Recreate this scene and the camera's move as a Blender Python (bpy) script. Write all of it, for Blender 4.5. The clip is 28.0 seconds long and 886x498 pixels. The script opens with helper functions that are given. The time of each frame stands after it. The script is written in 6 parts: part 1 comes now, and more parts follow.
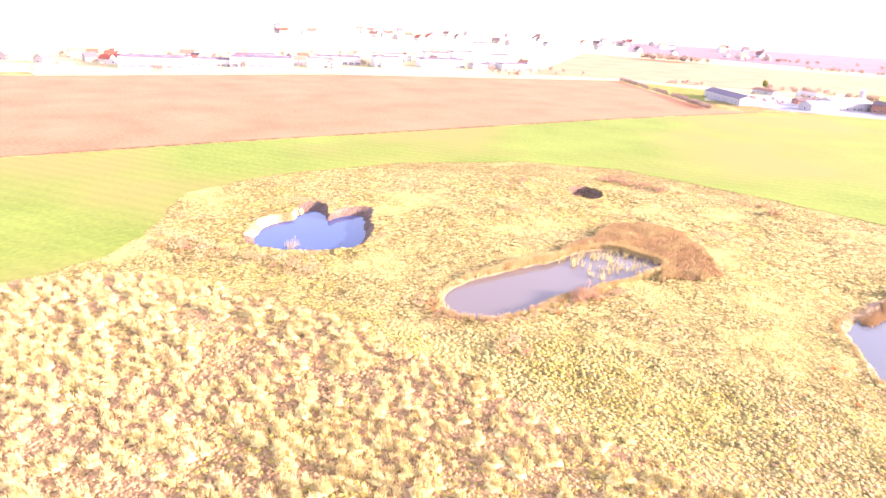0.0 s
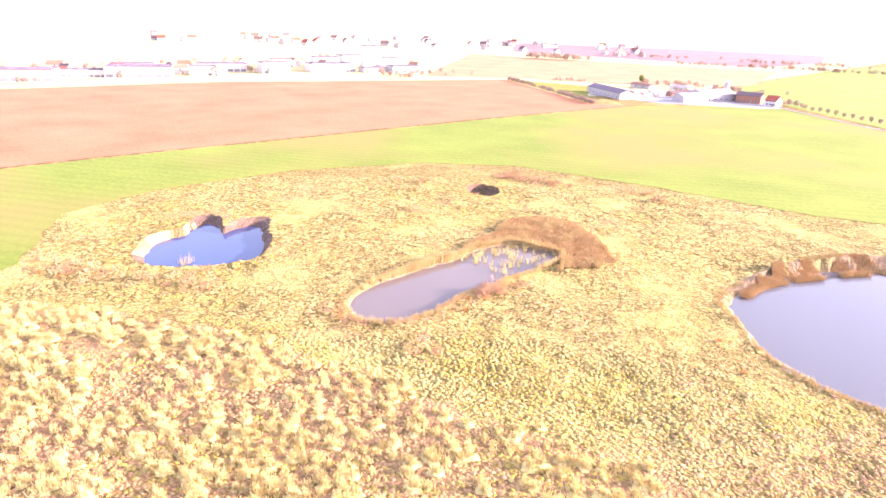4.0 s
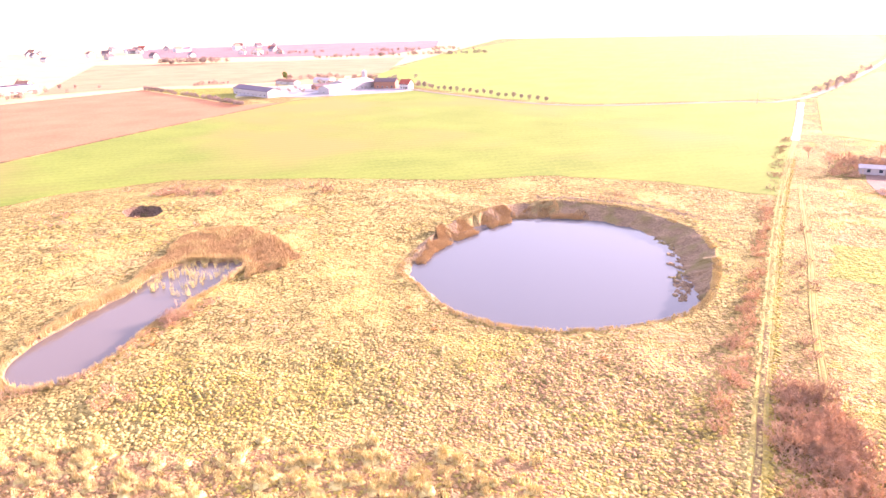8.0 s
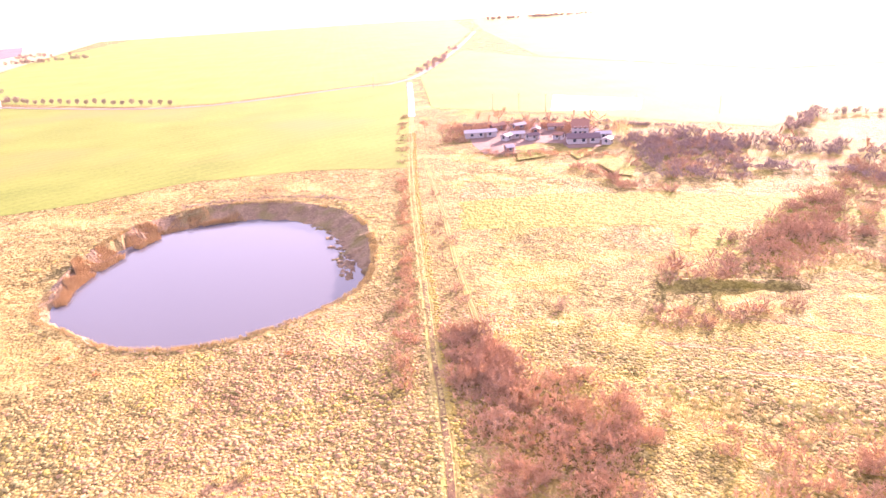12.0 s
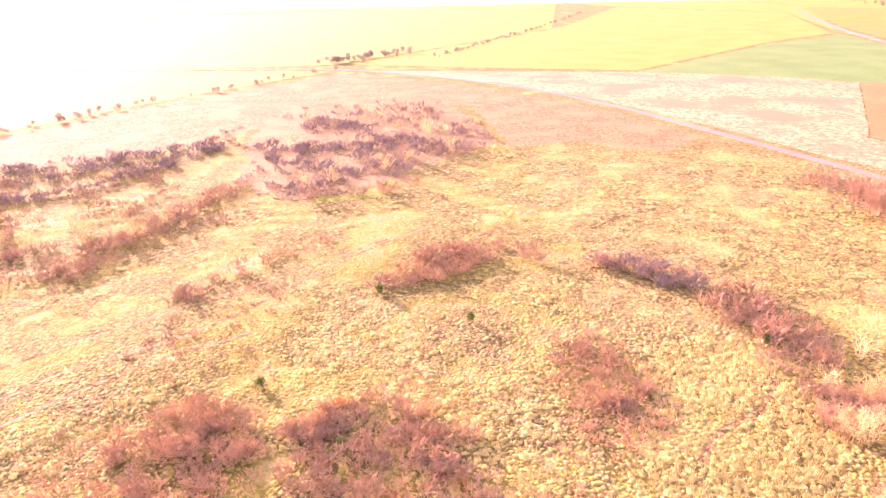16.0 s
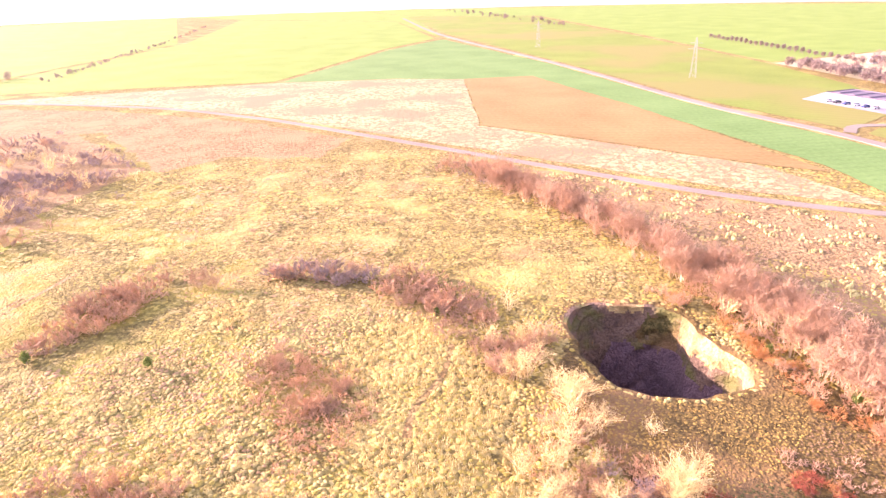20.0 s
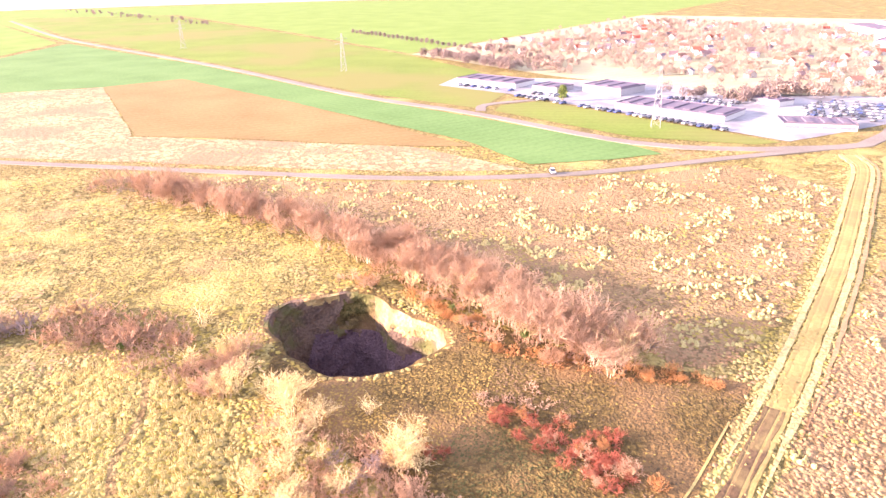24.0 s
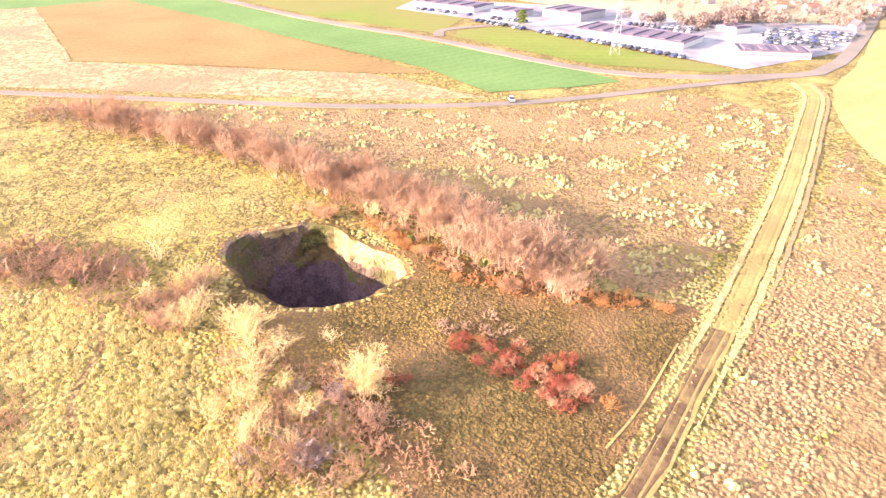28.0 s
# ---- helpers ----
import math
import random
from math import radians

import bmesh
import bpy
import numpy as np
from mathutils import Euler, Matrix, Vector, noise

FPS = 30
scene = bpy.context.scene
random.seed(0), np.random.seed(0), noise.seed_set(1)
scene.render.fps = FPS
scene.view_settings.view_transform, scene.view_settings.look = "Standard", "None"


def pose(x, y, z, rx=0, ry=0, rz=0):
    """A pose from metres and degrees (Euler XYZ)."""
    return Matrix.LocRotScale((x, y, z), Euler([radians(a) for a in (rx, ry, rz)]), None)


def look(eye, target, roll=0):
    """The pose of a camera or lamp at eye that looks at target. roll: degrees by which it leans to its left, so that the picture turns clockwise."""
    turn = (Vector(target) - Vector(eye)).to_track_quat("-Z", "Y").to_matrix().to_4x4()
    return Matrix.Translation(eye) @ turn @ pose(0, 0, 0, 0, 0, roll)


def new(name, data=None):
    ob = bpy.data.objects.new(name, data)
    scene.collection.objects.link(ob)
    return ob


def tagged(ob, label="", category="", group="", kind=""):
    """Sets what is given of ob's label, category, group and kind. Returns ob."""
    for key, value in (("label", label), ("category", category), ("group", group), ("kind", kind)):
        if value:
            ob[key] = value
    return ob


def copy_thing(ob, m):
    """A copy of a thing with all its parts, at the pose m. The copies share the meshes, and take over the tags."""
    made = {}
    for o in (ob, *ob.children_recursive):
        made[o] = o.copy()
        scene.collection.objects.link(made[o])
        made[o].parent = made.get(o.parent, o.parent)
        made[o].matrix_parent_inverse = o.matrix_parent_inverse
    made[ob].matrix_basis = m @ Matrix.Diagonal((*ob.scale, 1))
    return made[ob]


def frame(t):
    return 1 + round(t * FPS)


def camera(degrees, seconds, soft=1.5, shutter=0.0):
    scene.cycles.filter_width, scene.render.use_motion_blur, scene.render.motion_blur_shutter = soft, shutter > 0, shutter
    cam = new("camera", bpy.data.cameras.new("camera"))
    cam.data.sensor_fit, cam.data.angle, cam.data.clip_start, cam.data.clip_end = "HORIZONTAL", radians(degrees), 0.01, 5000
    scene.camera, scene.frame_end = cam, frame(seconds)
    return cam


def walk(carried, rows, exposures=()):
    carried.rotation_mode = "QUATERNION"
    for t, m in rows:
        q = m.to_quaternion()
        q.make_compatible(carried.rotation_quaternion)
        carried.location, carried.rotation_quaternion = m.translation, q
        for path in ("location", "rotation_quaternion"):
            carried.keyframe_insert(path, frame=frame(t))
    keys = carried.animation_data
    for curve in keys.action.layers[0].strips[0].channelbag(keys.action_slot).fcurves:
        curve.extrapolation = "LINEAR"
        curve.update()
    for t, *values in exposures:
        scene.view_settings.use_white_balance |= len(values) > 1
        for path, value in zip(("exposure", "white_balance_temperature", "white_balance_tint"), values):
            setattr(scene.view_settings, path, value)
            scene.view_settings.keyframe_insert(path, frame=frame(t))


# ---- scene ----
cam = camera(67.64, 28.0)
# A hovering camera, 60 m up, that turns: seconds, a point 100 m ahead, roll.
EYE = (0.0, 0.0, 60.0)
PATH = [
    (0.0, (-72.54, 59.82, 25.94), 2.78),
    (0.5, (-71.27, 61.33, 25.95), 2.80),
    (1.0, (-68.70, 64.37, 26.28), 2.56),
    (1.5, (-65.23, 68.04, 26.60), 2.18),
    (2.0, (-62.75, 70.41, 26.76), 1.88),
    (2.5, (-62.04, 71.08, 26.85), 1.84),
    (4.5, (-62.75, 70.45, 26.85), 1.86),
    (5.0, (-58.82, 73.83, 27.00), 1.57),
    (5.5, (-50.56, 79.77, 27.12), 0.87),
    (6.0, (-42.04, 84.60, 27.19), 0.00),
    (6.5, (-37.11, 86.85, 27.12), -0.38),
    (7.0, (-34.07, 88.05, 27.05), -0.58),
    (7.5, (-29.10, 89.79, 26.97), -0.95),
    (8.0, (-21.42, 91.87, 26.83), -1.40),
    (8.5, (-13.27, 93.29, 26.52), -1.93),
    (9.0, (-5.84, 93.94, 26.23), -2.44),
    (9.5, (0.00, 94.03, 25.97), -2.78),
    (10.0, (4.20, 93.83, 25.68), -3.05),
    (10.5, (8.40, 93.45, 25.42), -3.20),
    (11.0, (13.06, 92.83, 25.19), -3.46),
    (11.5, (18.56, 91.73, 24.78), -3.65),
    (13.5, (62.91, 68.58, 23.41), -1.43),
    (14.0, (72.09, 58.75, 23.25), -1.37),
    (14.5, (81.35, 44.80, 22.91), -0.93),
    (15.0, (88.42, 28.19, 22.75), -1.37),
    (15.5, (91.60, 14.27, 22.50), -1.16),
    (16.0, (92.55, 4.88, 22.44), -1.47),
    (16.5, (92.68, -1.87, 22.50), -1.45),
    (17.0, (92.45, -7.49, 22.62), -1.45),
    (17.5, (91.93, -12.68, 22.73), -1.32),
    (18.0, (90.84, -19.00, 22.75), -1.42),
    (18.5, (89.26, -25.48, 22.81), -1.33),
    (19.0, (87.54, -30.96, 22.88), -1.51),
    (19.5, (85.68, -35.81, 22.90), -1.40),
    (20.0, (82.79, -42.01, 22.85), -1.53),
    (20.5, (78.76, -49.17, 22.86), -1.42),
    (21.0, (73.64, -56.51, 22.81), -1.40),
    (21.5, (67.74, -63.49, 22.85), -1.30),
    (22.0, (63.28, -67.97, 22.90), -1.40),
    (22.5, (60.18, -70.77, 22.99), -1.32),
    (24.5, (50.46, -77.03, 21.00), -0.92),
    (25.0, (49.35, -77.14, 19.82), -0.80),
    (25.5, (48.38, -77.07, 18.53), -0.65),
    (26.0, (47.45, -76.94, 17.23), -0.59),
    (26.5, (46.55, -76.69, 15.82), -0.31),
    (27.0, (45.84, -76.33, 14.48), -0.18),
    (27.5, (45.15, -75.90, 13.09), -0.10),
    (28.0, (44.67, -75.52, 12.03), 0.04),
]
EXPOSURES = [(0.0, 2.38, 6850, 42), (5.0, 2.33, 6850, 43), (7.0, 2.28, 7050, 51), (11.5, 2.18, 7300, 62), (14.0, 2.58, 7450, 77), (16.0, 2.16, 7750, 75), (18.0, 2.13, 7450, 62), (22.0, 2.17, 6900, 48), (25.0, 2.18, 6950, 39), (28.0, 2.12, 7200, 33)]
walk(cam, [(t, look(EYE, target, roll)) for t, target, roll in PATH], EXPOSURES)

# ---- sky and sun ----
SUN_AZIMUTH = radians(48.0)      # clockwise from +y
SUN_HEIGHT = radians(13.5)
world = bpy.data.worlds.new("sky")
scene.world = world
world.use_nodes = True
wn, wl = world.node_tree.nodes, world.node_tree.links
sky = wn.new("ShaderNodeTexSky")
sky.sky_type, sky.sun_disc = "NISHITA", False
sky.sun_elevation, sky.sun_rotation = SUN_HEIGHT, SUN_AZIMUTH
sky.altitude, sky.dust_density = 100, 1.2
haze = wn.new("ShaderNodeMix")
haze.data_type, haze.blend_type = "RGBA", "ADD"
haze.inputs["Factor"].default_value = 1.0
wn["Background"].inputs["Strength"].default_value = 0.15
cloud, veil = wn.new("ShaderNodeTexNoise"), wn.new("ShaderNodeMix")
cloud.inputs["Scale"].default_value, cloud.inputs["Detail"].default_value, cloud.inputs["Distortion"].default_value = 3.2, 4.0, 0.6
wl.new(wn.new("ShaderNodeTexCoord").outputs["Generated"], cloud.inputs["Vector"])
veil.data_type = "RGBA"
veil.inputs["A"].default_value, veil.inputs["B"].default_value = (0.35, 0.35, 0.40, 1), (1.7, 1.7, 1.76, 1)      # thinner and thicker cloud
wl.new(cloud.outputs["Fac"], veil.inputs["Factor"])
wl.new(veil.outputs["Result"], haze.inputs["B"])
wl.new(sky.outputs[0], haze.inputs["A"])
wl.new(haze.outputs["Result"], wn["Background"].inputs["Color"])
sun_data = bpy.data.lights.new("sun", "SUN")
sun_data.energy, sun_data.angle, sun_data.color = 5.0, radians(0.6), (1.0, 0.9, 0.76)
sun = new("sun", sun_data)
toward = Vector((math.sin(SUN_AZIMUTH) * math.cos(SUN_HEIGHT), math.cos(SUN_AZIMUTH) * math.cos(SUN_HEIGHT), math.sin(SUN_HEIGHT)))
sun.matrix_world = look(toward * 300, (0, 0, 0))


# ---- materials ----
def surface(name, dark, light, coarse=0.3, fine=3.0, rough=0.9, bump=0.3, depth=0.1, space="Position", per="", metal=0.0, third=None, patch=0.02, thin=0.0, lumps=0.0, patches=()):
    """Two scales of noise between two colours, a third colour in patches, relief; per: vary by 'object' or by 'island'."""
    m = bpy.data.materials.new(name)
    m.use_nodes = True
    n, l = m.node_tree.nodes, m.node_tree.links
    b = n["Principled BSDF"]
    b.inputs["Roughness"].default_value, b.inputs["Metallic"].default_value = rough, metal
    b.inputs["Specular IOR Level"].default_value = 0.25
    geo = n.new("ShaderNodeNewGeometry")
    if space == "Position":
        where = geo.outputs["Position"]
    else:
        where = n.new("ShaderNodeTexCoord").outputs["Object"]

    def noisy(scale, detail=4.0):
        t = n.new("ShaderNodeTexNoise")
        t.inputs["Scale"].default_value, t.inputs["Detail"].default_value = scale, detail
        l.new(where, t.inputs["Vector"])
        return t.outputs["Fac"]

    def mixed(fac, a, c):
        x = n.new("ShaderNodeMix")
        x.data_type = "RGBA"
        l.new(fac, x.inputs["Factor"])
        for s, v in ((x.inputs["A"], a), (x.inputs["B"], c)):
            if isinstance(v, tuple):
                s.default_value = (*v, 1)
            else:
                l.new(v, s)
        return x.outputs["Result"]

    def stretched(fac, low, high):
        x = n.new("ShaderNodeMapRange")
        x.inputs["From Min"].default_value, x.inputs["From Max"].default_value = low, high
        l.new(fac, x.inputs["Value"])
        return x.outputs["Result"]

    one, two = noisy(coarse), noisy(fine, 6.0)
    add = n.new("ShaderNodeMath")
    add.operation = "ADD"
    l.new(one, add.inputs[0]), l.new(two, add.inputs[1])
    fac = stretched(add.outputs[0], 0.7, 1.3)
    col = mixed(fac, dark, light)
    height = two
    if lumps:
        # cushions at two sizes; the shade in the gaps between them is put into the colour
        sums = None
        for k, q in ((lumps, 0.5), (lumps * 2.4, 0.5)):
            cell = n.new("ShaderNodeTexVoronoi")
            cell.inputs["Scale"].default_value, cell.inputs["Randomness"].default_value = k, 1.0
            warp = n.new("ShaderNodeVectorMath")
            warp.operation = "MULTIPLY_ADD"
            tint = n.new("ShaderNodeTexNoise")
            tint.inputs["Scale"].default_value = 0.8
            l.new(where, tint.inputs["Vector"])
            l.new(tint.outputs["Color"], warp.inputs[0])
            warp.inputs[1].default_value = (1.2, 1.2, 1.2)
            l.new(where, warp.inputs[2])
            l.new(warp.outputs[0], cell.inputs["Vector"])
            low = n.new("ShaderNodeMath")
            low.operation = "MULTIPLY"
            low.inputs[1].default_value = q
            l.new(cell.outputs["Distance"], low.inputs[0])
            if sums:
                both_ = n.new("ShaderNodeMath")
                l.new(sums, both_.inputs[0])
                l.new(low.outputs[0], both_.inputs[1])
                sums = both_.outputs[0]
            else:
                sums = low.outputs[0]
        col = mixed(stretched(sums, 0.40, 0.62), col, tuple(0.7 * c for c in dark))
        up = n.new("ShaderNodeMath")
        up.operation = "SUBTRACT"
        l.new(two, up.inputs[0])
        l.new(sums, up.inputs[1])
        height = up.outputs[0]
    if third:
        col = mixed(stretched(noisy(patch, 3.0), 0.48, 0.62), col, third)
    for tone, scale, low, high in patches:
        col = mixed(stretched(noisy(scale, 5.0), low, high), col, tone)
    if per:
        rnd = geo.outputs["Random Per Island"] if per == "island" else n.new("ShaderNodeObjectInfo").outputs["Random"]
        hsv = n.new("ShaderNodeHueSaturation")
        hsv.inputs["Saturation"].default_value = 1.0
        l.new(col, hsv.inputs["Color"])
        v = n.new("ShaderNodeMapRange")
        v.inputs["To Min"].default_value, v.inputs["To Max"].default_value = 0.92, 1.08
        l.new(rnd, v.inputs["Value"])
        l.new(v.outputs["Result"], hsv.inputs["Value"])
        col = hsv.outputs["Color"]
    l.new(col, b.inputs["Base Color"])
    if bump:
        bp = n.new("ShaderNodeBump")
        bp.inputs["Strength"].default_value, bp.inputs["Distance"].default_value = bump, depth
        l.new(height, bp.inputs["Height"])
        l.new(bp.outputs[0], b.inputs["Normal"])
    if thin:
        # leaves, blades and twigs let part of the light through
        leaf, both = n.new("ShaderNodeBsdfTranslucent"), n.new("ShaderNodeMixShader")
        l.new(col, leaf.inputs["Color"])
        both.inputs["Fac"].default_value = thin
        l.new(b.outputs[0], both.inputs[1])
        l.new(leaf.outputs[0], both.inputs[2])
        l.new(both.outputs[0], n["Material Output"].inputs["Surface"])
    return m


def plain(name, colour, rough=0.6, metal=0.0, spec=0.4):
    return surface(name, tuple(0.82 * c for c in colour), colour, 0.7, 9.0, rough, 0.1, 0.02, "Object", metal=metal)


def rows_field(name, dark, light, along, spacing, third=None):
    """A field with drill rows or furrows that run along the given bearing (degrees)."""
    m = surface(name, dark, light, 0.03, 0.6, 0.95, 0.5, 0.15, third=third, patch=0.008)
    n, l = m.node_tree.nodes, m.node_tree.links
    geo = n.new("ShaderNodeNewGeometry")
    turn = n.new("ShaderNodeVectorRotate")
    turn.rotation_type = "Z_AXIS"
    turn.inputs["Angle"].default_value = radians(along)
    l.new(geo.outputs["Position"], turn.inputs["Vector"])
    wave = n.new("ShaderNodeTexWave")
    wave.bands_direction = "X"
    wave.inputs["Scale"].default_value = 0.314 / spacing
    wave.inputs["Distortion"].default_value, wave.inputs["Detail"].default_value, wave.inputs["Detail Scale"].default_value = 2.5, 3.0, 0.05
    l.new(turn.outputs[0], wave.inputs["Vector"])
    b = n["Principled BSDF"]
    was = b.inputs["Base Color"].links[0].from_socket
    x = n.new("ShaderNodeMix")
    x.data_type, x.blend_type = "RGBA", "MULTIPLY"
    x.inputs["Factor"].default_value = 0.07
    l.new(was, x.inputs["A"])
    l.new(wave.outputs["Color"], x.inputs["B"])
    l.new(x.outputs["Result"], b.inputs["Base Color"])
    return m


def water_like(name, colour, ripple=0.02):
    m = bpy.data.materials.new(name)
    m.use_nodes = True
    n, l = m.node_tree.nodes, m.node_tree.links
    b = n["Principled BSDF"]
    b.inputs["Base Color"].default_value = (*colour, 1)
    b.inputs["Roughness"].default_value, b.inputs["IOR"].default_value = 0.06, 1.33
    t = n.new("ShaderNodeTexNoise")
    t.inputs["Scale"].default_value, t.inputs["Detail"].default_value = 0.9, 4
    l.new(n.new("ShaderNodeNewGeometry").outputs["Position"], t.inputs["Vector"])
    bp = n.new("ShaderNodeBump")
    bp.inputs["Strength"].default_value, bp.inputs["Distance"].default_value = 0.25, ripple
    l.new(t.outputs["Fac"], bp.inputs["Height"])
    l.new(bp.outputs[0], b.inputs["Normal"])
    return m


SWARD = [((0.43, 0.345, 0.115), 0.05, 0.52, 0.75), ((0.34, 0.215, 0.10), 0.045, 0.60, 0.80), ((0.30, 0.25, 0.07), 0.09, 0.62, 0.80)]
EAST_SWARD = [((0.33, 0.28, 0.05), 0.06, 0.48, 0.66), ((0.31, 0.185, 0.085), 0.06, 0.57, 0.70), ((0.41, 0.33, 0.13), 0.12, 0.60, 0.72)]
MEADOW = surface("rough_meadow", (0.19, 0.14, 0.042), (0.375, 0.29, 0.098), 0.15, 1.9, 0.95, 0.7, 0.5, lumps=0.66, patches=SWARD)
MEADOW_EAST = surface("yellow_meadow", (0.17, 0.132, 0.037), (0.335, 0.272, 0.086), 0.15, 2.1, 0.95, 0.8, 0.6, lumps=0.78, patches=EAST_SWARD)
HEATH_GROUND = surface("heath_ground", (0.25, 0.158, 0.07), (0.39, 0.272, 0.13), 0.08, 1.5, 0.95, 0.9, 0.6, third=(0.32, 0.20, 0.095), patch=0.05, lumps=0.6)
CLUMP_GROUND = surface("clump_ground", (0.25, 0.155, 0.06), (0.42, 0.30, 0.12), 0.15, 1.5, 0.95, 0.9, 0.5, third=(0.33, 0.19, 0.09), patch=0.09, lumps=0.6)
STRAW = surface("straw_tussock", (0.265, 0.205, 0.075), (0.44, 0.36, 0.14), 0.15, 1.4, 0.95, 0.8, 0.15, per="island", patches=SWARD)
GRASSY = surface("green_tussock", (0.27, 0.205, 0.045), (0.42, 0.33, 0.085), 0.15, 1.4, 0.95, 0.8, 0.15, per="island", patches=SWARD[1:3])
PALE_STALK = surface("pale_stalks", (0.58, 0.47, 0.22), (0.76, 0.65, 0.35), 0.2, 2.0, 0.95, 0, per="island", thin=0.35)
STRAW_PALE = surface("pale_straw", (0.37, 0.275, 0.085), (0.54, 0.42, 0.15), 0.15, 1.6, 0.95, 0.8, 0.2, per="island")
PALE_CLUMP = surface("pale_clump", (0.42, 0.345, 0.13), (0.60, 0.505, 0.225), 0.2, 2.0, 0.95, 1.0, 0.3, per="island")
HEATH = surface("brown_tussock", (0.28, 0.155, 0.075), (0.43, 0.27, 0.14), 0.08, 1.2, 0.95, 0.8, 0.15, per="island")
CROP = rows_field("winter_wheat", (0.12, 0.172, 0.022), (0.19, 0.248, 0.042), 62, 6.0, third=(0.20, 0.195, 0.05))
CROP2 = rows_field("winter_rape", (0.085, 0.18, 0.045), (0.14, 0.25, 0.075), 20, 5.0)
CROP3 = rows_field("far_wheat", (0.125, 0.21, 0.03), (0.20, 0.285, 0.058), 10, 9.0)
TOWN_GRASS = rows_field("town_grass", (0.35, 0.31, 0.18), (0.46, 0.42, 0.26), 20, 7.0)
# distant ground, paler because the haze over it is put into the colour
HAZY_LAND = rows_field("hazy_far_land", (0.40, 0.35, 0.16), (0.54, 0.48, 0.25), 40, 14.0)
YELLOW_GRASS = rows_field("yellow_grass", (0.29, 0.26, 0.09), (0.40, 0.36, 0.14), 20, 7.0, third=(0.33, 0.27, 0.10))
PATH_DIRT = surface("path_dirt", (0.21, 0.16, 0.05), (0.34, 0.275, 0.09), 0.15, 1.5, 0.95, 0.8, 0.15, third=(0.34, 0.29, 0.08), patch=0.15)
PLOUGHED = rows_field("ploughed_soil", (0.27, 0.115, 0.055), (0.39, 0.19, 0.10), 63, 4.0)
BROWN = rows_field("bare_soil", (0.215, 0.137, 0.047), (0.305, 0.205, 0.078), 35, 5.0)
TAN = rows_field("stubble_tan", (0.30, 0.17, 0.09), (0.42, 0.26, 0.14), 70, 8.0)
PURPLE = rows_field("dark_plough", (0.24, 0.12, 0.13), (0.33, 0.18, 0.185), 70, 12.0)
PALE = surface("pale_fallow", (0.35, 0.25, 0.125), (0.53, 0.42, 0.22), 0.03, 0.5, 0.95, 0.7, 0.4, third=(0.34, 0.185, 0.10), patch=0.028, lumps=0.35)
FRESH = surface("fresh_grass", (0.19, 0.20, 0.03), (0.35, 0.34, 0.07), 0.1, 1.0, 0.95, 0.9, 0.5, lumps=0.55)
MOSS = surface("mown_grass", (0.075, 0.066, 0.02), (0.165, 0.13, 0.05), 0.08, 1.2, 0.95, 0.8, 0.4, third=(0.19, 0.115, 0.055), patch=0.06, lumps=0.9)
GOLD_TUFT = surface("golden_tuft", (0.235, 0.15, 0.038), (0.38, 0.26, 0.072), 0.2, 1.6, 0.95, 0.8, 0.2, per="island")
DULL_TUFT = surface("dull_tuft", (0.068, 0.046, 0.02), (0.135, 0.092, 0.043), 0.2, 1.6, 0.95, 0.8, 0.2, per="island", third=(0.20, 0.125, 0.065), patch=0.08)
GREEN_TUFT = surface("dull_green_tuft", (0.062, 0.06, 0.018), (0.12, 0.108, 0.036), 0.2, 1.6, 0.95, 0.8, 0.2, per="island")
GOLDEN = surface("golden_grass", (0.112, 0.073, 0.022), (0.22, 0.148, 0.046), 0.1, 1.6, 0.95, 0.85, 0.45, third=(0.205, 0.12, 0.05), patch=0.06, lumps=0.9)
EARTH = surface("bank_earth", (0.15, 0.098, 0.062), (0.32, 0.222, 0.135), 0.25, 1.6, 0.95, 1.0, 0.5, third=(0.19, 0.15, 0.065), patch=0.12)
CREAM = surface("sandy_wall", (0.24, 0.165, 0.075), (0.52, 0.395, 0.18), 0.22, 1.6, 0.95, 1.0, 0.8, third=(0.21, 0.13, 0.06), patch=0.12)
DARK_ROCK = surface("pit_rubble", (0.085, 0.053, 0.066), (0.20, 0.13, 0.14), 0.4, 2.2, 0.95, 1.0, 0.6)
# earth darkened so that the shade on the pond's bays is in the colour
SHADED_EARTH = surface("shaded_bank_earth", (0.075, 0.05, 0.042), (0.18, 0.12, 0.09), 0.3, 1.8, 0.95, 1.0, 0.5)
# bank earth made darker: the shade inside the pit is put into this colour
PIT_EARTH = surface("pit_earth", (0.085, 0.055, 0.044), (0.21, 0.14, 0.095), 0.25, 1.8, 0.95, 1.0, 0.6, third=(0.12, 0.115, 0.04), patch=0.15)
ASPHALT = surface("asphalt", (0.19, 0.158, 0.128), (0.27, 0.225, 0.185), 0.05, 1.5, 0.9, 0.2, 0.03)
DIRT = surface("track_dirt", (0.27, 0.195, 0.065), (0.41, 0.31, 0.115), 0.12, 1.2, 0.95, 0.8, 0.15, third=(0.30, 0.205, 0.08), patch=0.1)
DARK_BROWN = surface("track_mud", (0.08, 0.048, 0.026), (0.165, 0.10, 0.052), 0.2, 1.4, 0.95, 0.8, 0.15, third=(0.22, 0.155, 0.065), patch=0.15)
VERGE = surface("dry_verge", (0.33, 0.255, 0.105), (0.53, 0.43, 0.205), 0.3, 1.4, 0.95, 1.0, 0.3)
CONCRETE = surface("pale_paving", (0.29, 0.28, 0.285), (0.41, 0.40, 0.405), 0.05, 0.6, 0.8, 0.2, 0.03, third=(0.22, 0.21, 0.22), patch=0.06)
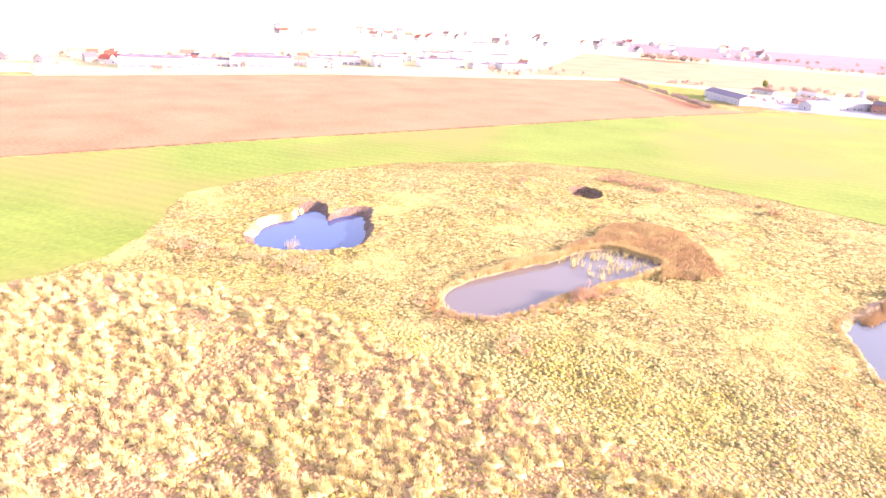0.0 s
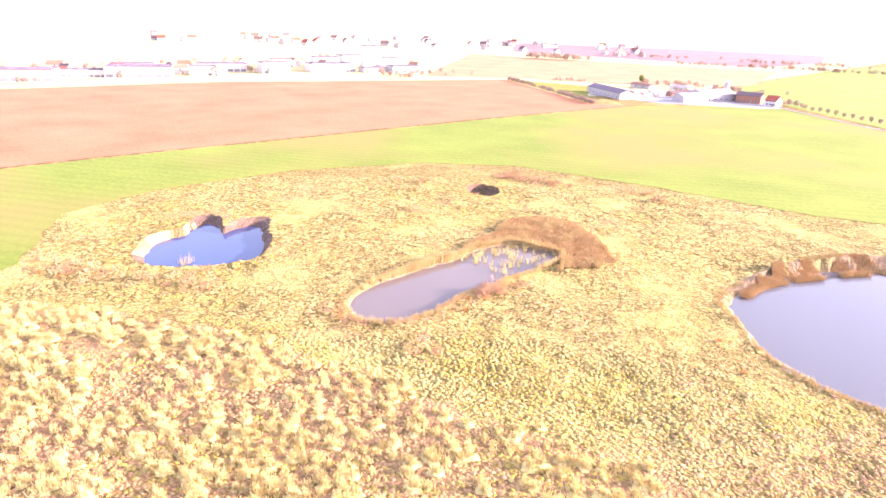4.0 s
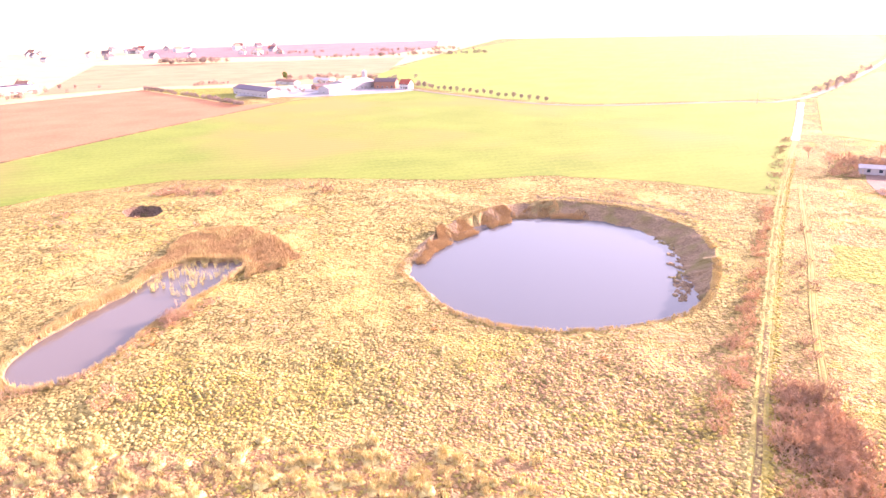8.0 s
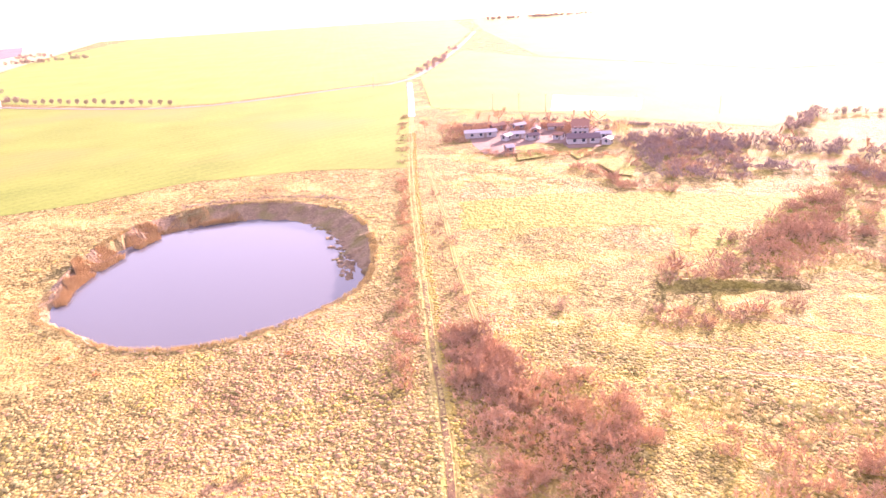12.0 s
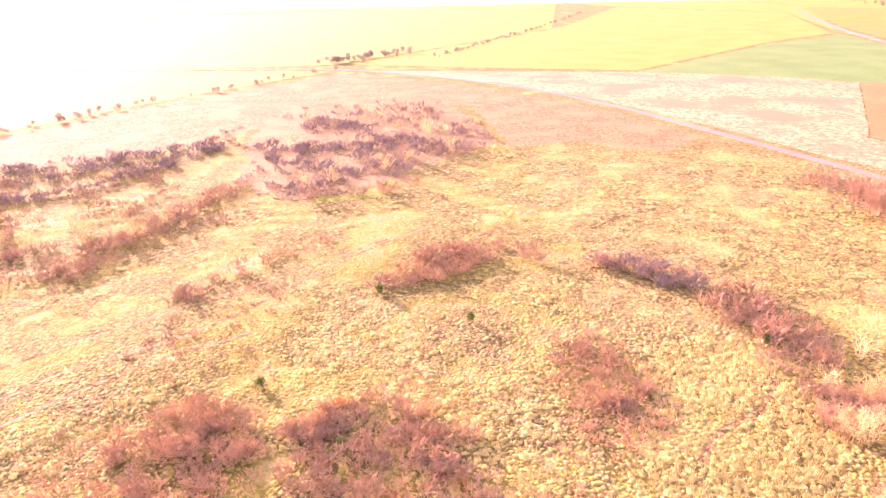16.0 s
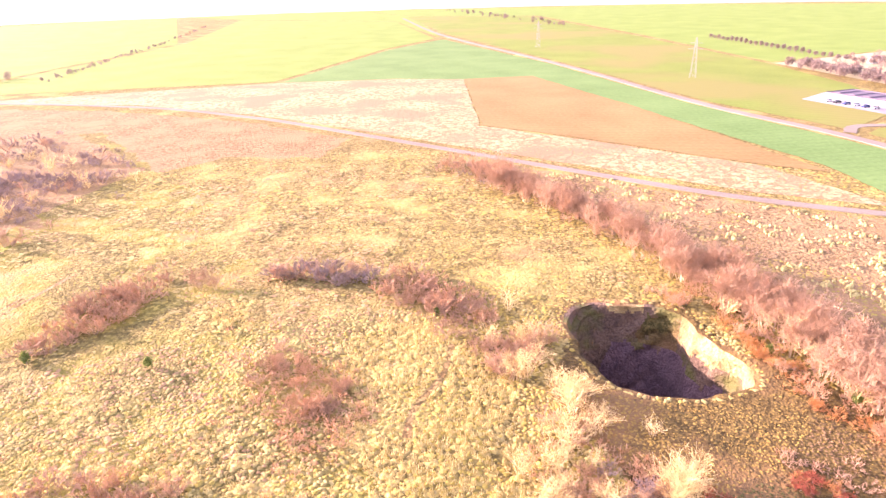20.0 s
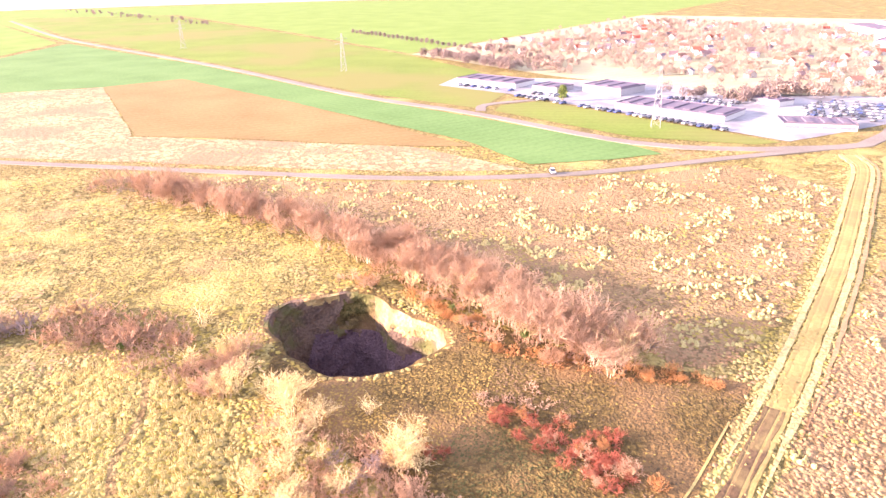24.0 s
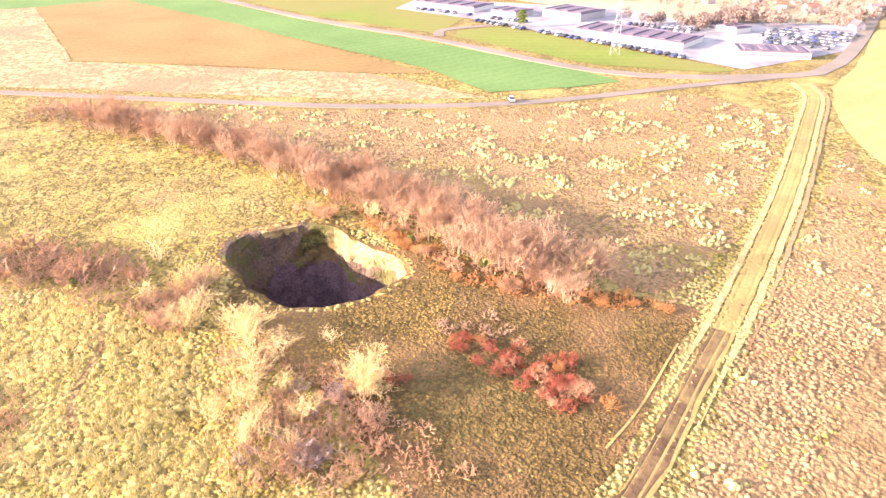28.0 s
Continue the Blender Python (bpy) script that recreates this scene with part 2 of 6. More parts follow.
WATER = water_like("pond_water", (0.095, 0.102, 0.118))
MURKY = water_like("murky_water", (0.125, 0.105, 0.10))
BLUE_WATER = water_like("deep_water", (0.03, 0.06, 0.16))
BRIGHT_SHEET = water_like("mirror_sheet", (0.2, 0.2, 0.2))
TWIG = surface("bare_twigs", (0.44, 0.28, 0.185), (0.63, 0.44, 0.31), 0.5, 3.0, 0.9, 0, per="object", thin=0.4)
TWIG_RED = surface("red_twigs", (0.52, 0.325, 0.195), (0.71, 0.48, 0.315), 0.5, 3.0, 0.9, 0, per="object", thin=0.4)
TWIG_DEEP = surface("deep_red_twigs", (0.44, 0.12, 0.075), (0.60, 0.21, 0.13), 0.5, 3.0, 0.9, 0, per="object", thin=0.35)
TWIG_PALE = surface("pale_twigs", (0.68, 0.55, 0.28), (0.86, 0.73, 0.43), 0.5, 3.0, 0.9, 0, per="object", thin=0.35)
TWIG_DARK = surface("dark_twigs", (0.29, 0.215, 0.20), (0.44, 0.345, 0.32), 0.5, 3.0, 0.9, 0, per="object", thin=0.3)
TWIG_ORANGE = surface("orange_twigs", (0.52, 0.25, 0.09), (0.70, 0.40, 0.18), 0.5, 3.0, 0.9, 0, per="object", thin=0.35)
BARK_PALE = surface("pale_bark", (0.50, 0.38, 0.24), (0.68, 0.54, 0.36), 2.0, 12.0, 0.95, 0.4, 0.03, "Object")
BARK = surface("bark", (0.26, 0.19, 0.145), (0.44, 0.33, 0.26), 2.0, 12.0, 0.95, 0.5, 0.03, "Object")
EVERGREEN = surface("evergreen_leaves", (0.10, 0.14, 0.035), (0.20, 0.25, 0.075), 0.8, 5.0, 0.8, 0, per="island", thin=0.35)
REED = surface("dry_reed", (0.46, 0.35, 0.16), (0.66, 0.53, 0.28), 0.3, 2.0, 0.95, 0, per="island", thin=0.3)
REED_BROWN = surface("brown_reed", (0.43, 0.29, 0.15), (0.62, 0.45, 0.25), 0.3, 2.0, 0.95, 0, per="island", thin=0.35)
WHITE_WALL = plain("white_render", (0.56, 0.54, 0.53))
GREY_WALL = plain("grey_render", (0.38, 0.355, 0.37))
BRICK_WALL = plain("brick_wall", (0.34, 0.17, 0.12), 0.9)
RED_ROOF = plain("red_tiles", (0.36, 0.09, 0.06), 0.85)
DARK_ROOF = plain("dark_tiles", (0.16, 0.11, 0.12), 0.85)
BROWN_ROOF = plain("brown_tiles", (0.30, 0.16, 0.12), 0.85)
FLAT_ROOF = plain("roofing_felt", (0.17, 0.14, 0.18), 0.9)
METAL_ROOF = plain("sheet_metal", (0.42, 0.40, 0.42), 0.6, 0.1)
GLASS = plain("window_glass", (0.05, 0.06, 0.08), 0.1)
GLAZING = plain("shop_glazing", (0.22, 0.22, 0.26), 0.2)
STEEL = plain("galvanised_steel", (0.36, 0.35, 0.35), 0.6, 0.3)
DOOR_PAINT = plain("door_paint", (0.25, 0.20, 0.18), 0.6)
TYRE = plain("tyre_rubber", (0.03, 0.03, 0.03), 0.9)
PAINTS = [plain("car_paint_" + n, c, 0.3) for n, c in (("white", (0.75, 0.75, 0.76)), ("silver", (0.5, 0.5, 0.53)), ("black", (0.04, 0.04, 0.05)), ("blue", (0.06, 0.09, 0.25)), ("grey", (0.22, 0.22, 0.24)))]


# ---- building blocks ----
def mesh_of(name, verts, faces, material):
    me = bpy.data.meshes.new(name)
    me.from_pydata([tuple(v) for v in verts], [], [tuple(int(i) for i in f) for f in faces])
    me.materials.append(material)
    me.update()
    return me


def sheet_mesh(name, verts, tris, material, smooth=False):
    """A large triangle mesh from arrays."""
    me = bpy.data.meshes.new(name)
    verts, tris = np.asarray(verts, np.float32), np.asarray(tris, np.int32)
    me.vertices.add(len(verts))
    me.vertices.foreach_set("co", verts.ravel())
    k = tris.shape[1]
    me.loops.add(tris.size)
    me.loops.foreach_set("vertex_index", tris.ravel())
    me.polygons.add(len(tris))
    me.polygons.foreach_set("loop_start", np.arange(0, tris.size, k, dtype=np.int32))
    me.polygons.foreach_set("use_smooth", np.full(len(tris), smooth))
    me.materials.append(material)
    me.update(calc_edges=True)
    me.validate()
    return me


def part(name, data, parent, label="", material=None):
    """One mesh object under a thing; data is a mesh or a bmesh."""
    if isinstance(data, bmesh.types.BMesh):
        me = bpy.data.meshes.new(name)
        data.to_mesh(me)
        data.free()
        me.materials.append(material)
        data = me
    ob = new(name, data)
    ob.parent = parent
    return tagged(ob, label) if label else ob


def box(bm, x0, y0, z0, x1, y1, z1, bevel=0.0):
    v = bmesh.ops.create_cube(bm, size=1.0, matrix=Matrix.Translation(((x0 + x1) / 2, (y0 + y1) / 2, (z0 + z1) / 2)) @ Matrix.Diagonal((x1 - x0, y1 - y0, z1 - z0, 1)))["verts"]
    if bevel:
        edges = list({e for q in v for e in q.link_edges})
        bmesh.ops.bevel(bm, geom=edges, offset=bevel, segments=1, affect="EDGES")
    return bm


def a_box(*a, bevel=0.0):
    return box(bmesh.new(), *a, bevel=bevel)


def value_noise(x, y, size, seed=0):
    """Smooth noise in 0..1 over the plan, with lumps of the given size in metres."""
    rng = np.random.RandomState(seed)
    lattice = rng.rand(128, 128)
    u, v = np.asarray(x) / size, np.asarray(y) / size
    i, j = np.floor(u).astype(int), np.floor(v).astype(int)
    a, b = u - i, v - j
    a, b = a * a * (3 - 2 * a), b * b * (3 - 2 * b)
    i, j = i % 128, j % 128
    i1, j1 = (i + 1) % 128, (j + 1) % 128
    return (lattice[i, j] * (1 - a) + lattice[i1, j] * a) * (1 - b) + (lattice[i, j1] * (1 - a) + lattice[i1, j1] * a) * b


def inside(poly, x, y):
    res = np.zeros(np.shape(x), bool)
    for (x0, y0), (x1, y1) in zip(poly, poly[1:] + poly[:1]):
        cut = ((y0 > y) != (y1 > y)) & (x < (x1 - x0) * (y - y0) / (y1 - y0 + 1e-9) + x0)
        res ^= cut
    return res


def off_line(line, x, y):
    best = np.full(np.shape(x), 1e9)
    for (x0, y0), (x1, y1) in zip(line, line[1:]):
        dx, dy = x1 - x0, y1 - y0
        s = np.clip(((x - x0) * dx + (y - y0) * dy) / (dx * dx + dy * dy), 0, 1)
        best = np.minimum(best, np.hypot(x - x0 - s * dx, y - y0 - s * dy))
    return best


def smooth_line(points, step):
    """A Catmull-Rom line through the given points."""
    p = [Vector(q) for q in points]
    p = [2 * p[0] - p[1]] + p + [2 * p[-1] - p[-2]]
    out = []
    for a, b, c, d in zip(p, p[1:], p[2:], p[3:]):
        k = max(1, int((c - b).length / step))
        for i in range(k):
            t = i / k
            out.append(0.5 * (2 * b + (c - a) * t + (2 * a - 5 * b + 4 * c - d) * t * t + (3 * b - a - 3 * c + d) * t ** 3))
    out.append(p[-2])
    return [(q.x, q.y) for q in out]


# ---- the plan: sinkholes, roads, fields ----
class Crater:
    def __init__(self, cx, cy, radii):
        self.cx, self.cy, self.radii = cx, cy, np.array(radii)

    def rim(self, angle):
        """Rim radius at an angle, by a periodic cubic through the radii."""
        n = len(self.radii)
        u = np.mod(np.asarray(angle) / (2 * np.pi) * n, n)
        i = np.floor(u).astype(int)
        t = u - i
        a, b, c, d = (self.radii[(i + k) % n] for k in (-1, 0, 1, 2))
        return 0.5 * (2 * b + (c - a) * t + (2 * a - 5 * b + 4 * c - d) * t * t + (3 * b - a - 3 * c + d) * t ** 3)

    def past_rim(self, x, y):
        """Metres outside (+) or inside (-) of the rim."""
        dx, dy = x - self.cx, y - self.cy
        return np.hypot(dx, dy) - self.rim(np.arctan2(dy, dx))


POND_BIG = Crater(-8, 170, [40.5, 44.0, 48.0, 51.0, 53.0, 50.0, 43.5, 41.0, 41.0, 43.0, 43.3, 47.0, 48.0, 46.3, 45.0, 41.0])
PIT = Crater(74, -78, [20.7, 17.7, 14.1, 13.5, 13.4, 14.9, 15.5, 16.2, 17.0, 18.4, 15.5, 12.7, 12.8, 16.3, 18.0, 18.3])
POND_BLUE = Crater(-164, 87, [21.4, 20.3, 18.6, 17.4, 17.1, 16.8, 16.6, 18.0, 21.0, 25.5, 22.0, 12.0, 22.5, 25.5, 20.5, 15.5, 15.5, 16.6, 17.5, 18.0, 18.5, 19.5, 21.0, 22.0, 22.0, 21.5, 20.5, 19.8, 20.0, 20.8])
POND_LONG = Crater(-97, 118, [10.0, 10.0, 10.5, 13.0, 20.5, 33.0, 32.0, 31.0, 23.0, 16.0, 13.0, 12.7, 12.5, 13.0, 15.0, 18.0, 25.0, 33.0, 35.5, 29.5, 16.0, 11.5, 10.3, 9.8])
HOLE = Crater(-149, 189, [7.3, 6.2, 7.0, 8.0, 7.3, 5.7, 6.8, 7.5])
CRATERS = [POND_BIG, PIT, POND_BLUE, POND_LONG, HOLE]

PATH_N = smooth_line([(12, 40), (22, 74), (31, 111), (55, 207), (78, 290), (101, 370), (141, 515)], 6)
ROAD_N = smooth_line([(-260, 690), (-172, 588), (-72, 501), (-8, 471), (95, 496), (141, 515), (262, 752), (420, 1100)], 20)
ROAD_S = smooth_line([(530, 300), (506, 104), (420, -12), (344, -66), (276, -97), (177, -138), (122, -163), (80, -194), (44, -237), (14, -272)], 10)
ROAD_E = smooth_line([(1250, -560), (802, -410), (433, -325), (247, -275), (161, -262), (79, -243), (36, -256), (14, -272), (0, -303), (-10, -430), (-20, -700)], 14)
PATH_2 = smooth_line([(40, 108), (42, 118), (46, 137), (56, 177), (64, 214), (72, 250)], 6)
TRACK_S = smooth_line([(12, -20), (9, -45), (7, -64), (6, -82), (4.5, -106), (3, -160), (3.5, -215), (4.5, -246), (10, -262)], 2.0)

GRASS_STRIP = [(64, 186), (97, 179), (124, 165), (160, 136), (164, 112), (127, 131), (101, 142), (56, 161)]
GRASS_PATCH = [(106, 138), (121, 132), (107, 113), (102, 114), (98, 124)]
OLD_TRACKS = [smooth_line(q, 3) for q in ([(66, 88), (75, 82), (94, 69), (109, 51), (141, 31), (164, 12)], [(85, 91), (99, 78), (115, 61), (135, 40), (155, 22)], [(69, 77), (81, 69), (95, 58), (107, 42)], [(72, -30), (78, -34), (84, -42), (92, -48)])]
FIELDS = {
    "wheat_field": (CROP, 0.05, "bright green young wheat field with drill rows", [(-150, -60), (-163, 20), (-167, 32), (-178, 43), (-214, 67), (-223, 100), (-219, 152), (-195, 205), (-165, 231), (-112, 241), (-49, 246), (-18, 258), (27, 252), (62, 236), (98, 365), (134, 503), (95, 493), (-8, 468), (-72, 498), (-172, 580), (-233, 485), (-258, 342), (-276, 192), (-287, 105), (-300, -80)]),
    "ploughed_field": (PLOUGHED, 0.06, "ploughed reddish brown field with furrows", [(-304, -80), (-291, 105), (-280, 192), (-262, 342), (-237, 480), (-262, 462), (-425, 570), (-545, 305), (-585, 60), (-590, -80)]),
    "stubble_field": (TAN, 0.07, "pale tan stubble field beyond the farm", [(-500, 520), (-440, 590), (-330, 640), (-239, 756), (-300, 1050), (-453, 1000), (-769, 927)]),
    "dark_field": (PURPLE, 0.08, "dark purplish ploughed field on the rise", [(-800, 1090), (-350, 1110), (-330, 1400), (-416, 1799), (-701, 1712), (-1099, 1487)]),
    "far_field": (CROP3, 0.09, "pale green far wheat field behind the road", [(-240, 700), (-165, 600), (-72, 510), (-8, 479), (95, 504), (136, 520), (252, 752), (420, 1120), (605, 1748), (-177, 1841), (-260, 1129)]),
    "east_field": (CROP3, 0.08, "bright green wheat field behind the hamlet", [(150, 515), (112, 366), (160, 312), (219, 225), (255, 237), (301, 213), (367, 185), (444, 140), (497, 106), (520, 260), (523, 330), (360, 372), (294, 585), (266, 740)]),
    "ridge_field": (CROP3, 0.07, "pale green field that runs to the horizon", [(296, 600), (368, 380), (530, 330), (540, 110), (900, -100), (1838, -212), (1308, 1308), (652, 1731), (440, 1110)]),
    "rape_field": (CROP2, 0.09, "deep green crop field with a pointed end", [(463, -112), (431, -186), (396, -228), (386, -268), (135, -214), (98, -196), (78, -215), (64, -232), (79, -239), (161, -256), (247, -270), (433, -320), (723, -374), (640, -270)]),
    "soil_field": (BROWN, 0.10, "bare tawny brown field in a wedge", [(401, -223), (259, -153), (215, -172), (147, -197), (128, -208), (259, -242), (386, -268)]),
    "fallow_field": (PALE, 0.06, "pale straw fallow with reddish streaks", [(500, 90), (420, -20), (344, -73), (276, -104), (177, -146), (126, -169), (96, -190), (147, -196), (215, -170), (259, -152), (400, -222), (431, -186), (463, -112)]),
    "north_strip": (CROP3, 0.06, "yellow green crop strip beside the hedge line", [(470, -110), (650, -268), (740, -372), (1150, -500), (1500, -300), (900, -110), (540, 100)]),
    "yellow_field": (CROP, 0.06, "yellow green field behind the main road", [(805, -420), (433, -332), (247, -282), (165, -274), (180, -340), (240, -390), (330, -440), (600, -560), (1100, -760), (1300, -590)]),
    "verge_field": (CROP, 0.07, "green lawn between the road and the car yards", [(156, -272), (82, -252), (40, -262), (32, -270), (56, -278), (130, -300), (148, -306), (160, -286)]),
    "town_lawn": (TOWN_GRASS, 0.045, "pale grass between the houses of the town", [(335, -448), (180, -388), (60, -362), (0, -402), (-8, -430), (-18, -1000), (328, -1000)]),
    "west_field": (YELLOW_GRASS, 0.06, "smooth yellow green field past the track", [(-6, -212), (-2, -240), (0, -262), (-6, -300), (-14, -430), (-200, -430), (-200, -120), (-30, -150)]),
    "grass_strip": (FRESH, -0.018, "fresh yellow green grass strip in the meadow", GRASS_STRIP),
    "heath_south": (HEATH_GROUND, -0.022, "reddish brown heath with pale grass clumps", [(212, -112), (170, -120), (138, -120), (110, -118), (86, -116), (62, -112), (40, -104), (22, -98), (13, -104), (10, -120), (8, -160), (7, -216), (40, -230), (74, -192), (116, -160), (172, -134)]),
    "heath_west": (HEATH_GROUND, -0.022, "reddish brown heath past the farm track", [(3, -60), (1, -100), (-3, -150), (-8, -195), (-14, -165), (-40, -140), (-80, -80), (-60, -30), (-20, -30)]),
    "heath_near": (CLUMP_GROUND, -0.022, "russet herbs below pale grass clumps", [(-150, -10), (-160, 12), (-150, 36), (-121, 54), (-95, 64), (-69, 69), (-48, 74), (-27, 80), (-4, 80), (4, 60), (-14, 36), (-36, 12), (-70, -22)]),
    "heath_east": (HEATH_GROUND, -0.022, "rusty heath between the copse and the road", [(225, 195), (255, 222), (301, 203), (367, 175), (440, 130), (488, 92), (410, -4), (336, -60), (268, -92), (240, -70), (262, -40), (250, -14), (345, 0), (352, 40), (330, 88), (262, 108), (236, 140)]),
    "copse_floor": (HEATH_GROUND, -0.014, "brown ground below the hollow copse", [(275, 95), (322, 100), (352, 76), (350, 12), (258, -10), (232, 12), (198, 36), (188, 54), (203, 76)]),
    "plain_field": (CROP3, 0.05, "pale green fields that run to the horizon", [(745, -382), (1300, -608), (1728, -652), (1834, -236), (1520, -310), (1160, -505)]),
    "plain_south": (CROP3, 0.04, "pale green plain behind the town", [(340, -452), (600, -572), (1100, -775), (1300, -612), (1726, -660), (1308, -1308), (319, -1822), (330, -1000)]),
    "golden_meadow": (GOLDEN, -0.016, "golden brown short grass round the pit", [(PIT.cx + (float(PIT.rim(radians(a))) + 1.0) * math.cos(radians(a)), PIT.cy + (float(PIT.rim(radians(a))) + 1.0) * math.sin(radians(a))) for a in range(60, 236, 8)] + [(56, -93), (36, -93), (9.6, -99), (10.6, -62), (14.5, -36), (34, -44), (48, -52), (72, -54)]),
    "grass_patch": (FRESH, -0.016, "bright green grass beside the lone tree", GRASS_PATCH),
    "green_bank": (FRESH, -0.016, "fresh green grass under a row of young trees", [(184, 48), (190, 28), (195, 26), (191, 48)]),
}

# ---- the ground, one sheet to the horizon ----
def axis(low, high, step):
    core = list(np.arange(low, high + 0.01, step))
    out_l, out_h, s = [], [], step
    a, b = core[0], core[-1]
    while b < 4400:
        s = min(s * 1.45, 110)
        a, b = a - s, b + s
        out_l.insert(0, a), out_h.append(b)
    return np.array(out_l + core + out_h)


GRID = np.arange(-240, 271, 3.0)
GX, GY = np.meshgrid(GRID, GRID)
calm = np.full(GX.shape, 1e9)
for _, _, _, poly in FIELDS.values():
    calm = np.minimum(calm, np.where(inside(poly, GX, GY), 0, off_line(poly + poly[:1], GX, GY)))
for line in (PATH_N, TRACK_S, ROAD_S, PATH_2, *OLD_TRACKS):
    calm = np.minimum(calm, np.maximum(0, off_line(line, GX, GY) - 3))
calm = np.clip(calm / 9, 0.02, 1)


def relief(x, y):
    """Lumps of the rough meadow, calm beside fields and tracks; never above zero."""
    far = np.clip((np.hypot(x, y) - 230) / 40, 0, 1)
    i = np.clip((np.asarray(x) + 240) / 3.0, 0, len(GRID) - 1.001)
    j = np.clip((np.asarray(y) + 240) / 3.0, 0, len(GRID) - 1.001)
    a, b = i.astype(int), j.astype(int)
    u, v = i - a, j - b
    still = (calm[b, a] * (1 - u) + calm[b, a + 1] * u) * (1 - v) + (calm[b + 1, a] * (1 - u) + calm[b + 1, a + 1] * u) * v
    shore_dip = 3.0 * np.exp(-((np.asarray(x) + 52) / 13) ** 2 - ((np.asarray(y) - 170) / 21) ** 2)
    return -shore_dip - (0.5 * value_noise(x, y, 2.6, 1) + 0.6 * value_noise(x, y, 11, 2)) * (1 - far) * still - 0.03


gx, gy = axis(-235, 250, 1.4), axis(-215, 262, 1.4)
X, Y = np.meshgrid(gx, gy)
Z = relief(X, Y) - 0.07 * np.maximum(0, np.hypot(X, Y) - 1900)
open_up = np.zeros(X.shape, bool)
for c in CRATERS:
    open_up |= c.past_rim(X, Y) < 0.7
idx = np.arange(X.size).reshape(X.shape)
quads = np.stack([idx[:-1, :-1], idx[:-1, 1:], idx[1:, 1:], idx[1:, :-1]], -1).reshape(-1, 4)
keep = ~open_up.ravel()[quads].any(1)
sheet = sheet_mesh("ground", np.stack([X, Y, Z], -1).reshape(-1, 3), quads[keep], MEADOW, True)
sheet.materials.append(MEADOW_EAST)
sheet.materials.append(HAZY_LAND)
mid = np.stack([X, Y], -1).reshape(-1, 2)[quads[keep]].mean(1)
sway = 16 * (value_noise(mid[:, 0] + 400, mid[:, 1] + 400, 9, 12) - 0.5) + 8 * (value_noise(mid[:, 0] + 400, mid[:, 1] + 400, 3, 13) - 0.5)
kind_of = ((mid[:, 0] + sway > 20 + 0.24 * np.maximum(mid[:, 1], 0)) & (mid[:, 1] + sway > -22)).astype(np.int32)
# land beyond 560 m in the west takes the haze-paled colour
kind_of[(np.hypot(mid[:, 0], mid[:, 1]) > 560) & (mid[:, 0] < -260)] = 2
sheet.polygons.foreach_set("material_index", kind_of)
ground = tagged(new("ground", sheet), "rough tussocky dry meadow ground in straw and brown", "ground", kind="structure")


def ragged(poly, step, amount):
    """The same outline with an uneven edge."""
    out = []
    for (x0, y0), (x1, y1) in zip(poly, poly[1:] + poly[:1]):
        k = max(1, int(math.hypot(x1 - x0, y1 - y0) / step))
        for i in range(k):
            x, y = x0 + (x1 - x0) * i / k, y0 + (y1 - y0) * i / k
            out.append((x + amount * (noise.noise((x * 0.2, y * 0.2, 1.0)) * 1.6 + noise.noise((x * 0.7, y * 0.7, 5.0))), y + amount * (noise.noise((x * 0.2, y * 0.2, 9.0)) * 1.6 + noise.noise((x * 0.7, y * 0.7, 13.0)))))
    return out


UNEVEN = {"heath_east": (5.0, 2.5), "heath_south": (2.0, 2.2), "heath_west": (2.0, 2.2), "heath_near": (2.0, 2.5), "golden_meadow": (1.5, 0.5), "copse_floor": (3.0, 2.5), "grass_strip": (1.5, 0.8), "wheat_field": (4.0, 0.9), "fallow_field": (6.0, 0.8), "soil_field": (6.0, 0.5), "rape_field": (6.0, 0.6), "west_field": (5.0, 0.8)}


def flat_sheet(name, poly, z, material, label, category="field"):
    if name in UNEVEN:
        poly = ragged(poly, *UNEVEN[name])
    bm = bmesh.new()
    face = bm.faces.new([bm.verts.new((x, y, z)) for x, y in poly])
    face.normal_update()
    bmesh.ops.triangulate(bm, faces=[face])
    bm.normal_update()
    for f in bm.faces:
        if f.normal.z < 0:
            f.normal_flip()
    return tagged(part(name, bm, None, "", material), label, category, kind="structure")


for name, (material, z, label, poly) in FIELDS.items():
    flat_sheet(name, poly, z, material, label)


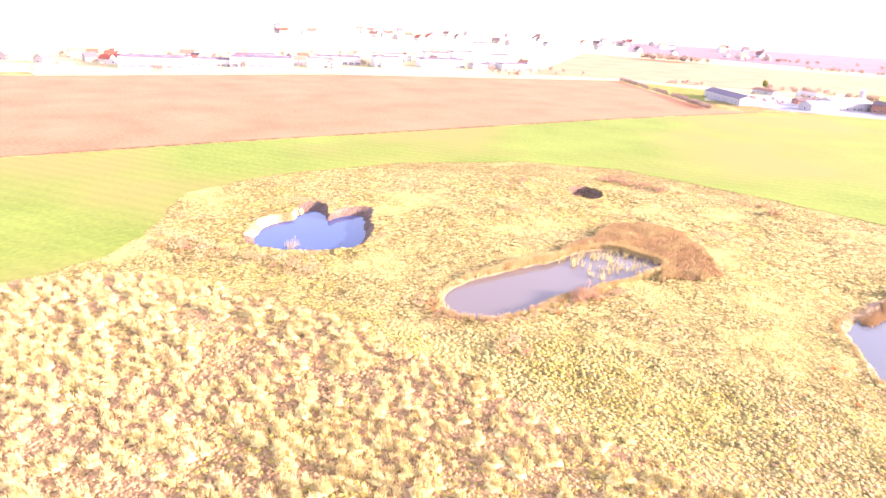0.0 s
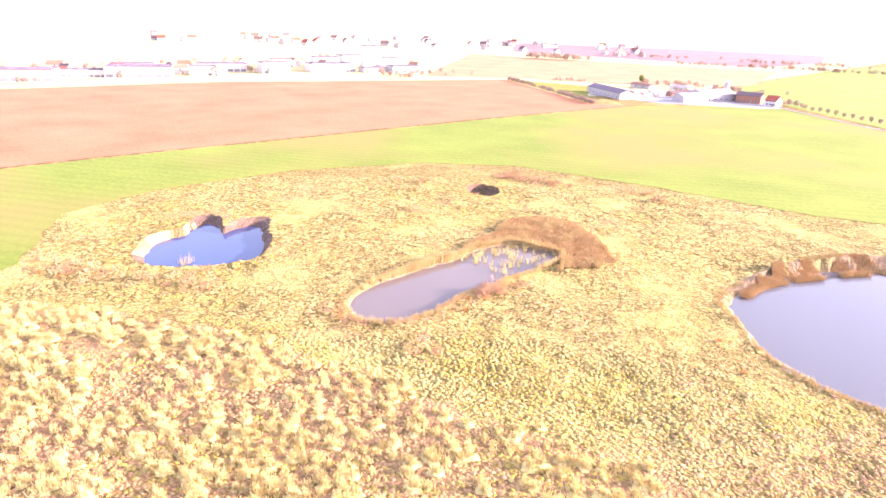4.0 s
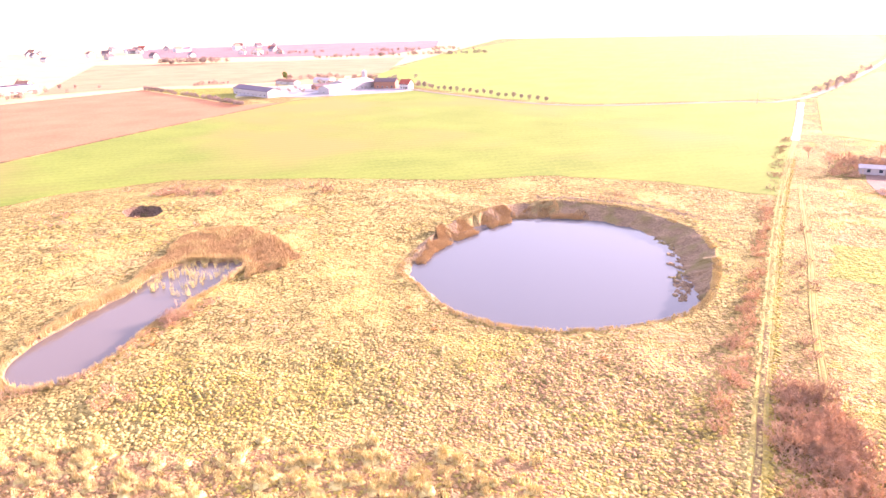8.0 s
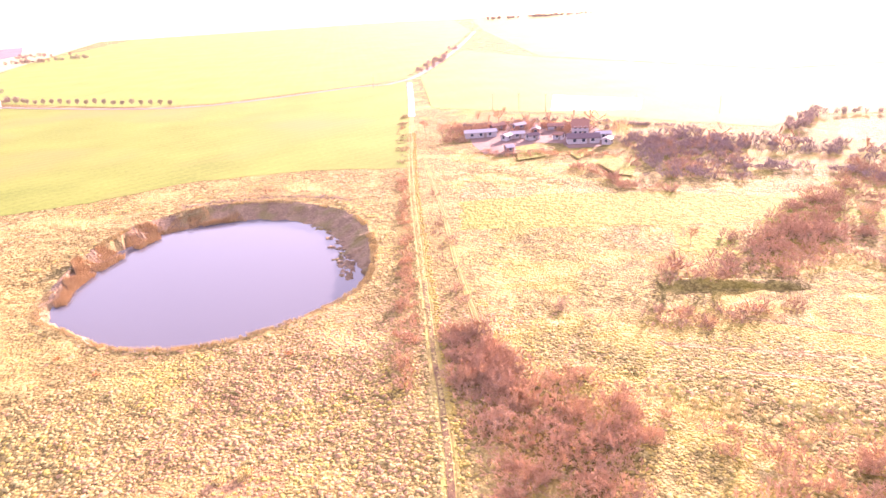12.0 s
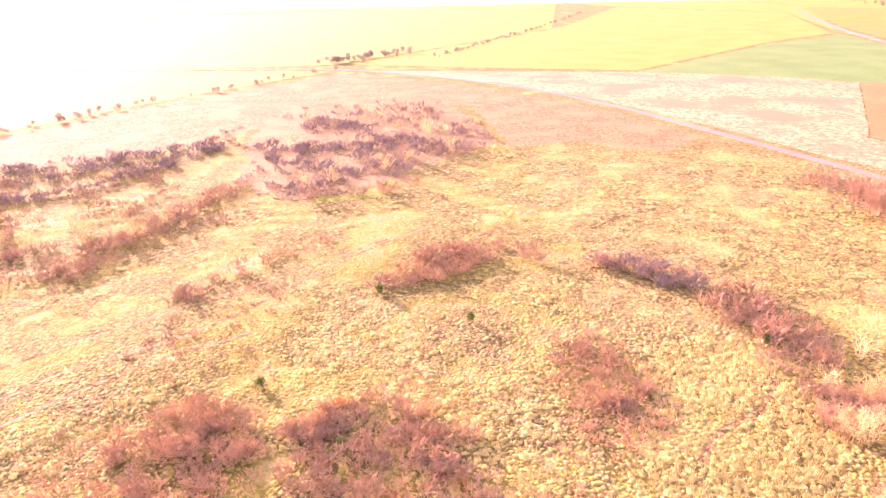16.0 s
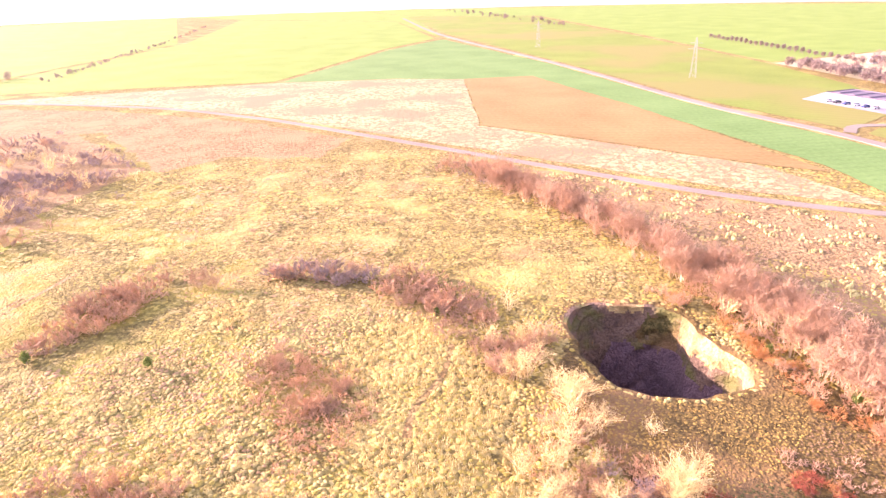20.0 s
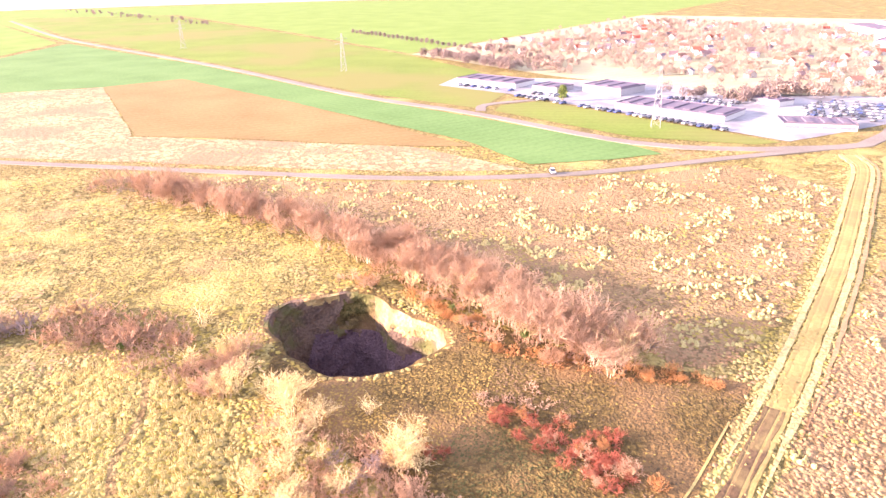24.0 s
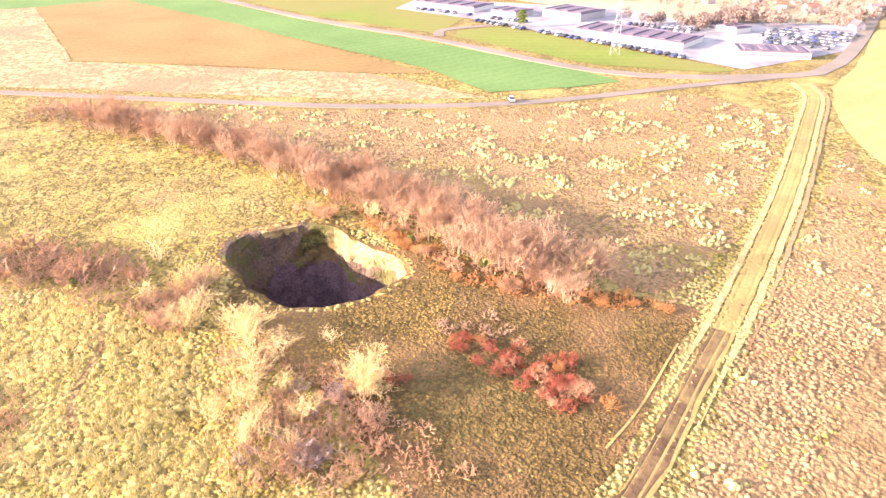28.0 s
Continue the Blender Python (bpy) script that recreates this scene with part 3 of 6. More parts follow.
def ribbon(name, line, width, z, material, label, category="road", wobble=0.0, rut=0.0, aside=0.0, taper=0):
    """A strip along a line, with ruts where wheels run; aside: metres to the left of the line."""
    across = (-1.0, -0.94, -0.72, -0.52, -0.3, 0.0, 0.3, 0.52, 0.72, 0.94, 1.0)
    n = len(across)
    vs, fs = [], []
    for i, (x, y) in enumerate(line):
        (x0, y0), (x1, y1) = line[max(0, i - 1)], line[min(len(line) - 1, i + 1)]
        out = Vector((y0 - y1, x1 - x0)).normalized()
        for k, q in enumerate(across):
            w = q * (1 + wobble * noise.noise((x * 0.22, y * 0.22, 3.1 * (q > 0))) * (abs(q) > 0.9)) * width / 2 * (min(1.0, (i + 0.5) / taper) if taper else 1.0) + aside
            sink = 0.3 if abs(q) == 1.0 else rut * (abs(q) == 0.52) + 0.04 * rut * noise.noise((x, y, k))
            vs.append((x + out.x * w, y + out.y * w, z - sink))
    for i in range(len(line) - 1):
        for k in range(n - 1):
            a = i * n + k
            fs.append((a, a + n, a + n + 1, a + 1))
    return tagged(new(name, mesh_of(name, vs, fs, material)), label, category, kind="structure")


ribbon("road", ROAD_N, 5.0, 0.16, ASPHALT, "narrow grey asphalt country road across green fields")
ribbon("road", ROAD_S, 4.2, 0.17, ASPHALT, "pale grey asphalt road curving past the meadow")
ribbon("road", ROAD_E, 6.0, 0.19, ASPHALT, "pale asphalt main road beside the car yards")
# this strip's dark colour holds the shade of the thicket beside the path
ribbon("path", PATH_N[:16], 0.9, 0.1, DARK_BROWN, "worn brown rut of the dirt path with thicket shade in its colour", "path", 0.6)
ribbon("path", PATH_N, 2.6, 0.08, PATH_DIRT, "trodden dirt path with yellow grass verges", "path", 0.3, 0.06)
ribbon("path", smooth_line([(94, 345), (101, 370), (118, 432), (134, 492)], 8), 4.0, 0.12, CONCRETE, "pale gravel at the far end of the path", "path", 0.3)
ribbon("road", smooth_line([(161, -268), (167, -284), (150, -311)], 4), 5.0, 0.15, ASPHALT, "short pale drive from the main road to the yards")
ribbon("path", smooth_line([(13, -61), (11.5, -70), (10.5, -87)], 2), 0.35, 0.05, STRAW, "faint pale footpath in the trampled grass", "path", 0.5)
ribbon("path", PATH_2, 1.6, 0.06, PATH_DIRT, "faint wheel track beside the path", "path", 0.35, 0.06)
for line in OLD_TRACKS:
    ribbon("path", line, 1.3, -0.02, CLUMP_GROUND, "faint old wheel track trodden in the meadow", "path", 0.6)
ribbon("track", TRACK_S, 3.6, 0.12, DIRT, "grassy golden farm track between pale verges", "track", 0.15, 0.04)
# darker brown strip over the near part of the track
ribbon("track_mud", TRACK_S[:38], 2.9, 0.145, DARK_BROWN, "dark brown strip along the worn farm track", "track", 0.5, 0.06, 0.3)
ribbon("verge", TRACK_S[26:], 1.2, 0.10, VERGE, "pale dry grass verge beside the track", "verge", 0.35, 0, 2.7, 14)
ribbon("verge", TRACK_S[24:], 1.3, 0.10, VERGE, "pale dry grass verge beside the track", "verge", 0.35, 0, -2.6, 14)
ribbon("verge", TRACK_S[34:], 0.8, 0.09, HEATH, "strip of brown herbs beside the track", "verge", 0.8, 0, -4.2, 14)
ribbon("field_margin", smooth_line([(-302, -80), (-289, 105), (-278, 192), (-260, 342), (-236, 482)], 5), 2.0, 0.09, DARK_BROWN, "rough reddish grass margin between two fields", "verge", 0.5)


# ---- sinkholes ----
def crater_mesh(c, profile, material, segments=168, rough=0.6, seed=3, steps=None, gentle=None):
    """Rings from the lip outside the rim down to the floor. profile: (metres inside the rim or share of the radius, depth, ruggedness)."""
    vs, fs = [], []
    ang = np.arange(segments) * 2 * np.pi / segments
    rim = c.rim(ang)
    wide = gentle(ang) if gentle else 1.0
    for k, (inset, z, rug) in enumerate(profile):
        r = rim - inset * (wide if inset > 0 else 1.0) if abs(inset) >= 1.001 or inset <= 0 else rim * (1 - inset)
        r = np.maximum(r, 0.4 * (len(profile) - k))
        x, y = c.cx + r * np.cos(ang), c.cy + r * np.sin(ang)
        jag = (value_noise(x + 500, y + 1.6 * z + 500, 2.2, seed) - 0.5) + 0.6 * (value_noise(x + 500, y + 500, 6.0, seed + 1) - 0.5)
        r = r + rug * rough * 2 * jag
        x, y = c.cx + r * np.cos(ang), c.cy + r * np.sin(ang)
        zz = z + 0.5 * rug * rough * (value_noise(x + 300, y + 300, 1.7, seed + 2) - 0.5) if k > 1 else relief(x, y) + z
        zz = np.minimum(zz, relief(x, y) + 0.02)
        vs += list(zip(x, y, np.broadcast_to(zz, x.shape)))
    n = segments
    for k in range(len(profile) - 1):
        for i in range(n):
            j = (i + 1) % n
            fs.append((k * n + i, k * n + j, (k + 1) * n + j, (k + 1) * n + i))
    fs.append([(len(profile) - 1) * n + i for i in range(n)])
    me = mesh_of("sinkhole", vs, fs, MEADOW)
    mats = [MEADOW, *material] if isinstance(material, tuple) else [MEADOW, material]
    for q in mats[1:]:
        me.materials.append(q)
    starts = steps or (2,)
    me.polygons.foreach_set("material_index", np.array([sum(min(i // segments, len(profile) - 1) >= k for k in starts) for i in range(len(fs))], np.int32))
    return me


def water_mesh(c, inset, z, segments=120):
    ang = np.arange(segments) * 2 * np.pi / segments
    r = c.rim(ang) - inset
    vs = [(c.cx, c.cy, z)] + [(c.cx + q * math.cos(a), c.cy + q * math.sin(a), z) for q, a in zip(r, ang)]
    return mesh_of("water", vs, [(0, i + 1, (i + 1) % segments + 1) for i in range(segments)], WATER)


def far_slope(a):
    """The far and the path side of the large pond slope gently; the west side is low."""
    return 0.75 + 1.2 * np.clip(np.cos(a - radians(52)) * 1.9 - 0.35, 0, 1)


LIP = [(-3.0, -0.14, 0), (-1.2, -0.02, 0)]
tagged(new("sinkhole_bank", crater_mesh(POND_BIG, LIP + [(0.0, -0.1, 0.5), (1.2, -1.4, 1.2), (3.0, -3.0, 1.4), (5.5, -4.4, 1.0), (9.0, -6.5, 0.5), (0.6, -9, 0)], EARTH, 240, 0.9, steps=(2,), gentle=far_slope)), "steep brown earth bank round the large pond", "bank", kind="structure")
tagged(new("water", water_mesh(POND_BIG, 2.0, -3.9)), "still grey lavender water of the large round pond", "water", kind="structure")
def lobes(a):
    """Two slumped bays with a steep spur between them on the far side of the blue pond."""
    off = np.abs(np.degrees(np.mod(a, 2 * np.pi)) - 132)
    return np.where(off < 40, 0.6 + 1.1 * np.clip(off / 7 - 0.6, 0, 1) * np.clip((40 - off) / 8, 0, 1), 0.8)


blue_bank = crater_mesh(POND_BLUE, LIP + [(0.0, -0.1, 0.4), (1.4, -1.3, 0.9), (3.4, -2.6, 1.0), (5.6, -3.6, 0.8), (8.0, -5.0, 0.4), (0.7, -6.5, 0)], (SHADED_EARTH, CREAM), gentle=lobes)
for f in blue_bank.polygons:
    # bare sand on the south-west slope, its pale colour also standing for the sun's glare
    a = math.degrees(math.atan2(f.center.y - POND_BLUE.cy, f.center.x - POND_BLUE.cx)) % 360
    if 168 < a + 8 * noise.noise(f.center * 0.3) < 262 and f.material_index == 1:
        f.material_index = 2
tagged(new("sinkhole_bank", blue_bank), "shaded brown earth bank with a pale sunlit sandy slope round the blue pond", "bank", kind="structure")
blue = new("water", water_mesh(POND_BLUE, 1.5, -2.4))
blue.data.materials[0] = BLUE_WATER
tagged(blue, "deep blue water in a small sinkhole pond", "water", kind="structure")
tagged(new("sinkhole_bank", crater_mesh(POND_LONG, LIP + [(0.0, -0.1, 0.3), (1.1, -0.6, 0.4), (2.2, -1.2, 0.4), (4.0, -2.0, 0.4), (0.6, -3, 0)], EARTH)), "low muddy bank round the long shallow pond", "bank", kind="structure")
long_water = new("water", water_mesh(POND_LONG, 1.1, -1.0))
long_water.data.materials[0] = MURKY
tagged(long_water, "murky grey water of the long shallow pond", "water", kind="structure")
tagged(new("sinkhole_bank", crater_mesh(HOLE, LIP + [(0.0, -0.2, 0.4), (1.1, -2.4, 0.8), (2.4, -4.2, 0.8), (0.6, -5, 0.4)], PIT_EARTH, 80)), "small dark sinkhole with steep earth sides", "sinkhole", kind="structure")
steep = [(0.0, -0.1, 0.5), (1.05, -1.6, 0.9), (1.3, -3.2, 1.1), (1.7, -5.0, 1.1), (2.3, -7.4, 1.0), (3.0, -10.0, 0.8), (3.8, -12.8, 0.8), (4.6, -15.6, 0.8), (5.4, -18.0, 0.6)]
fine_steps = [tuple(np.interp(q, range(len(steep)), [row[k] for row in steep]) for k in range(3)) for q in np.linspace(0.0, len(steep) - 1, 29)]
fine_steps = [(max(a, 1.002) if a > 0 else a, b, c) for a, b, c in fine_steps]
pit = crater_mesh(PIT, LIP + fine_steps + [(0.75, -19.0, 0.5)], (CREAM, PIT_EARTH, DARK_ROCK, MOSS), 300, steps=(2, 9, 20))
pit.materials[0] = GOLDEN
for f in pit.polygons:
    # sunlight is put into the cream of the sandy south wall, shade into the darker slumped earth of the rest; rubble
    # below and one grassy slip
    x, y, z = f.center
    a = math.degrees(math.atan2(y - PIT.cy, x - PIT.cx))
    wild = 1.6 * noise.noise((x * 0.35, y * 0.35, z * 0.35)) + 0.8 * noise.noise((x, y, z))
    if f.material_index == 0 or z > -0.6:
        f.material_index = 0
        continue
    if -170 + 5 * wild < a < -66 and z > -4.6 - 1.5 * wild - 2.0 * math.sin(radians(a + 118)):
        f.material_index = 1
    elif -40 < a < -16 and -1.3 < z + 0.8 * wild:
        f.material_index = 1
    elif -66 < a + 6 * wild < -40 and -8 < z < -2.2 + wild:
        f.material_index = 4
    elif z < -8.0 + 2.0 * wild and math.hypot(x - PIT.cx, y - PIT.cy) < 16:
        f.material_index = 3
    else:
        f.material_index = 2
tagged(new("sinkhole_pit", pit), "deep collapsed pit with a sunlit sandy wall and shaded earth sides", "sinkhole", kind="structure")


def mound(name, line, width, height, material, label):
    """A long low bank with a rounded, uneven top."""
    across = [q / 6 for q in range(-6, 7)]
    n, vs, fs = len(across), [], []
    for i, (x, y) in enumerate(line):
        (x0, y0), (x1, y1) = line[max(0, i - 1)], line[min(len(line) - 1, i + 1)]
        out = Vector((y0 - y1, x1 - x0)).normalized()
        end = min(1.0, i / 4, (len(line) - 1 - i) / 4)
        for q in across:
            w = q * width / 2 * (1 + 0.3 * noise.noise((x * 0.2, y * 0.2, 2.0)))
            vs.append((x + out.x * w, y + out.y * w, -0.9 + (0.9 + height * end) * (1 - q * q) * (1 + 0.35 * noise.noise((x * 0.3, y * 0.3, q)))))
    for i in range(len(line) - 1):
        for k in range(n - 1):
            a = i * n + k
            fs.append((a, a + n, a + n + 1, a + 1))
    return tagged(new(name, mesh_of(name, vs, fs, material)), label, "bank", kind="structure")


mound("earth_bank", smooth_line([(82, 109), (92, 105.5), (100, 101), (109, 96)], 1.5), 6.0, 0.7, MEADOW_EAST, "old earth bank overgrown with yellow green grass")


# ---- where the rough meadow grows ----
BEYOND = [poly for name, (_, _, _, poly) in FIELDS.items() if name not in ("grass_strip", "fallow_field", "heath_south", "heath_west", "heath_near", "heath_east", "golden_meadow", "green_bank", "copse_floor", "grass_patch")]


def rough_ground(x, y, clear=1.0):
    """True where tussocks can stand: off roads, fields, ponds and pits."""
    ok = np.ones(np.shape(x), bool)
    for c in CRATERS:
        ok &= c.past_rim(x, y) > 0.3 * clear
    for poly in BEYOND:
        ok &= ~inside(poly, x, y)
    ok &= off_line(PATH_N, x, y) > 1.9 * clear
    ok &= off_line(TRACK_S, x, y) > 2.4 * clear
    ok &= off_line(ROAD_S, x, y) > 4.0
    ok &= off_line(PATH_2, x, y) > 1.2 * clear
    for line in OLD_TRACKS:
        ok &= off_line(line, x, y) > 0.7
    return ok


def tussocks(name, x, y, size, height, material, label, seed, sides=5, floor=None, rings=2):
    """Many low, ragged cushions of dead grass in one mesh, each leaning its own way."""
    rng = np.random.RandomState(seed)
    n = len(x)
    a = rng.rand(n, 1) * 6.28 + (np.arange(sides) + 0.6 * rng.rand(n, sides)) * (2 * np.pi / sides)
    r1 = size[:, None] * (0.65 + 0.8 * rng.rand(n, sides))
    r2 = size[:, None] * (0.3 + 0.55 * rng.rand(n, sides))
    base = relief(x, y) - 0.06 if floor is None else floor
    h = height[:, None] * (0.4 + 0.8 * rng.rand(n, sides))
    ring1 = np.stack([x[:, None] + r1 * np.cos(a), y[:, None] + r1 * np.sin(a), np.broadcast_to(base[:, None], a.shape)], -1)
    a2 = a + 0.7 * (rng.rand(n, sides) - 0.2)
    ring2 = np.stack([x[:, None] + r2 * np.cos(a2), y[:, None] + r2 * np.sin(a2), base[:, None] + h], -1)
    lean = (rng.rand(n, 2) - 0.5) * size[:, None] * 0.8
    top = np.stack([x + lean[:, 0], y + lean[:, 1], base + height * (0.6 + 0.6 * rng.rand(n))], -1)[:, None]
    verts = np.concatenate([ring1, ring2, top] if rings == 2 else [ring1, top], 1).reshape(-1, 3)
    f = []
    for i in range(sides):
        j = (i + 1) % sides
        f += [(i, j, sides + i), (j, sides + j, sides + i), (sides + i, sides + j, 2 * sides)] if rings == 2 else [(i, j, sides)]
    tris = (np.array(f)[None] + (rings * sides + 1) * np.arange(n)[:, None, None]).reshape(-1, 3)
    return tagged(new(name, sheet_mesh(name, verts, tris, material, True)), label, "grass", kind="stuff")


def lattice(x0, y0, x1, y1, step, seed):
    """An uneven lattice of spots, about one a step."""
    g = np.random.RandomState(seed)
    x, y = np.meshgrid(np.arange(x0, x1, step), np.arange(y0, y1, step))
    x = x + step * 0.5 * (np.arange(x.shape[0]) % 2)[:, None]
    return (x + step * 0.42 * g.normal(size=x.shape)).ravel(), (y + step * 0.42 * g.normal(size=y.shape)).ravel()


def blades(name, x, y, z, height, material, label, seed, per=6, spread=0.35, width=0.07, lean=0.35, category="reeds"):
    """Tufts of upright pointed blades, three-sided, in one mesh."""
    rng = np.random.RandomState(seed)
    x, y, z, height = (np.repeat(v, per) for v in (x, y, z, height))
    n = len(x)
    x, y = x + (rng.rand(n) - 0.5) * 2 * spread, y + (rng.rand(n) - 0.5) * 2 * spread
    h = height * (0.6 + 0.6 * rng.rand(n))
    a = rng.rand(n, 1) * 6.28 + np.arange(3) * 2.09
    low = np.stack([x[:, None] + width * np.cos(a), y[:, None] + width * np.sin(a), np.broadcast_to(z[:, None] - 0.1, a.shape)], -1)
    tip = np.stack([x + (rng.rand(n) - 0.5) * 2 * lean * h, y + (rng.rand(n) - 0.5) * 2 * lean * h, z + h], -1)[:, None]
    verts = np.concatenate([low, tip], 1).reshape(-1, 3)
    tris = (np.array([(0, 1, 3), (1, 2, 3), (2, 0, 3)])[None] + 4 * np.arange(n)[:, None, None]).reshape(-1, 3)
    return tagged(new(name, sheet_mesh(name, verts, tris, material)), label, category, kind="stuff")


HEATHS = [FIELDS[k][3] for k in ("heath_south", "heath_west", "heath_near", "heath_east")]
GRASSES = (("straw_tussocks", STRAW, "clumps of pale straw coloured dead grass"), ("green_tussocks", GRASSY, "clumps of yellow green meadow grass"), ("brown_tussocks", HEATH, "clumps of reddish brown withered herbs"))
for zone, (low, high, step) in enumerate(((44, 120, 0.78), (120, 175, 1.0), (175, 258, 1.4))):
    tx, ty = lattice(-high, -high, high, high, step, 11 + zone)
    rng = np.random.RandomState(14 + zone)
    d, th = np.hypot(tx, ty), np.degrees(np.arctan2(tx, ty))
    ok = (d > low) & (d < high) & ((th > -100) | (th < -172)) & (rng.rand(len(tx)) < 0.94)
    tx, ty, d = tx[ok], ty[ok], d[ok]
    ok = rough_ground(tx, ty, 0.2) & ~((inside(GRASS_STRIP, tx, ty) | inside(GRASS_PATCH, tx, ty)) & (rng.rand(len(tx)) < 0.9))
    tx, ty, d = tx[ok], ty[ok], d[ok]
    rng = np.random.RandomState(17 + zone)
    heath = np.zeros(len(tx), bool)
    for poly in HEATHS:
        heath |= inside(poly, tx + 3 * (value_noise(tx, ty, 6, 8) - 0.5), ty + 3 * (value_noise(tx, ty, 6, 9) - 0.5))
    mown = inside(GRASS_STRIP, tx, ty) | inside(GRASS_PATCH, tx, ty)
    gold = inside(FIELDS["golden_meadow"][3], tx, ty)
    tone = value_noise(tx + 900, ty + 900, 26, 5) * 0.4 + value_noise(tx + 900, ty + 900, 8, 6) * 0.3 + 0.3 * rng.rand(len(tx))
    east = np.clip((tx - 20) / 60, 0, 1)
    rusty = np.exp(-((tx - 6) / 48) ** 2 - ((ty - 98) / 52) ** 2)
    size = step * (0.44 + 0.3 * rng.rand(len(tx)) ** 2)
    tall = (0.15 + 0.17 * rng.rand(len(tx))) * np.where(mown, 0.6, 1.0) * (0.75 + 0.5 * value_noise(tx + 300, ty + 300, 20, 7)) * np.where((tx > 22) & (ty > -90), 0.72, 1.0) * np.where(gold, 0.7, 1.0) * (1.0, 0.82, 0.8)[zone] * np.where((ty > 0) & (tx > -60), 0.75, 1.0)
    which = np.where(tone > 0.62 - 0.12 * east, 1, np.where(tone < 0.25 + 0.07 * east + 0.34 * rusty, 2, 0))
    which = np.where(heath & (tone < 0.60), 2, which)
    which = np.where(mown, 1, which)
    for k, (nm, mat, lab) in enumerate(GRASSES):
        s = (which == k) & ~gold
        tussocks(nm, tx[s], ty[s], size[s], tall[s], mat, lab, 20 + k + 5 * zone, rings=2 if zone == 0 else 1)

# short grass round the pit: golden at its lip, dull towards the track, green where it is wet
tx, ty = lattice(9, -102, 96, -36, 0.5, 24)
near = inside(FIELDS["golden_meadow"][3], tx, ty) & rough_ground(tx, ty, 0.2)
tx, ty = tx[near], ty[near]
rng = np.random.RandomState(25)
size, tall = 0.5 * (0.4 + 0.35 * rng.rand(len(tx)) ** 2), (0.07 + 0.09 * rng.rand(len(tx))) * (0.7 + 0.6 * value_noise(tx + 300, ty + 300, 5, 7))
sway_x, sway_y = 6 * (value_noise(tx, ty, 5, 8) - 0.5), 6 * (value_noise(tx, ty, 5, 9) - 0.5)
wet = inside([(42, -58), (38, -67), (28, -68), (21, -61), (22, -56), (34, -50)], tx + sway_x, ty + sway_y)
rich = inside([(84, -60), (72, -62), (62, -66), (56, -76), (54, -88), (46, -82), (42, -69), (42, -56), (51, -52), (64, -52), (78, -50)], tx + sway_x, ty + sway_y) | (rng.rand(len(tx)) < 0.1)
for k, (pick, mat, lab) in enumerate(((wet, GREEN_TUFT, "short dull green grass on the wet patch"), (rich & ~wet, GOLD_TUFT, "short golden grass at the lip of the pit"), (~rich & ~wet, DULL_TUFT, "short dull brown grass beside the track"))):
    tussocks("short_grass", tx[pick], ty[pick], size[pick], tall[pick], mat, lab, 29 + k)


def tuft_spots(poly, n, seed):
    g = np.random.RandomState(seed)
    lo, hi = np.min(poly, 0), np.max(poly, 0)
    x, y = lo[0] + (hi[0] - lo[0]) * g.rand(n), lo[1] + (hi[1] - lo[1]) * g.rand(n)
    keep = inside(poly, x, y) & rough_ground(x, y) & (value_noise(x + 200, y + 200, 9, seed) > 0.42)
    return x[keep], y[keep]


for k, (poly, n, big, few) in enumerate(((HEATHS[0], 1050, 0.9, 9), (HEATHS[1], 330, 0.9, 8))):
    # each pale patch is a cluster of cushions
    x, y = tuft_spots(poly, n, 50 + k)
    g = np.random.RandomState(90 + k)
    wide = np.repeat(0.4 + 0.75 * g.rand(len(x)), few)
    x, y = np.repeat(x, few), np.repeat(y, few)
    x, y = x + wide * g.normal(size=len(x)) * 1.2, y + wide * g.normal(size=len(x)) * 1.2
    sz = big * (0.4 + 0.6 * g.rand(len(x)))
    tussocks("pale_clumps", x, y, sz * 0.62, 0.3 + 0.4 * sz, PALE_CLUMP, "large fluffy clumps of pale dead grass", 70 + k, 7)


def fluffy(poly, step, seed, share, low, high, flat, stalks, material, label):
    """Matted domes of pale dead grass with loose stalks standing out of them."""
    lo, hi = np.min(poly, 0), np.max(poly, 0)
    x, y = lattice(lo[0], lo[1], hi[0], hi[1], step, seed)
    g = np.random.RandomState(seed)
    dense = value_noise(x + 200, y + 200, 9, seed)
    fine = value_noise(x + 200, y + 200, 3.5, seed)
    keep = inside(poly, x + 8 * (dense - 0.5), y + 8 * (fine - 0.5)) & rough_ground(x, y) & (g.rand(len(x)) < share * (0.1 + 0.9 * dense + 0.7 * fine))
    x, y = x[keep], y[keep]
    sz = low + (high - low) * g.rand(len(x)) ** 1.6
    tussocks("pale_clumps", x, y, sz * 0.6, sz * flat, material, label, seed + 1, 8)
    for k, reach in enumerate((0.3, 0.6)):
        # stalks stand upright in the middle and lie over at the edge
        blades("pale_stalks", x, y, relief(x, y) + 0.1, sz * (0.85 - 0.3 * k), PALE_STALK, label, seed + 2 + k, per=stalks, spread=reach * low * 1.5, width=0.06, lean=0.35 + 0.5 * k, category="grass")


fluffy(HEATHS[2], 1.5, 52, 0.48, 0.9, 2.4, 0.22, 34, PALE_CLUMP, "large fluffy clumps of pale dead grass")

for k, (poly, n) in enumerate(((HEATHS[0], 3500), (HEATHS[1], 6000), (HEATHS[2], 2400))):
    x, y = tuft_spots(poly, n, 60 + k)
    g = np.random.RandomState(80 + k)
    sz = 0.3 + 0.4 * g.rand(len(x))
    tussocks("brown_tussocks", x, y, sz, sz * 0.35, HEATH, "clumps of reddish brown withered herbs", 85 + k)
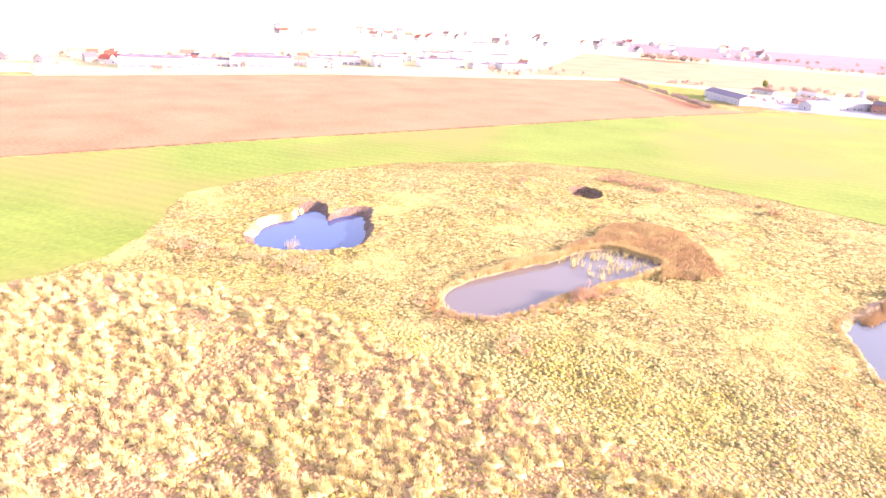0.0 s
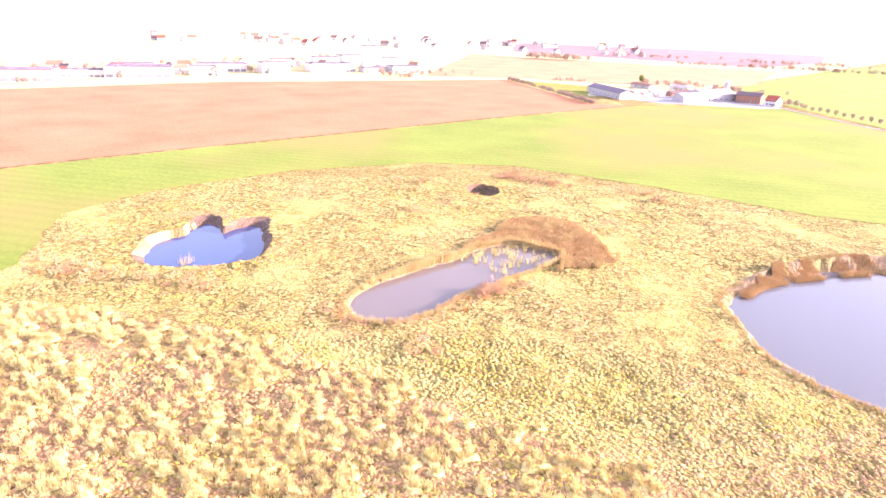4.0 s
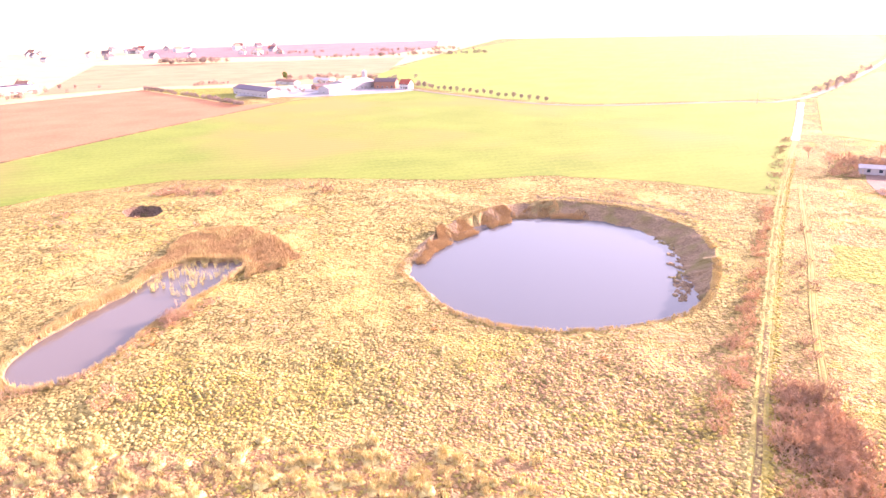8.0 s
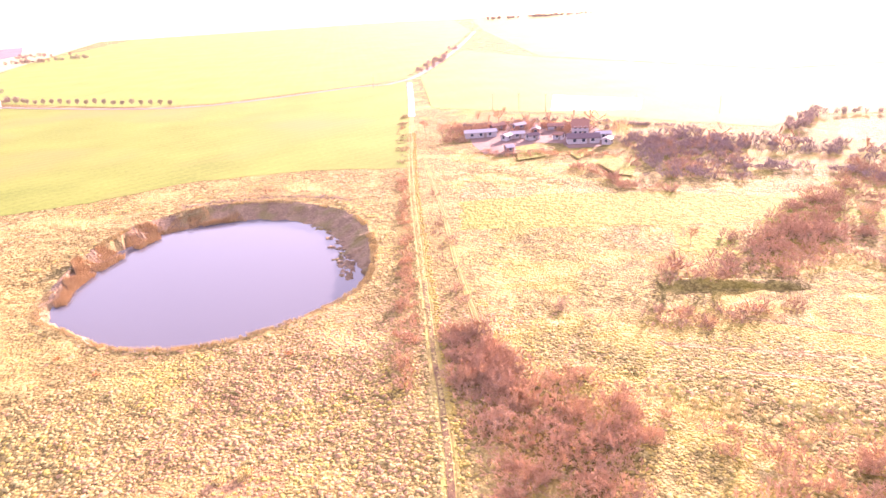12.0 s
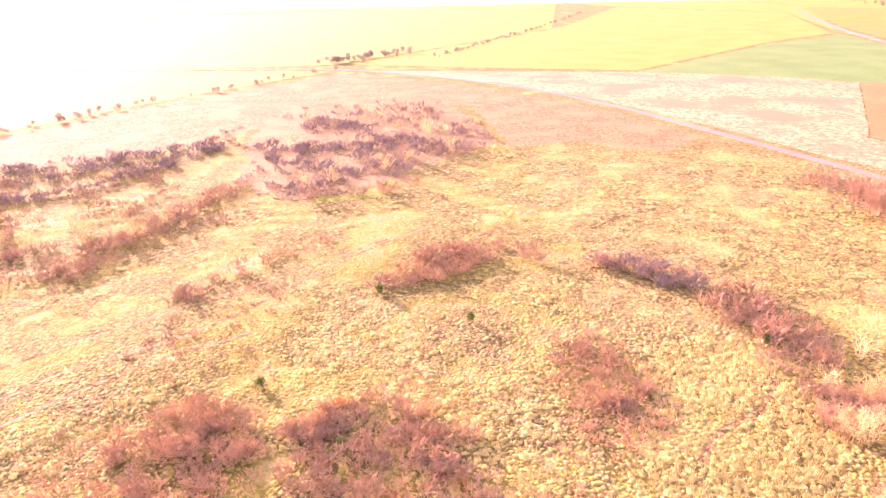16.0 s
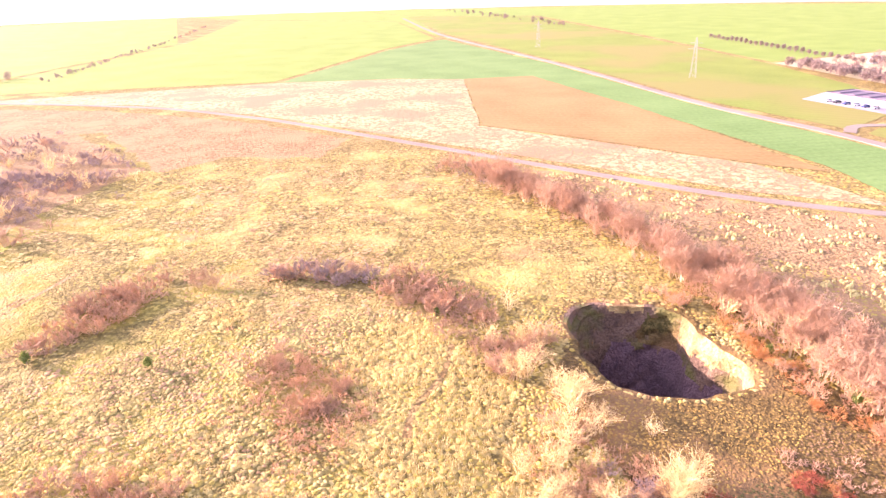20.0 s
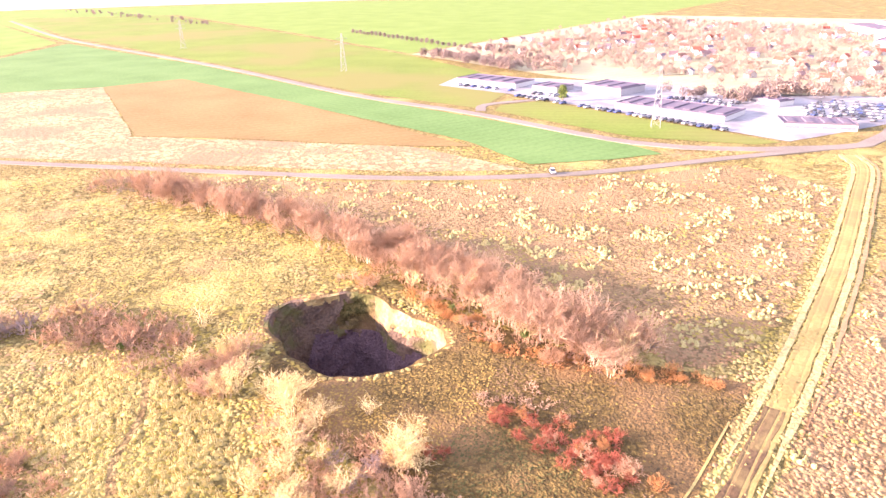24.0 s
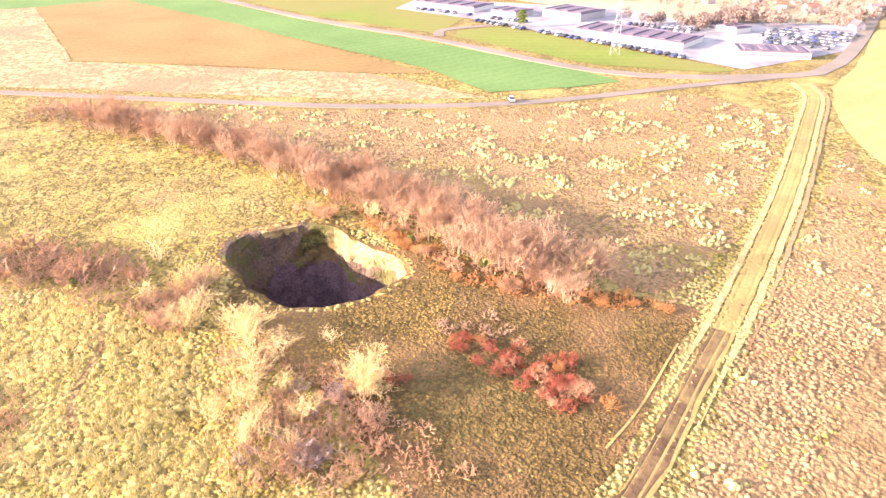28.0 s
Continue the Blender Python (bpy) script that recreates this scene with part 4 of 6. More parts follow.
for side, seed in ((1.5, 64), (-1.5, 65), (0.0, 66)):
    g = np.random.RandomState(seed)
    line = np.array(PATH_N[:44])
    i = g.randint(0, len(line) - 1, 900)
    q = line[i] + (line[i + 1] - line[i]) * g.rand(900, 1)
    sz = 0.2 + 0.28 * g.rand(900)
    tussocks("verge_tufts", q[:, 0] + side + g.normal(size=900) * (0.45 if side else 0.2), q[:, 1], sz, sz * 0.45, GRASSY if side > 0 else STRAW, "dry grass tufts along the path", seed, floor=np.full(900, 0.0))
for side, seed in ((3.0, 61), (-3.2, 62)):
    g = np.random.RandomState(seed)
    line = np.array(TRACK_S[36:])
    i = g.randint(0, len(line) - 1, 900)
    q = line[i] + (line[i + 1] - line[i]) * g.rand(900, 1)
    out = (side + g.normal(size=900) * 0.7)
    sz = 0.2 + 0.3 * g.rand(900)
    tussocks("verge_tufts", q[:, 0] - out, q[:, 1], sz, sz * 0.5, STRAW, "pale dry grass tufts beside the track", seed)

for k, (poly, share) in enumerate((([(100, -30), (109, -42), (99, -52), (84, -52), (72, -46), (62, -48), (46, -36), (56, -20), (78, -22)], 1.0), ([(130, -10), (132, -17), (124, -21), (116, -17), (120, -11)], 1.0), ([(60, -18), (96, -10), (92, 24), (60, 24), (50, 4)], 0.35), ([(88, 34), (112, 26), (118, 6), (96, 4)], 0.3), ([(56, 80), (84, 62), (92, 50), (70, 56), (54, 70)], 0.5))):
    fluffy(poly, 0.95, 55 + 4 * k, share * 0.85, 0.7, 1.5, 0.15, 3, STRAW_PALE, "soft clumps of pale straw in the meadow")

# reeds round the ponds
def shore(c, n, inset, depth, seed):
    g = np.random.RandomState(seed)
    a = g.rand(n) * 2 * np.pi
    return a, c.rim(a) - inset - g.rand(n) * depth


a, r = shore(POND_BIG, 2600, -0.6, 1.8, 31)
front = (np.sin(a) < 0.0) | (value_noise(40 * np.cos(a) + 90, 40 * np.sin(a) + 90, 8, 3) > 0.6)
a, r = a[front], r[front]
blades("reeds", POND_BIG.cx + r * np.cos(a), POND_BIG.cy + r * np.sin(a), relief(POND_BIG.cx + r * np.cos(a), POND_BIG.cy + r * np.sin(a)) - 0.2, 0.35 + 0.5 * value_noise(40 * np.cos(a) + 50, 40 * np.sin(a) + 50, 5, 3), REED, "pale dry reed fringe along the pond edge", 32)
a, r = shore(POND_BIG, 4200, 3.2, 2.6, 37)
r = r - np.where(np.cos(a - 1.5) > 0, 5.0 * np.cos(a - 1.5), 0)
back = (np.cos(a - 2.1) > 0.35) & (value_noise(40 * np.cos(a) + 90, 40 * np.sin(a) + 90, 7, 4) > 0.45)
a, r = a[back], r[back]
blades("reeds", POND_BIG.cx + r * np.cos(a), POND_BIG.cy + r * np.sin(a), np.full(len(a), -4.6), np.full(len(a), 2.2), REED_BROWN, "russet reeds standing in the pond below the bank", 38)
g = np.random.RandomState(57)
a, u = radians(78) + radians(95) * g.rand(3200), 0.3 + 5.2 * g.rand(3200)
r = POND_BIG.rim(a) - u * far_slope(a)
patchy = value_noise(45 * np.cos(a) + 90, 45 * np.sin(a) + 90, 5, 8) + 0.12 * u > 0.78
blades("reeds", (POND_BIG.cx + r * np.cos(a))[patchy], (POND_BIG.cy + r * np.sin(a))[patchy], np.interp(u, (0, 1.2, 3.0, 5.5), (-0.1, -1.4, -3.0, -4.4))[patchy] - 0.3, np.full(patchy.sum(), 1.1), REED_BROWN, "russet reeds on the far bank of the large pond", 58, lean=0.25)
a, r = shore(POND_LONG, 1500, -0.6, 2.0, 33)
blades("reeds", POND_LONG.cx + r * np.cos(a), POND_LONG.cy + r * np.sin(a), np.full(len(a), -0.7), np.where(np.cos(a - radians(150)) > 0, 1.9, 1.0), REED, "pale dry reeds standing round the long pond", 34)
g = np.random.RandomState(39)
wx, wy = -107 + 16 * g.rand(160), 126 + 24 * g.rand(160)
s = (POND_LONG.past_rim(wx, wy) < -1.5) & (value_noise(wx + 30, wy + 30, 4, 2) > 0.45)
blades("reeds", wx[s], wy[s], np.full(s.sum(), -1.0), np.full(s.sum(), 2.0), PALE_CLUMP, "whitish dead reeds standing in the shallow water", 40, per=7, width=0.045)
g = np.random.RandomState(35)
bx, by = -122 + 57 * g.rand(11000), 130 + 52 * g.rand(11000)
bed = inside([(-110, 133), (-113, 146), (-118, 166), (-114, 176), (-101, 178), (-87, 167), (-76, 155), (-77, 147), (-83, 138), (-89, 146), (-104, 146)], bx + 4 * (value_noise(bx, by, 5, 3) - 0.5), by) & (POND_LONG.past_rim(bx, by) > -1.6)
ripe = bed & (value_noise(bx + 40, by + 40, 5, 6) > 0.62)
blades("reeds", bx[ripe], by[ripe], np.full(ripe.sum(), -0.4), np.full(ripe.sum(), 1.1), REED, "pale ripe reeds in the reed bed", 43, lean=0.5)
blades("reed_bed", bx[bed], by[bed], np.full(bed.sum(), -0.4), np.full(bed.sum(), 0.9), REED_BROWN, "dense russet brown reed bed beside the long pond", 36, lean=0.6)
cx_, cy_ = -158 + 3.4 * g.rand(26), 74 + 3.4 * g.rand(26)
blades("reeds", cx_, cy_, np.full(26, -4.6), 2.6 + 2.2 * g.rand(26), REED, "tall pale dead reeds in the blue pond", 41, per=4, lean=0.14)


# slumped earth below the bank of the large pond
g = np.random.RandomState(47)
a = radians(-34) + radians(80) * g.rand(420)
r = POND_BIG.rim(a) - 6.0 - 5.5 * g.rand(420) ** 1.6 * (0.35 + 0.9 * value_noise(12 * a + 40, 12 * a + 40, 1.3, 2))
sz = 0.4 + 0.8 * g.rand(420)
tussocks("bank_slump", POND_BIG.cx + r * np.cos(a), POND_BIG.cy + r * np.sin(a), sz, sz * 0.6, EARTH, "slumped clods of brown earth at the water's edge", 48, 6, np.full(420, -4.3))
# rubble on the floor of the pit
g = np.random.RandomState(44)
a, r = g.rand(700) * 6.28, 12 * np.sqrt(g.rand(700))
sz = 0.12 + 0.5 * g.rand(700) ** 3
tussocks("boulders", PIT.cx + r * np.cos(a), PIT.cy + r * np.sin(a), sz, sz * 1.2, PIT_EARTH, "broken rocks on the floor of the pit", 45, 5, np.full(700, -18.9) + 0.05 * np.maximum(0, r - 8) ** 2)
a, r = g.rand(110) * 6.28, 12 * np.sqrt(g.rand(110))
blades("debris", PIT.cx + r * np.cos(a), PIT.cy + r * np.sin(a), np.full(110, -18.8) + 0.05 * np.maximum(0, r - 8) ** 2, 0.5 + 1.2 * g.rand(110), PALE_CLUMP, "pale dead stalks on the floor of the pit", 46, per=2)


# ---- bare shrubs and trees ----
def twig_mesh(name, seed, height, spread, stems, levels, material, thick=0.05, kids=(4, 4, 3, 3), bark=BARK):
    """Branches that fork again and again, as tapering three-sided rods. Returns the stems' mesh and the twigs' mesh."""
    rnd = random.Random(seed)
    out = ([], []), ([], [])

    def rod(kind, a, b, ra, rb):
        vs, fs = out[kind]
        k = len(vs)
        way = (b - a).normalized()
        u = way.orthogonal().normalized()
        v = way.cross(u)
        ring = [u * math.cos(2.0944 * i) + v * math.sin(2.0944 * i) for i in range(3)]
        vs.extend(a + q * ra for q in ring)
        if rb:
            vs.extend(b + q * rb for q in ring)
            fs.extend((k + i, k + (i + 1) % 3, k + 3 + (i + 1) % 3, k + 3 + i) for i in range(3))
        else:
            vs.append(b)
            fs.extend((k + i, k + (i + 1) % 3, k + 3) for i in range(3))

    def root(k, heart):
        vs, fs = out[0]
        fs.append((k, k + 1, heart))

    def grow(p, way, length, rad, level):
        steps = 2 if level < 2 and levels > 2 else 1
        start = p
        for _ in range(steps):
            q = p + way * (length / steps)
            rod(0 if level == 0 else 1, p, q, rad, 0 if level == levels else rad * 0.7)
            rad *= 0.7
            p = q
            way = (way + Vector((rnd.uniform(-1, 1), rnd.uniform(-1, 1), rnd.uniform(-0.4, 0.7))) * 0.28).normalized()
        if level < levels:
            for _ in range(kids[level]):
                turn = Vector((rnd.uniform(-1, 1), rnd.uniform(-1, 1), rnd.uniform(-0.35, 0.8))).normalized()
                grow(start.lerp(p, rnd.uniform(0.35, 1.0)), (way * 0.7 + turn * 0.8).normalized(), length * rnd.uniform(0.5, 0.78), max(rad * 0.8, thick * 0.5), level + 1)

    out[0][0].append(Vector((0, 0, -0.6)))
    for s in range(stems):
        t = 6.283 * s / stems + rnd.uniform(-0.4, 0.4)
        tilt = spread * rnd.uniform(0.3, 1.2)
        way = Vector((math.cos(t) * tilt, math.sin(t) * tilt, 1)).normalized() if stems > 1 else Vector((rnd.uniform(-0.06, 0.06), rnd.uniform(-0.06, 0.06), 1))
        foot = Vector((math.cos(t), math.sin(t), 0)) * (0.3 if stems > 1 else 0.01) + Vector((0, 0, -0.5))
        k = len(out[0][0])
        root(k, 0)
        grow(foot, way, height * (0.45 if stems > 1 else 0.5) * rnd.uniform(0.8, 1.1), thick * (1.5 if stems > 1 else 3.0), 0)
    return mesh_of(name + "_trunk", *out[0], bark), mesh_of(name + "_crown", *out[1], material)


SHRUBS = {}


def shrub_kind(key, name, label, category, **how):
    few = dict(how, stems=min(5, how["stems"]), levels=2, kids=(3, 5, 0), thick=how["thick"] * 2.0)
    SHRUBS[key] = [name, label, category, [twig_mesh(name, 100 * len(SHRUBS) + s, **how) for s in range(3)], [twig_mesh(name, 100 * len(SHRUBS) + s, **few)[1] for s in range(3)]]


shrub_kind("thorn", "thorn_bush", "bare pinkish brown thorn shrub with fine twigs", "shrub", height=4.4, spread=1.0, stems=7, levels=3, material=TWIG, thick=0.046, kids=(5, 4, 3, 0))
shrub_kind("red", "shrub", "bare russet red shrub in rough grass", "shrub", height=3.8, spread=1.05, stems=7, levels=3, material=TWIG_RED, thick=0.046, kids=(5, 4, 3, 0))
shrub_kind("pale", "tree", "slender pale bare sapling with upright branches", "tree", height=6.4, spread=0.34, stems=5, levels=3, material=TWIG_PALE, thick=0.042, kids=(5, 3, 2, 0), bark=BARK_PALE)
shrub_kind("dark", "bush", "dense dark leafless bush", "shrub", height=4.4, spread=0.9, stems=7, levels=3, material=TWIG_DARK, thick=0.05)
shrub_kind("orange", "shrub", "bare shrub with orange brown twigs", "shrub", height=2.8, spread=1.0, stems=7, levels=3, material=TWIG_ORANGE, thick=0.046, kids=(5, 4, 3, 0))
shrub_kind("deep", "shrub", "bare shrub with deep red twigs", "shrub", height=3.4, spread=1.0, stems=8, levels=3, material=TWIG_DEEP, thick=0.046, kids=(5, 4, 3, 0))
shrub_kind("belt", "tree", "slim bare tree with upright pinkish branches", "tree", height=8.8, spread=0.3, stems=5, levels=3, material=TWIG, thick=0.046, kids=(6, 4, 3, 0), bark=BARK_PALE)
shrub_kind("tree", "tree", "bare deciduous tree with a rounded twiggy crown", "tree", height=8.0, spread=0.4, stems=1, levels=4, material=TWIG, thick=0.06, kids=(7, 5, 4, 3))
SHRUB_RNG = random.Random(5)


def free_spot(x, y):
    return all(float(c.past_rim(np.array(x), np.array(y))) > 0.8 for c in CRATERS) and float(off_line(TRACK_S, x, y)) > 4.6 and float(off_line(PATH_N, x, y)) > 2.2


def plant(key, x, y, scale=1.0, group="", label=""):
    name, lab, category, kinds, _ = SHRUBS[key]
    trunk, crown = SHRUB_RNG.choice(kinds)
    e = tagged(new(name), label or lab, category, group)
    s = scale * SHRUB_RNG.uniform(0.8, 1.2)
    z = float(relief(np.array(x), np.array(y))) if abs(x) < 240 and -215 < y < 260 else 0.0
    e.matrix_basis = Matrix.LocRotScale((x, y, z), Euler((SHRUB_RNG.uniform(-0.06, 0.06), SHRUB_RNG.uniform(-0.06, 0.06), SHRUB_RNG.uniform(0, 6.28))), (s, s, s * SHRUB_RNG.uniform(0.8, 1.15)))
    part("trunk", trunk, e)
    part("crown", crown, e)
    return e


def line_spots(line, width, n):
    pts = [Vector(p) for p in line]
    lens = [(b - a).length for a, b in zip(pts, pts[1:])]
    out = []
    for _ in range(n):
        s = SHRUB_RNG.uniform(0, sum(lens))
        for a, b, l in zip(pts, pts[1:], lens):
            if s <= l:
                p, side, w = a.lerp(b, s / l), (b - a).normalized(), SHRUB_RNG.uniform(-0.5, 0.5) * width
                x, y = p.x - side.y * w, p.y + side.x * w
                if free_spot(x, y):
                    out.append((x, y))
                break
            s -= l
    return out


def patch_spots(poly, n):
    lo, hi = [min(q) for q in zip(*poly)], [max(q) for q in zip(*poly)]
    out = []
    while len(out) < n:
        x, y = SHRUB_RNG.uniform(lo[0], hi[0]), SHRUB_RNG.uniform(lo[1], hi[1])
        if inside(poly, np.array(x), np.array(y)):
            out.append((x, y))
    return [q for q in out if free_spot(*q)]


def scatter(keys, spots, scale, group, single=False):
    """Shrubs one by one where the camera comes near; farther off they are brushwood in one mesh."""
    far = np.mean([math.hypot(x, y) for x, y in spots]) > 104 and not single
    for k, key in enumerate(dict.fromkeys(keys)):
        if far:
            near = [q for n, q in enumerate(spots) if n % len(set(keys)) == k]
            for x, y in near[::9]:
                plant(key, x, y, scale * SHRUB_RNG.uniform(0.75, 1.2), group)
            rest = [q for n, q in enumerate(near) if n % 9]
            if rest:
                thicket("brushwood", key, rest, scale * 1.1, "bare brushwood in the " + group if group.startswith(("hedge", "tree", "russet", "orange", "young", "scrub", "over")) else "bare brushwood beside the " + group, 40 + len(rest))
    if not far:
        for x, y in spots:
            plant(SHRUB_RNG.choice(keys), x, y, scale * SHRUB_RNG.uniform(0.75, 1.2), group)


def hedge(keys, line, width, n, scale, group):
    """Shrubs scattered along a line."""
    scatter(keys, line_spots(line, width, n), scale, group)


def patch(keys, poly, n, scale, group):
    """Shrubs scattered over a plot."""
    scatter(keys, patch_spots(poly, n), scale, group)


def thicket(name, key, spots, scale, label, seed=1):
    """Brushwood too dense to count, as one mesh."""
    g = np.random.RandomState(seed)
    vs, fs, k = [], [], 0
    cache = {}
    for x, y in spots:
        me = SHRUBS[key][4][g.randint(3)]
        if me.name not in cache:
            v = np.empty(len(me.vertices) * 3, np.float32)
            me.vertices.foreach_get("co", v)
            f = [q for p in me.polygons for q in ((p.vertices[0], p.vertices[1], p.vertices[2]), (p.vertices[0], p.vertices[2], p.vertices[-1]))[: len(p.vertices) - 2]]
            cache[me.name] = v.reshape(-1, 3), np.array(f)
        v, f = cache[me.name]
        a, s = g.rand() * 6.28, scale * (0.6 + 0.7 * g.rand())
        c, q = math.cos(a) * s, math.sin(a) * s
        vs.append(np.stack([x + c * v[:, 0] - q * v[:, 1], y + q * v[:, 0] + c * v[:, 1], s * (0.8 + 0.4 * g.rand()) * v[:, 2] - 0.2], -1))
        fs.append(f + k)
        k += len(v)
    return tagged(new(name, sheet_mesh(name, np.concatenate(vs), np.concatenate(fs), SHRUBS[key][4][0].materials[0])), label, "shrubs", kind="stuff")


# the tree belt behind the pit
thicket("brushwood", "dark", line_spots([(205, -106), (170, -112), (146, -114), (118, -112), (92, -110), (72, -108), (50, -103), (28, -97)], 11, 70), 0.9, "dark brushwood below the tree belt", 1)
thicket("brushwood", "thorn", line_spots([(205, -104), (170, -110), (146, -112), (118, -110), (92, -108)], 12, 60), 0.8, "pinkish brushwood of the tree belt", 2)
hedge(["thorn", "pale", "thorn"], [(92, -106), (72, -103), (50, -98), (28, -94)], 12, 20, 1.2, "tree belt behind the pit")
scatter(["belt", "belt", "belt", "tree"], [q for q in line_spots([(112, -110), (86, -108), (66, -103), (48, -98), (26, -94)], 11, 100) if q[0] < 100], 1.3, "tree belt behind the pit", True)
scatter(["belt"], line_spots([(190, -110), (146, -112), (104, -110)], 11, 46), 1.1, "tree belt behind the pit", True)
hedge(["belt", "tree"], [(190, -110), (150, -112), (112, -111)], 10, 16, 0.8, "tree belt behind the pit")
scatter(["orange", "red", "orange"], line_spots([(92, -94), (70, -97), (58, -92), (50, -88), (40, -88), (30, -91), (20, -95), (14, -97)], 5, 36), 0.9, "orange shrubs along the tree belt", True)
thicket("brushwood", "orange", line_spots([(76, -97), (64, -93), (54, -89), (44, -88), (34, -89), (24, -92), (15, -96)], 4, 110), 0.6, "orange brushwood along the foot of the tree belt", 116)
thicket("brushwood", "red", line_spots([(90, -103), (70, -98), (54, -92), (40, -91), (26, -93)], 4, 90), 0.6, "russet brushwood along the foot of the tree belt", 117)
thicket("brushwood", "belt", line_spots([(205, -108), (160, -113), (112, -111), (86, -108), (66, -103), (48, -98), (26, -94)], 10, 170), 0.85, "slim pinkish stems of the tree belt", 119)
# red bushes on the trampled grass
patch(["deep", "orange", "deep", "red"], [(41, -71), (34, -75), (26, -75), (18, -70), (19, -64), (28, -66), (36, -68)], 26, 0.6, "red shrubs beside the track")
thicket("brushwood", "thorn", patch_spots([(46, -72), (38, -80), (30, -78), (36, -70)], 22), 0.5, "pale pinkish scrub in the short grass", 118)
scatter(["deep"], line_spots([(40, -70), (34, -71), (27, -69), (18, -66)], 4, 22), 0.55, "red shrubs beside the track", True)
patch(["deep", "red", "deep"], [(27, -70), (23, -75), (17, -68), (21, -64)], 14, 0.7, "red shrubs beside the track")
plant("orange", 15, -68.5, 1.1, "red shrubs beside the track", "rounded pale orange shrub beside the farm track")
for x, y in ((42.5, -57.5), (44, -58.5), (41, -59)):
    plant("deep", x, y, 0.6, "red shrubs beside the track", "deep red shrub at the edge of the trampled grass")
# saplings and thickets in front of the pit
patch(["pale", "pale", "pale", "thorn"], [(72, -56), (66, -60), (52, -49), (50, -38), (60, -44)], 22, 1.0, "pale saplings before the pit")
patch(["pale"], [(49, -58), (46, -60), (41, -54), (44, -53)], 9, 1.1, "pale saplings before the pit")
patch(["red", "thorn", "dark"], [(54, -49), (49, -56), (35, -49), (38, -38), (50, -36)], 26, 0.9, "thicket before the pit")
thicket("brushwood", "red", patch_spots([(56, -49), (49, -56), (35, -49), (36, -36), (52, -34)], 60), 0.7, "russet brushwood before the pit", 3)
patch(["thorn", "thorn", "pale"], [(91, -55), (86, -64), (76, -59), (73, -52), (76, -48)], 22, 1.05, "pink thicket beside the pit")
patch(["thorn", "thorn", "red"], [(128, -47), (126, -57), (105, -63), (94, -60), (99, -52), (118, -45)], 30, 1.1, "hedge between meadows")
thicket("brushwood", "thorn", patch_spots([(128, -47), (126, -57), (105, -63), (94, -60), (99, -52), (118, -45)], 60), 0.8, "pinkish brushwood of the hedge", 4)
plant("pale", 100, -65, 1.1, "pale saplings before the pit")
patch(["thorn", "dark"], [(143, -24), (140, -39), (128, -48), (124, -46), (130, -34)], 22, 1.05, "hedge between meadows")
thicket("brushwood", "dark", patch_spots([(143, -24), (140, -39), (128, -48), (124, -46), (130, -34)], 30), 0.8, "dark brushwood of the hedge", 5)
patch(["red", "thorn", "red"], [(127, 22), (140, 16), (150, 6), (148, -6), (133, 3), (126, 15)], 34, 1.0, "russet hedge on the meadow")
thicket("brushwood", "red", patch_spots([(127, 22), (140, 16), (152, 6), (148, -6), (133, 3), (126, 15)], 50), 0.8, "russet brushwood of the hedge", 6)
patch(["thorn", "red"], [(104, -14), (104, -22), (86, -28), (82, -24), (88, -14)], 16, 0.8, "russet thicket in the meadow")
thicket("brushwood", "red", patch_spots([(104, -14), (104, -22), (86, -28), (82, -20), (88, -12)], 60), 0.55, "low russet brushwood in the meadow", 7)
# thickets close below
patch(["thorn", "thorn", "red"], [(32, 111), (40, 107), (40, 88), (38, 83), (27, 84)], 36, 1.0, "pink thicket beside the path")
thicket("brushwood", "thorn", patch_spots([(32, 111), (40, 107), (40, 88), (38, 83), (26, 70)], 70), 0.8, "pinkish brushwood beside the path", 8)
patch(["red", "red", "thorn"], [(25, 62), (27, 80), (36, 88), (49, 87), (54, 78), (48, 60), (36, 52)], 58, 1.0, "russet thicket in the meadow")
thicket("brushwood", "red", patch_spots([(25, 62), (27, 80), (36, 88), (49, 87), (54, 78), (48, 60), (36, 52)], 30), 0.7, "russet brushwood in the meadow", 9)
patch(["red"], [(51, 74), (57, 73), (54, 64), (47, 66)], 4, 0.8, "russet thicket in the meadow")
patch(["red", "thorn", "thorn"], [(66, 54), (78, 51), (88, 45), (88, 38), (66, 27), (56, 40)], 32, 1.0, "russet thicket in the meadow")
thicket("brushwood", "red", patch_spots([(66, 54), (78, 51), (88, 45), (88, 38), (66, 27), (56, 40)], 30), 0.7, "russet brushwood in the meadow", 10)
patch(["thorn", "red", "orange"], [(76, 29), (86, 25), (90, 12), (76, 0), (62, 2), (64, 23)], 34, 0.95, "russet thicket in the meadow")
thicket("brushwood", "thorn", patch_spots([(76, 29), (86, 25), (90, 12), (76, 0), (62, 2), (64, 23)], 30), 0.7, "pinkish brushwood in the meadow", 11)
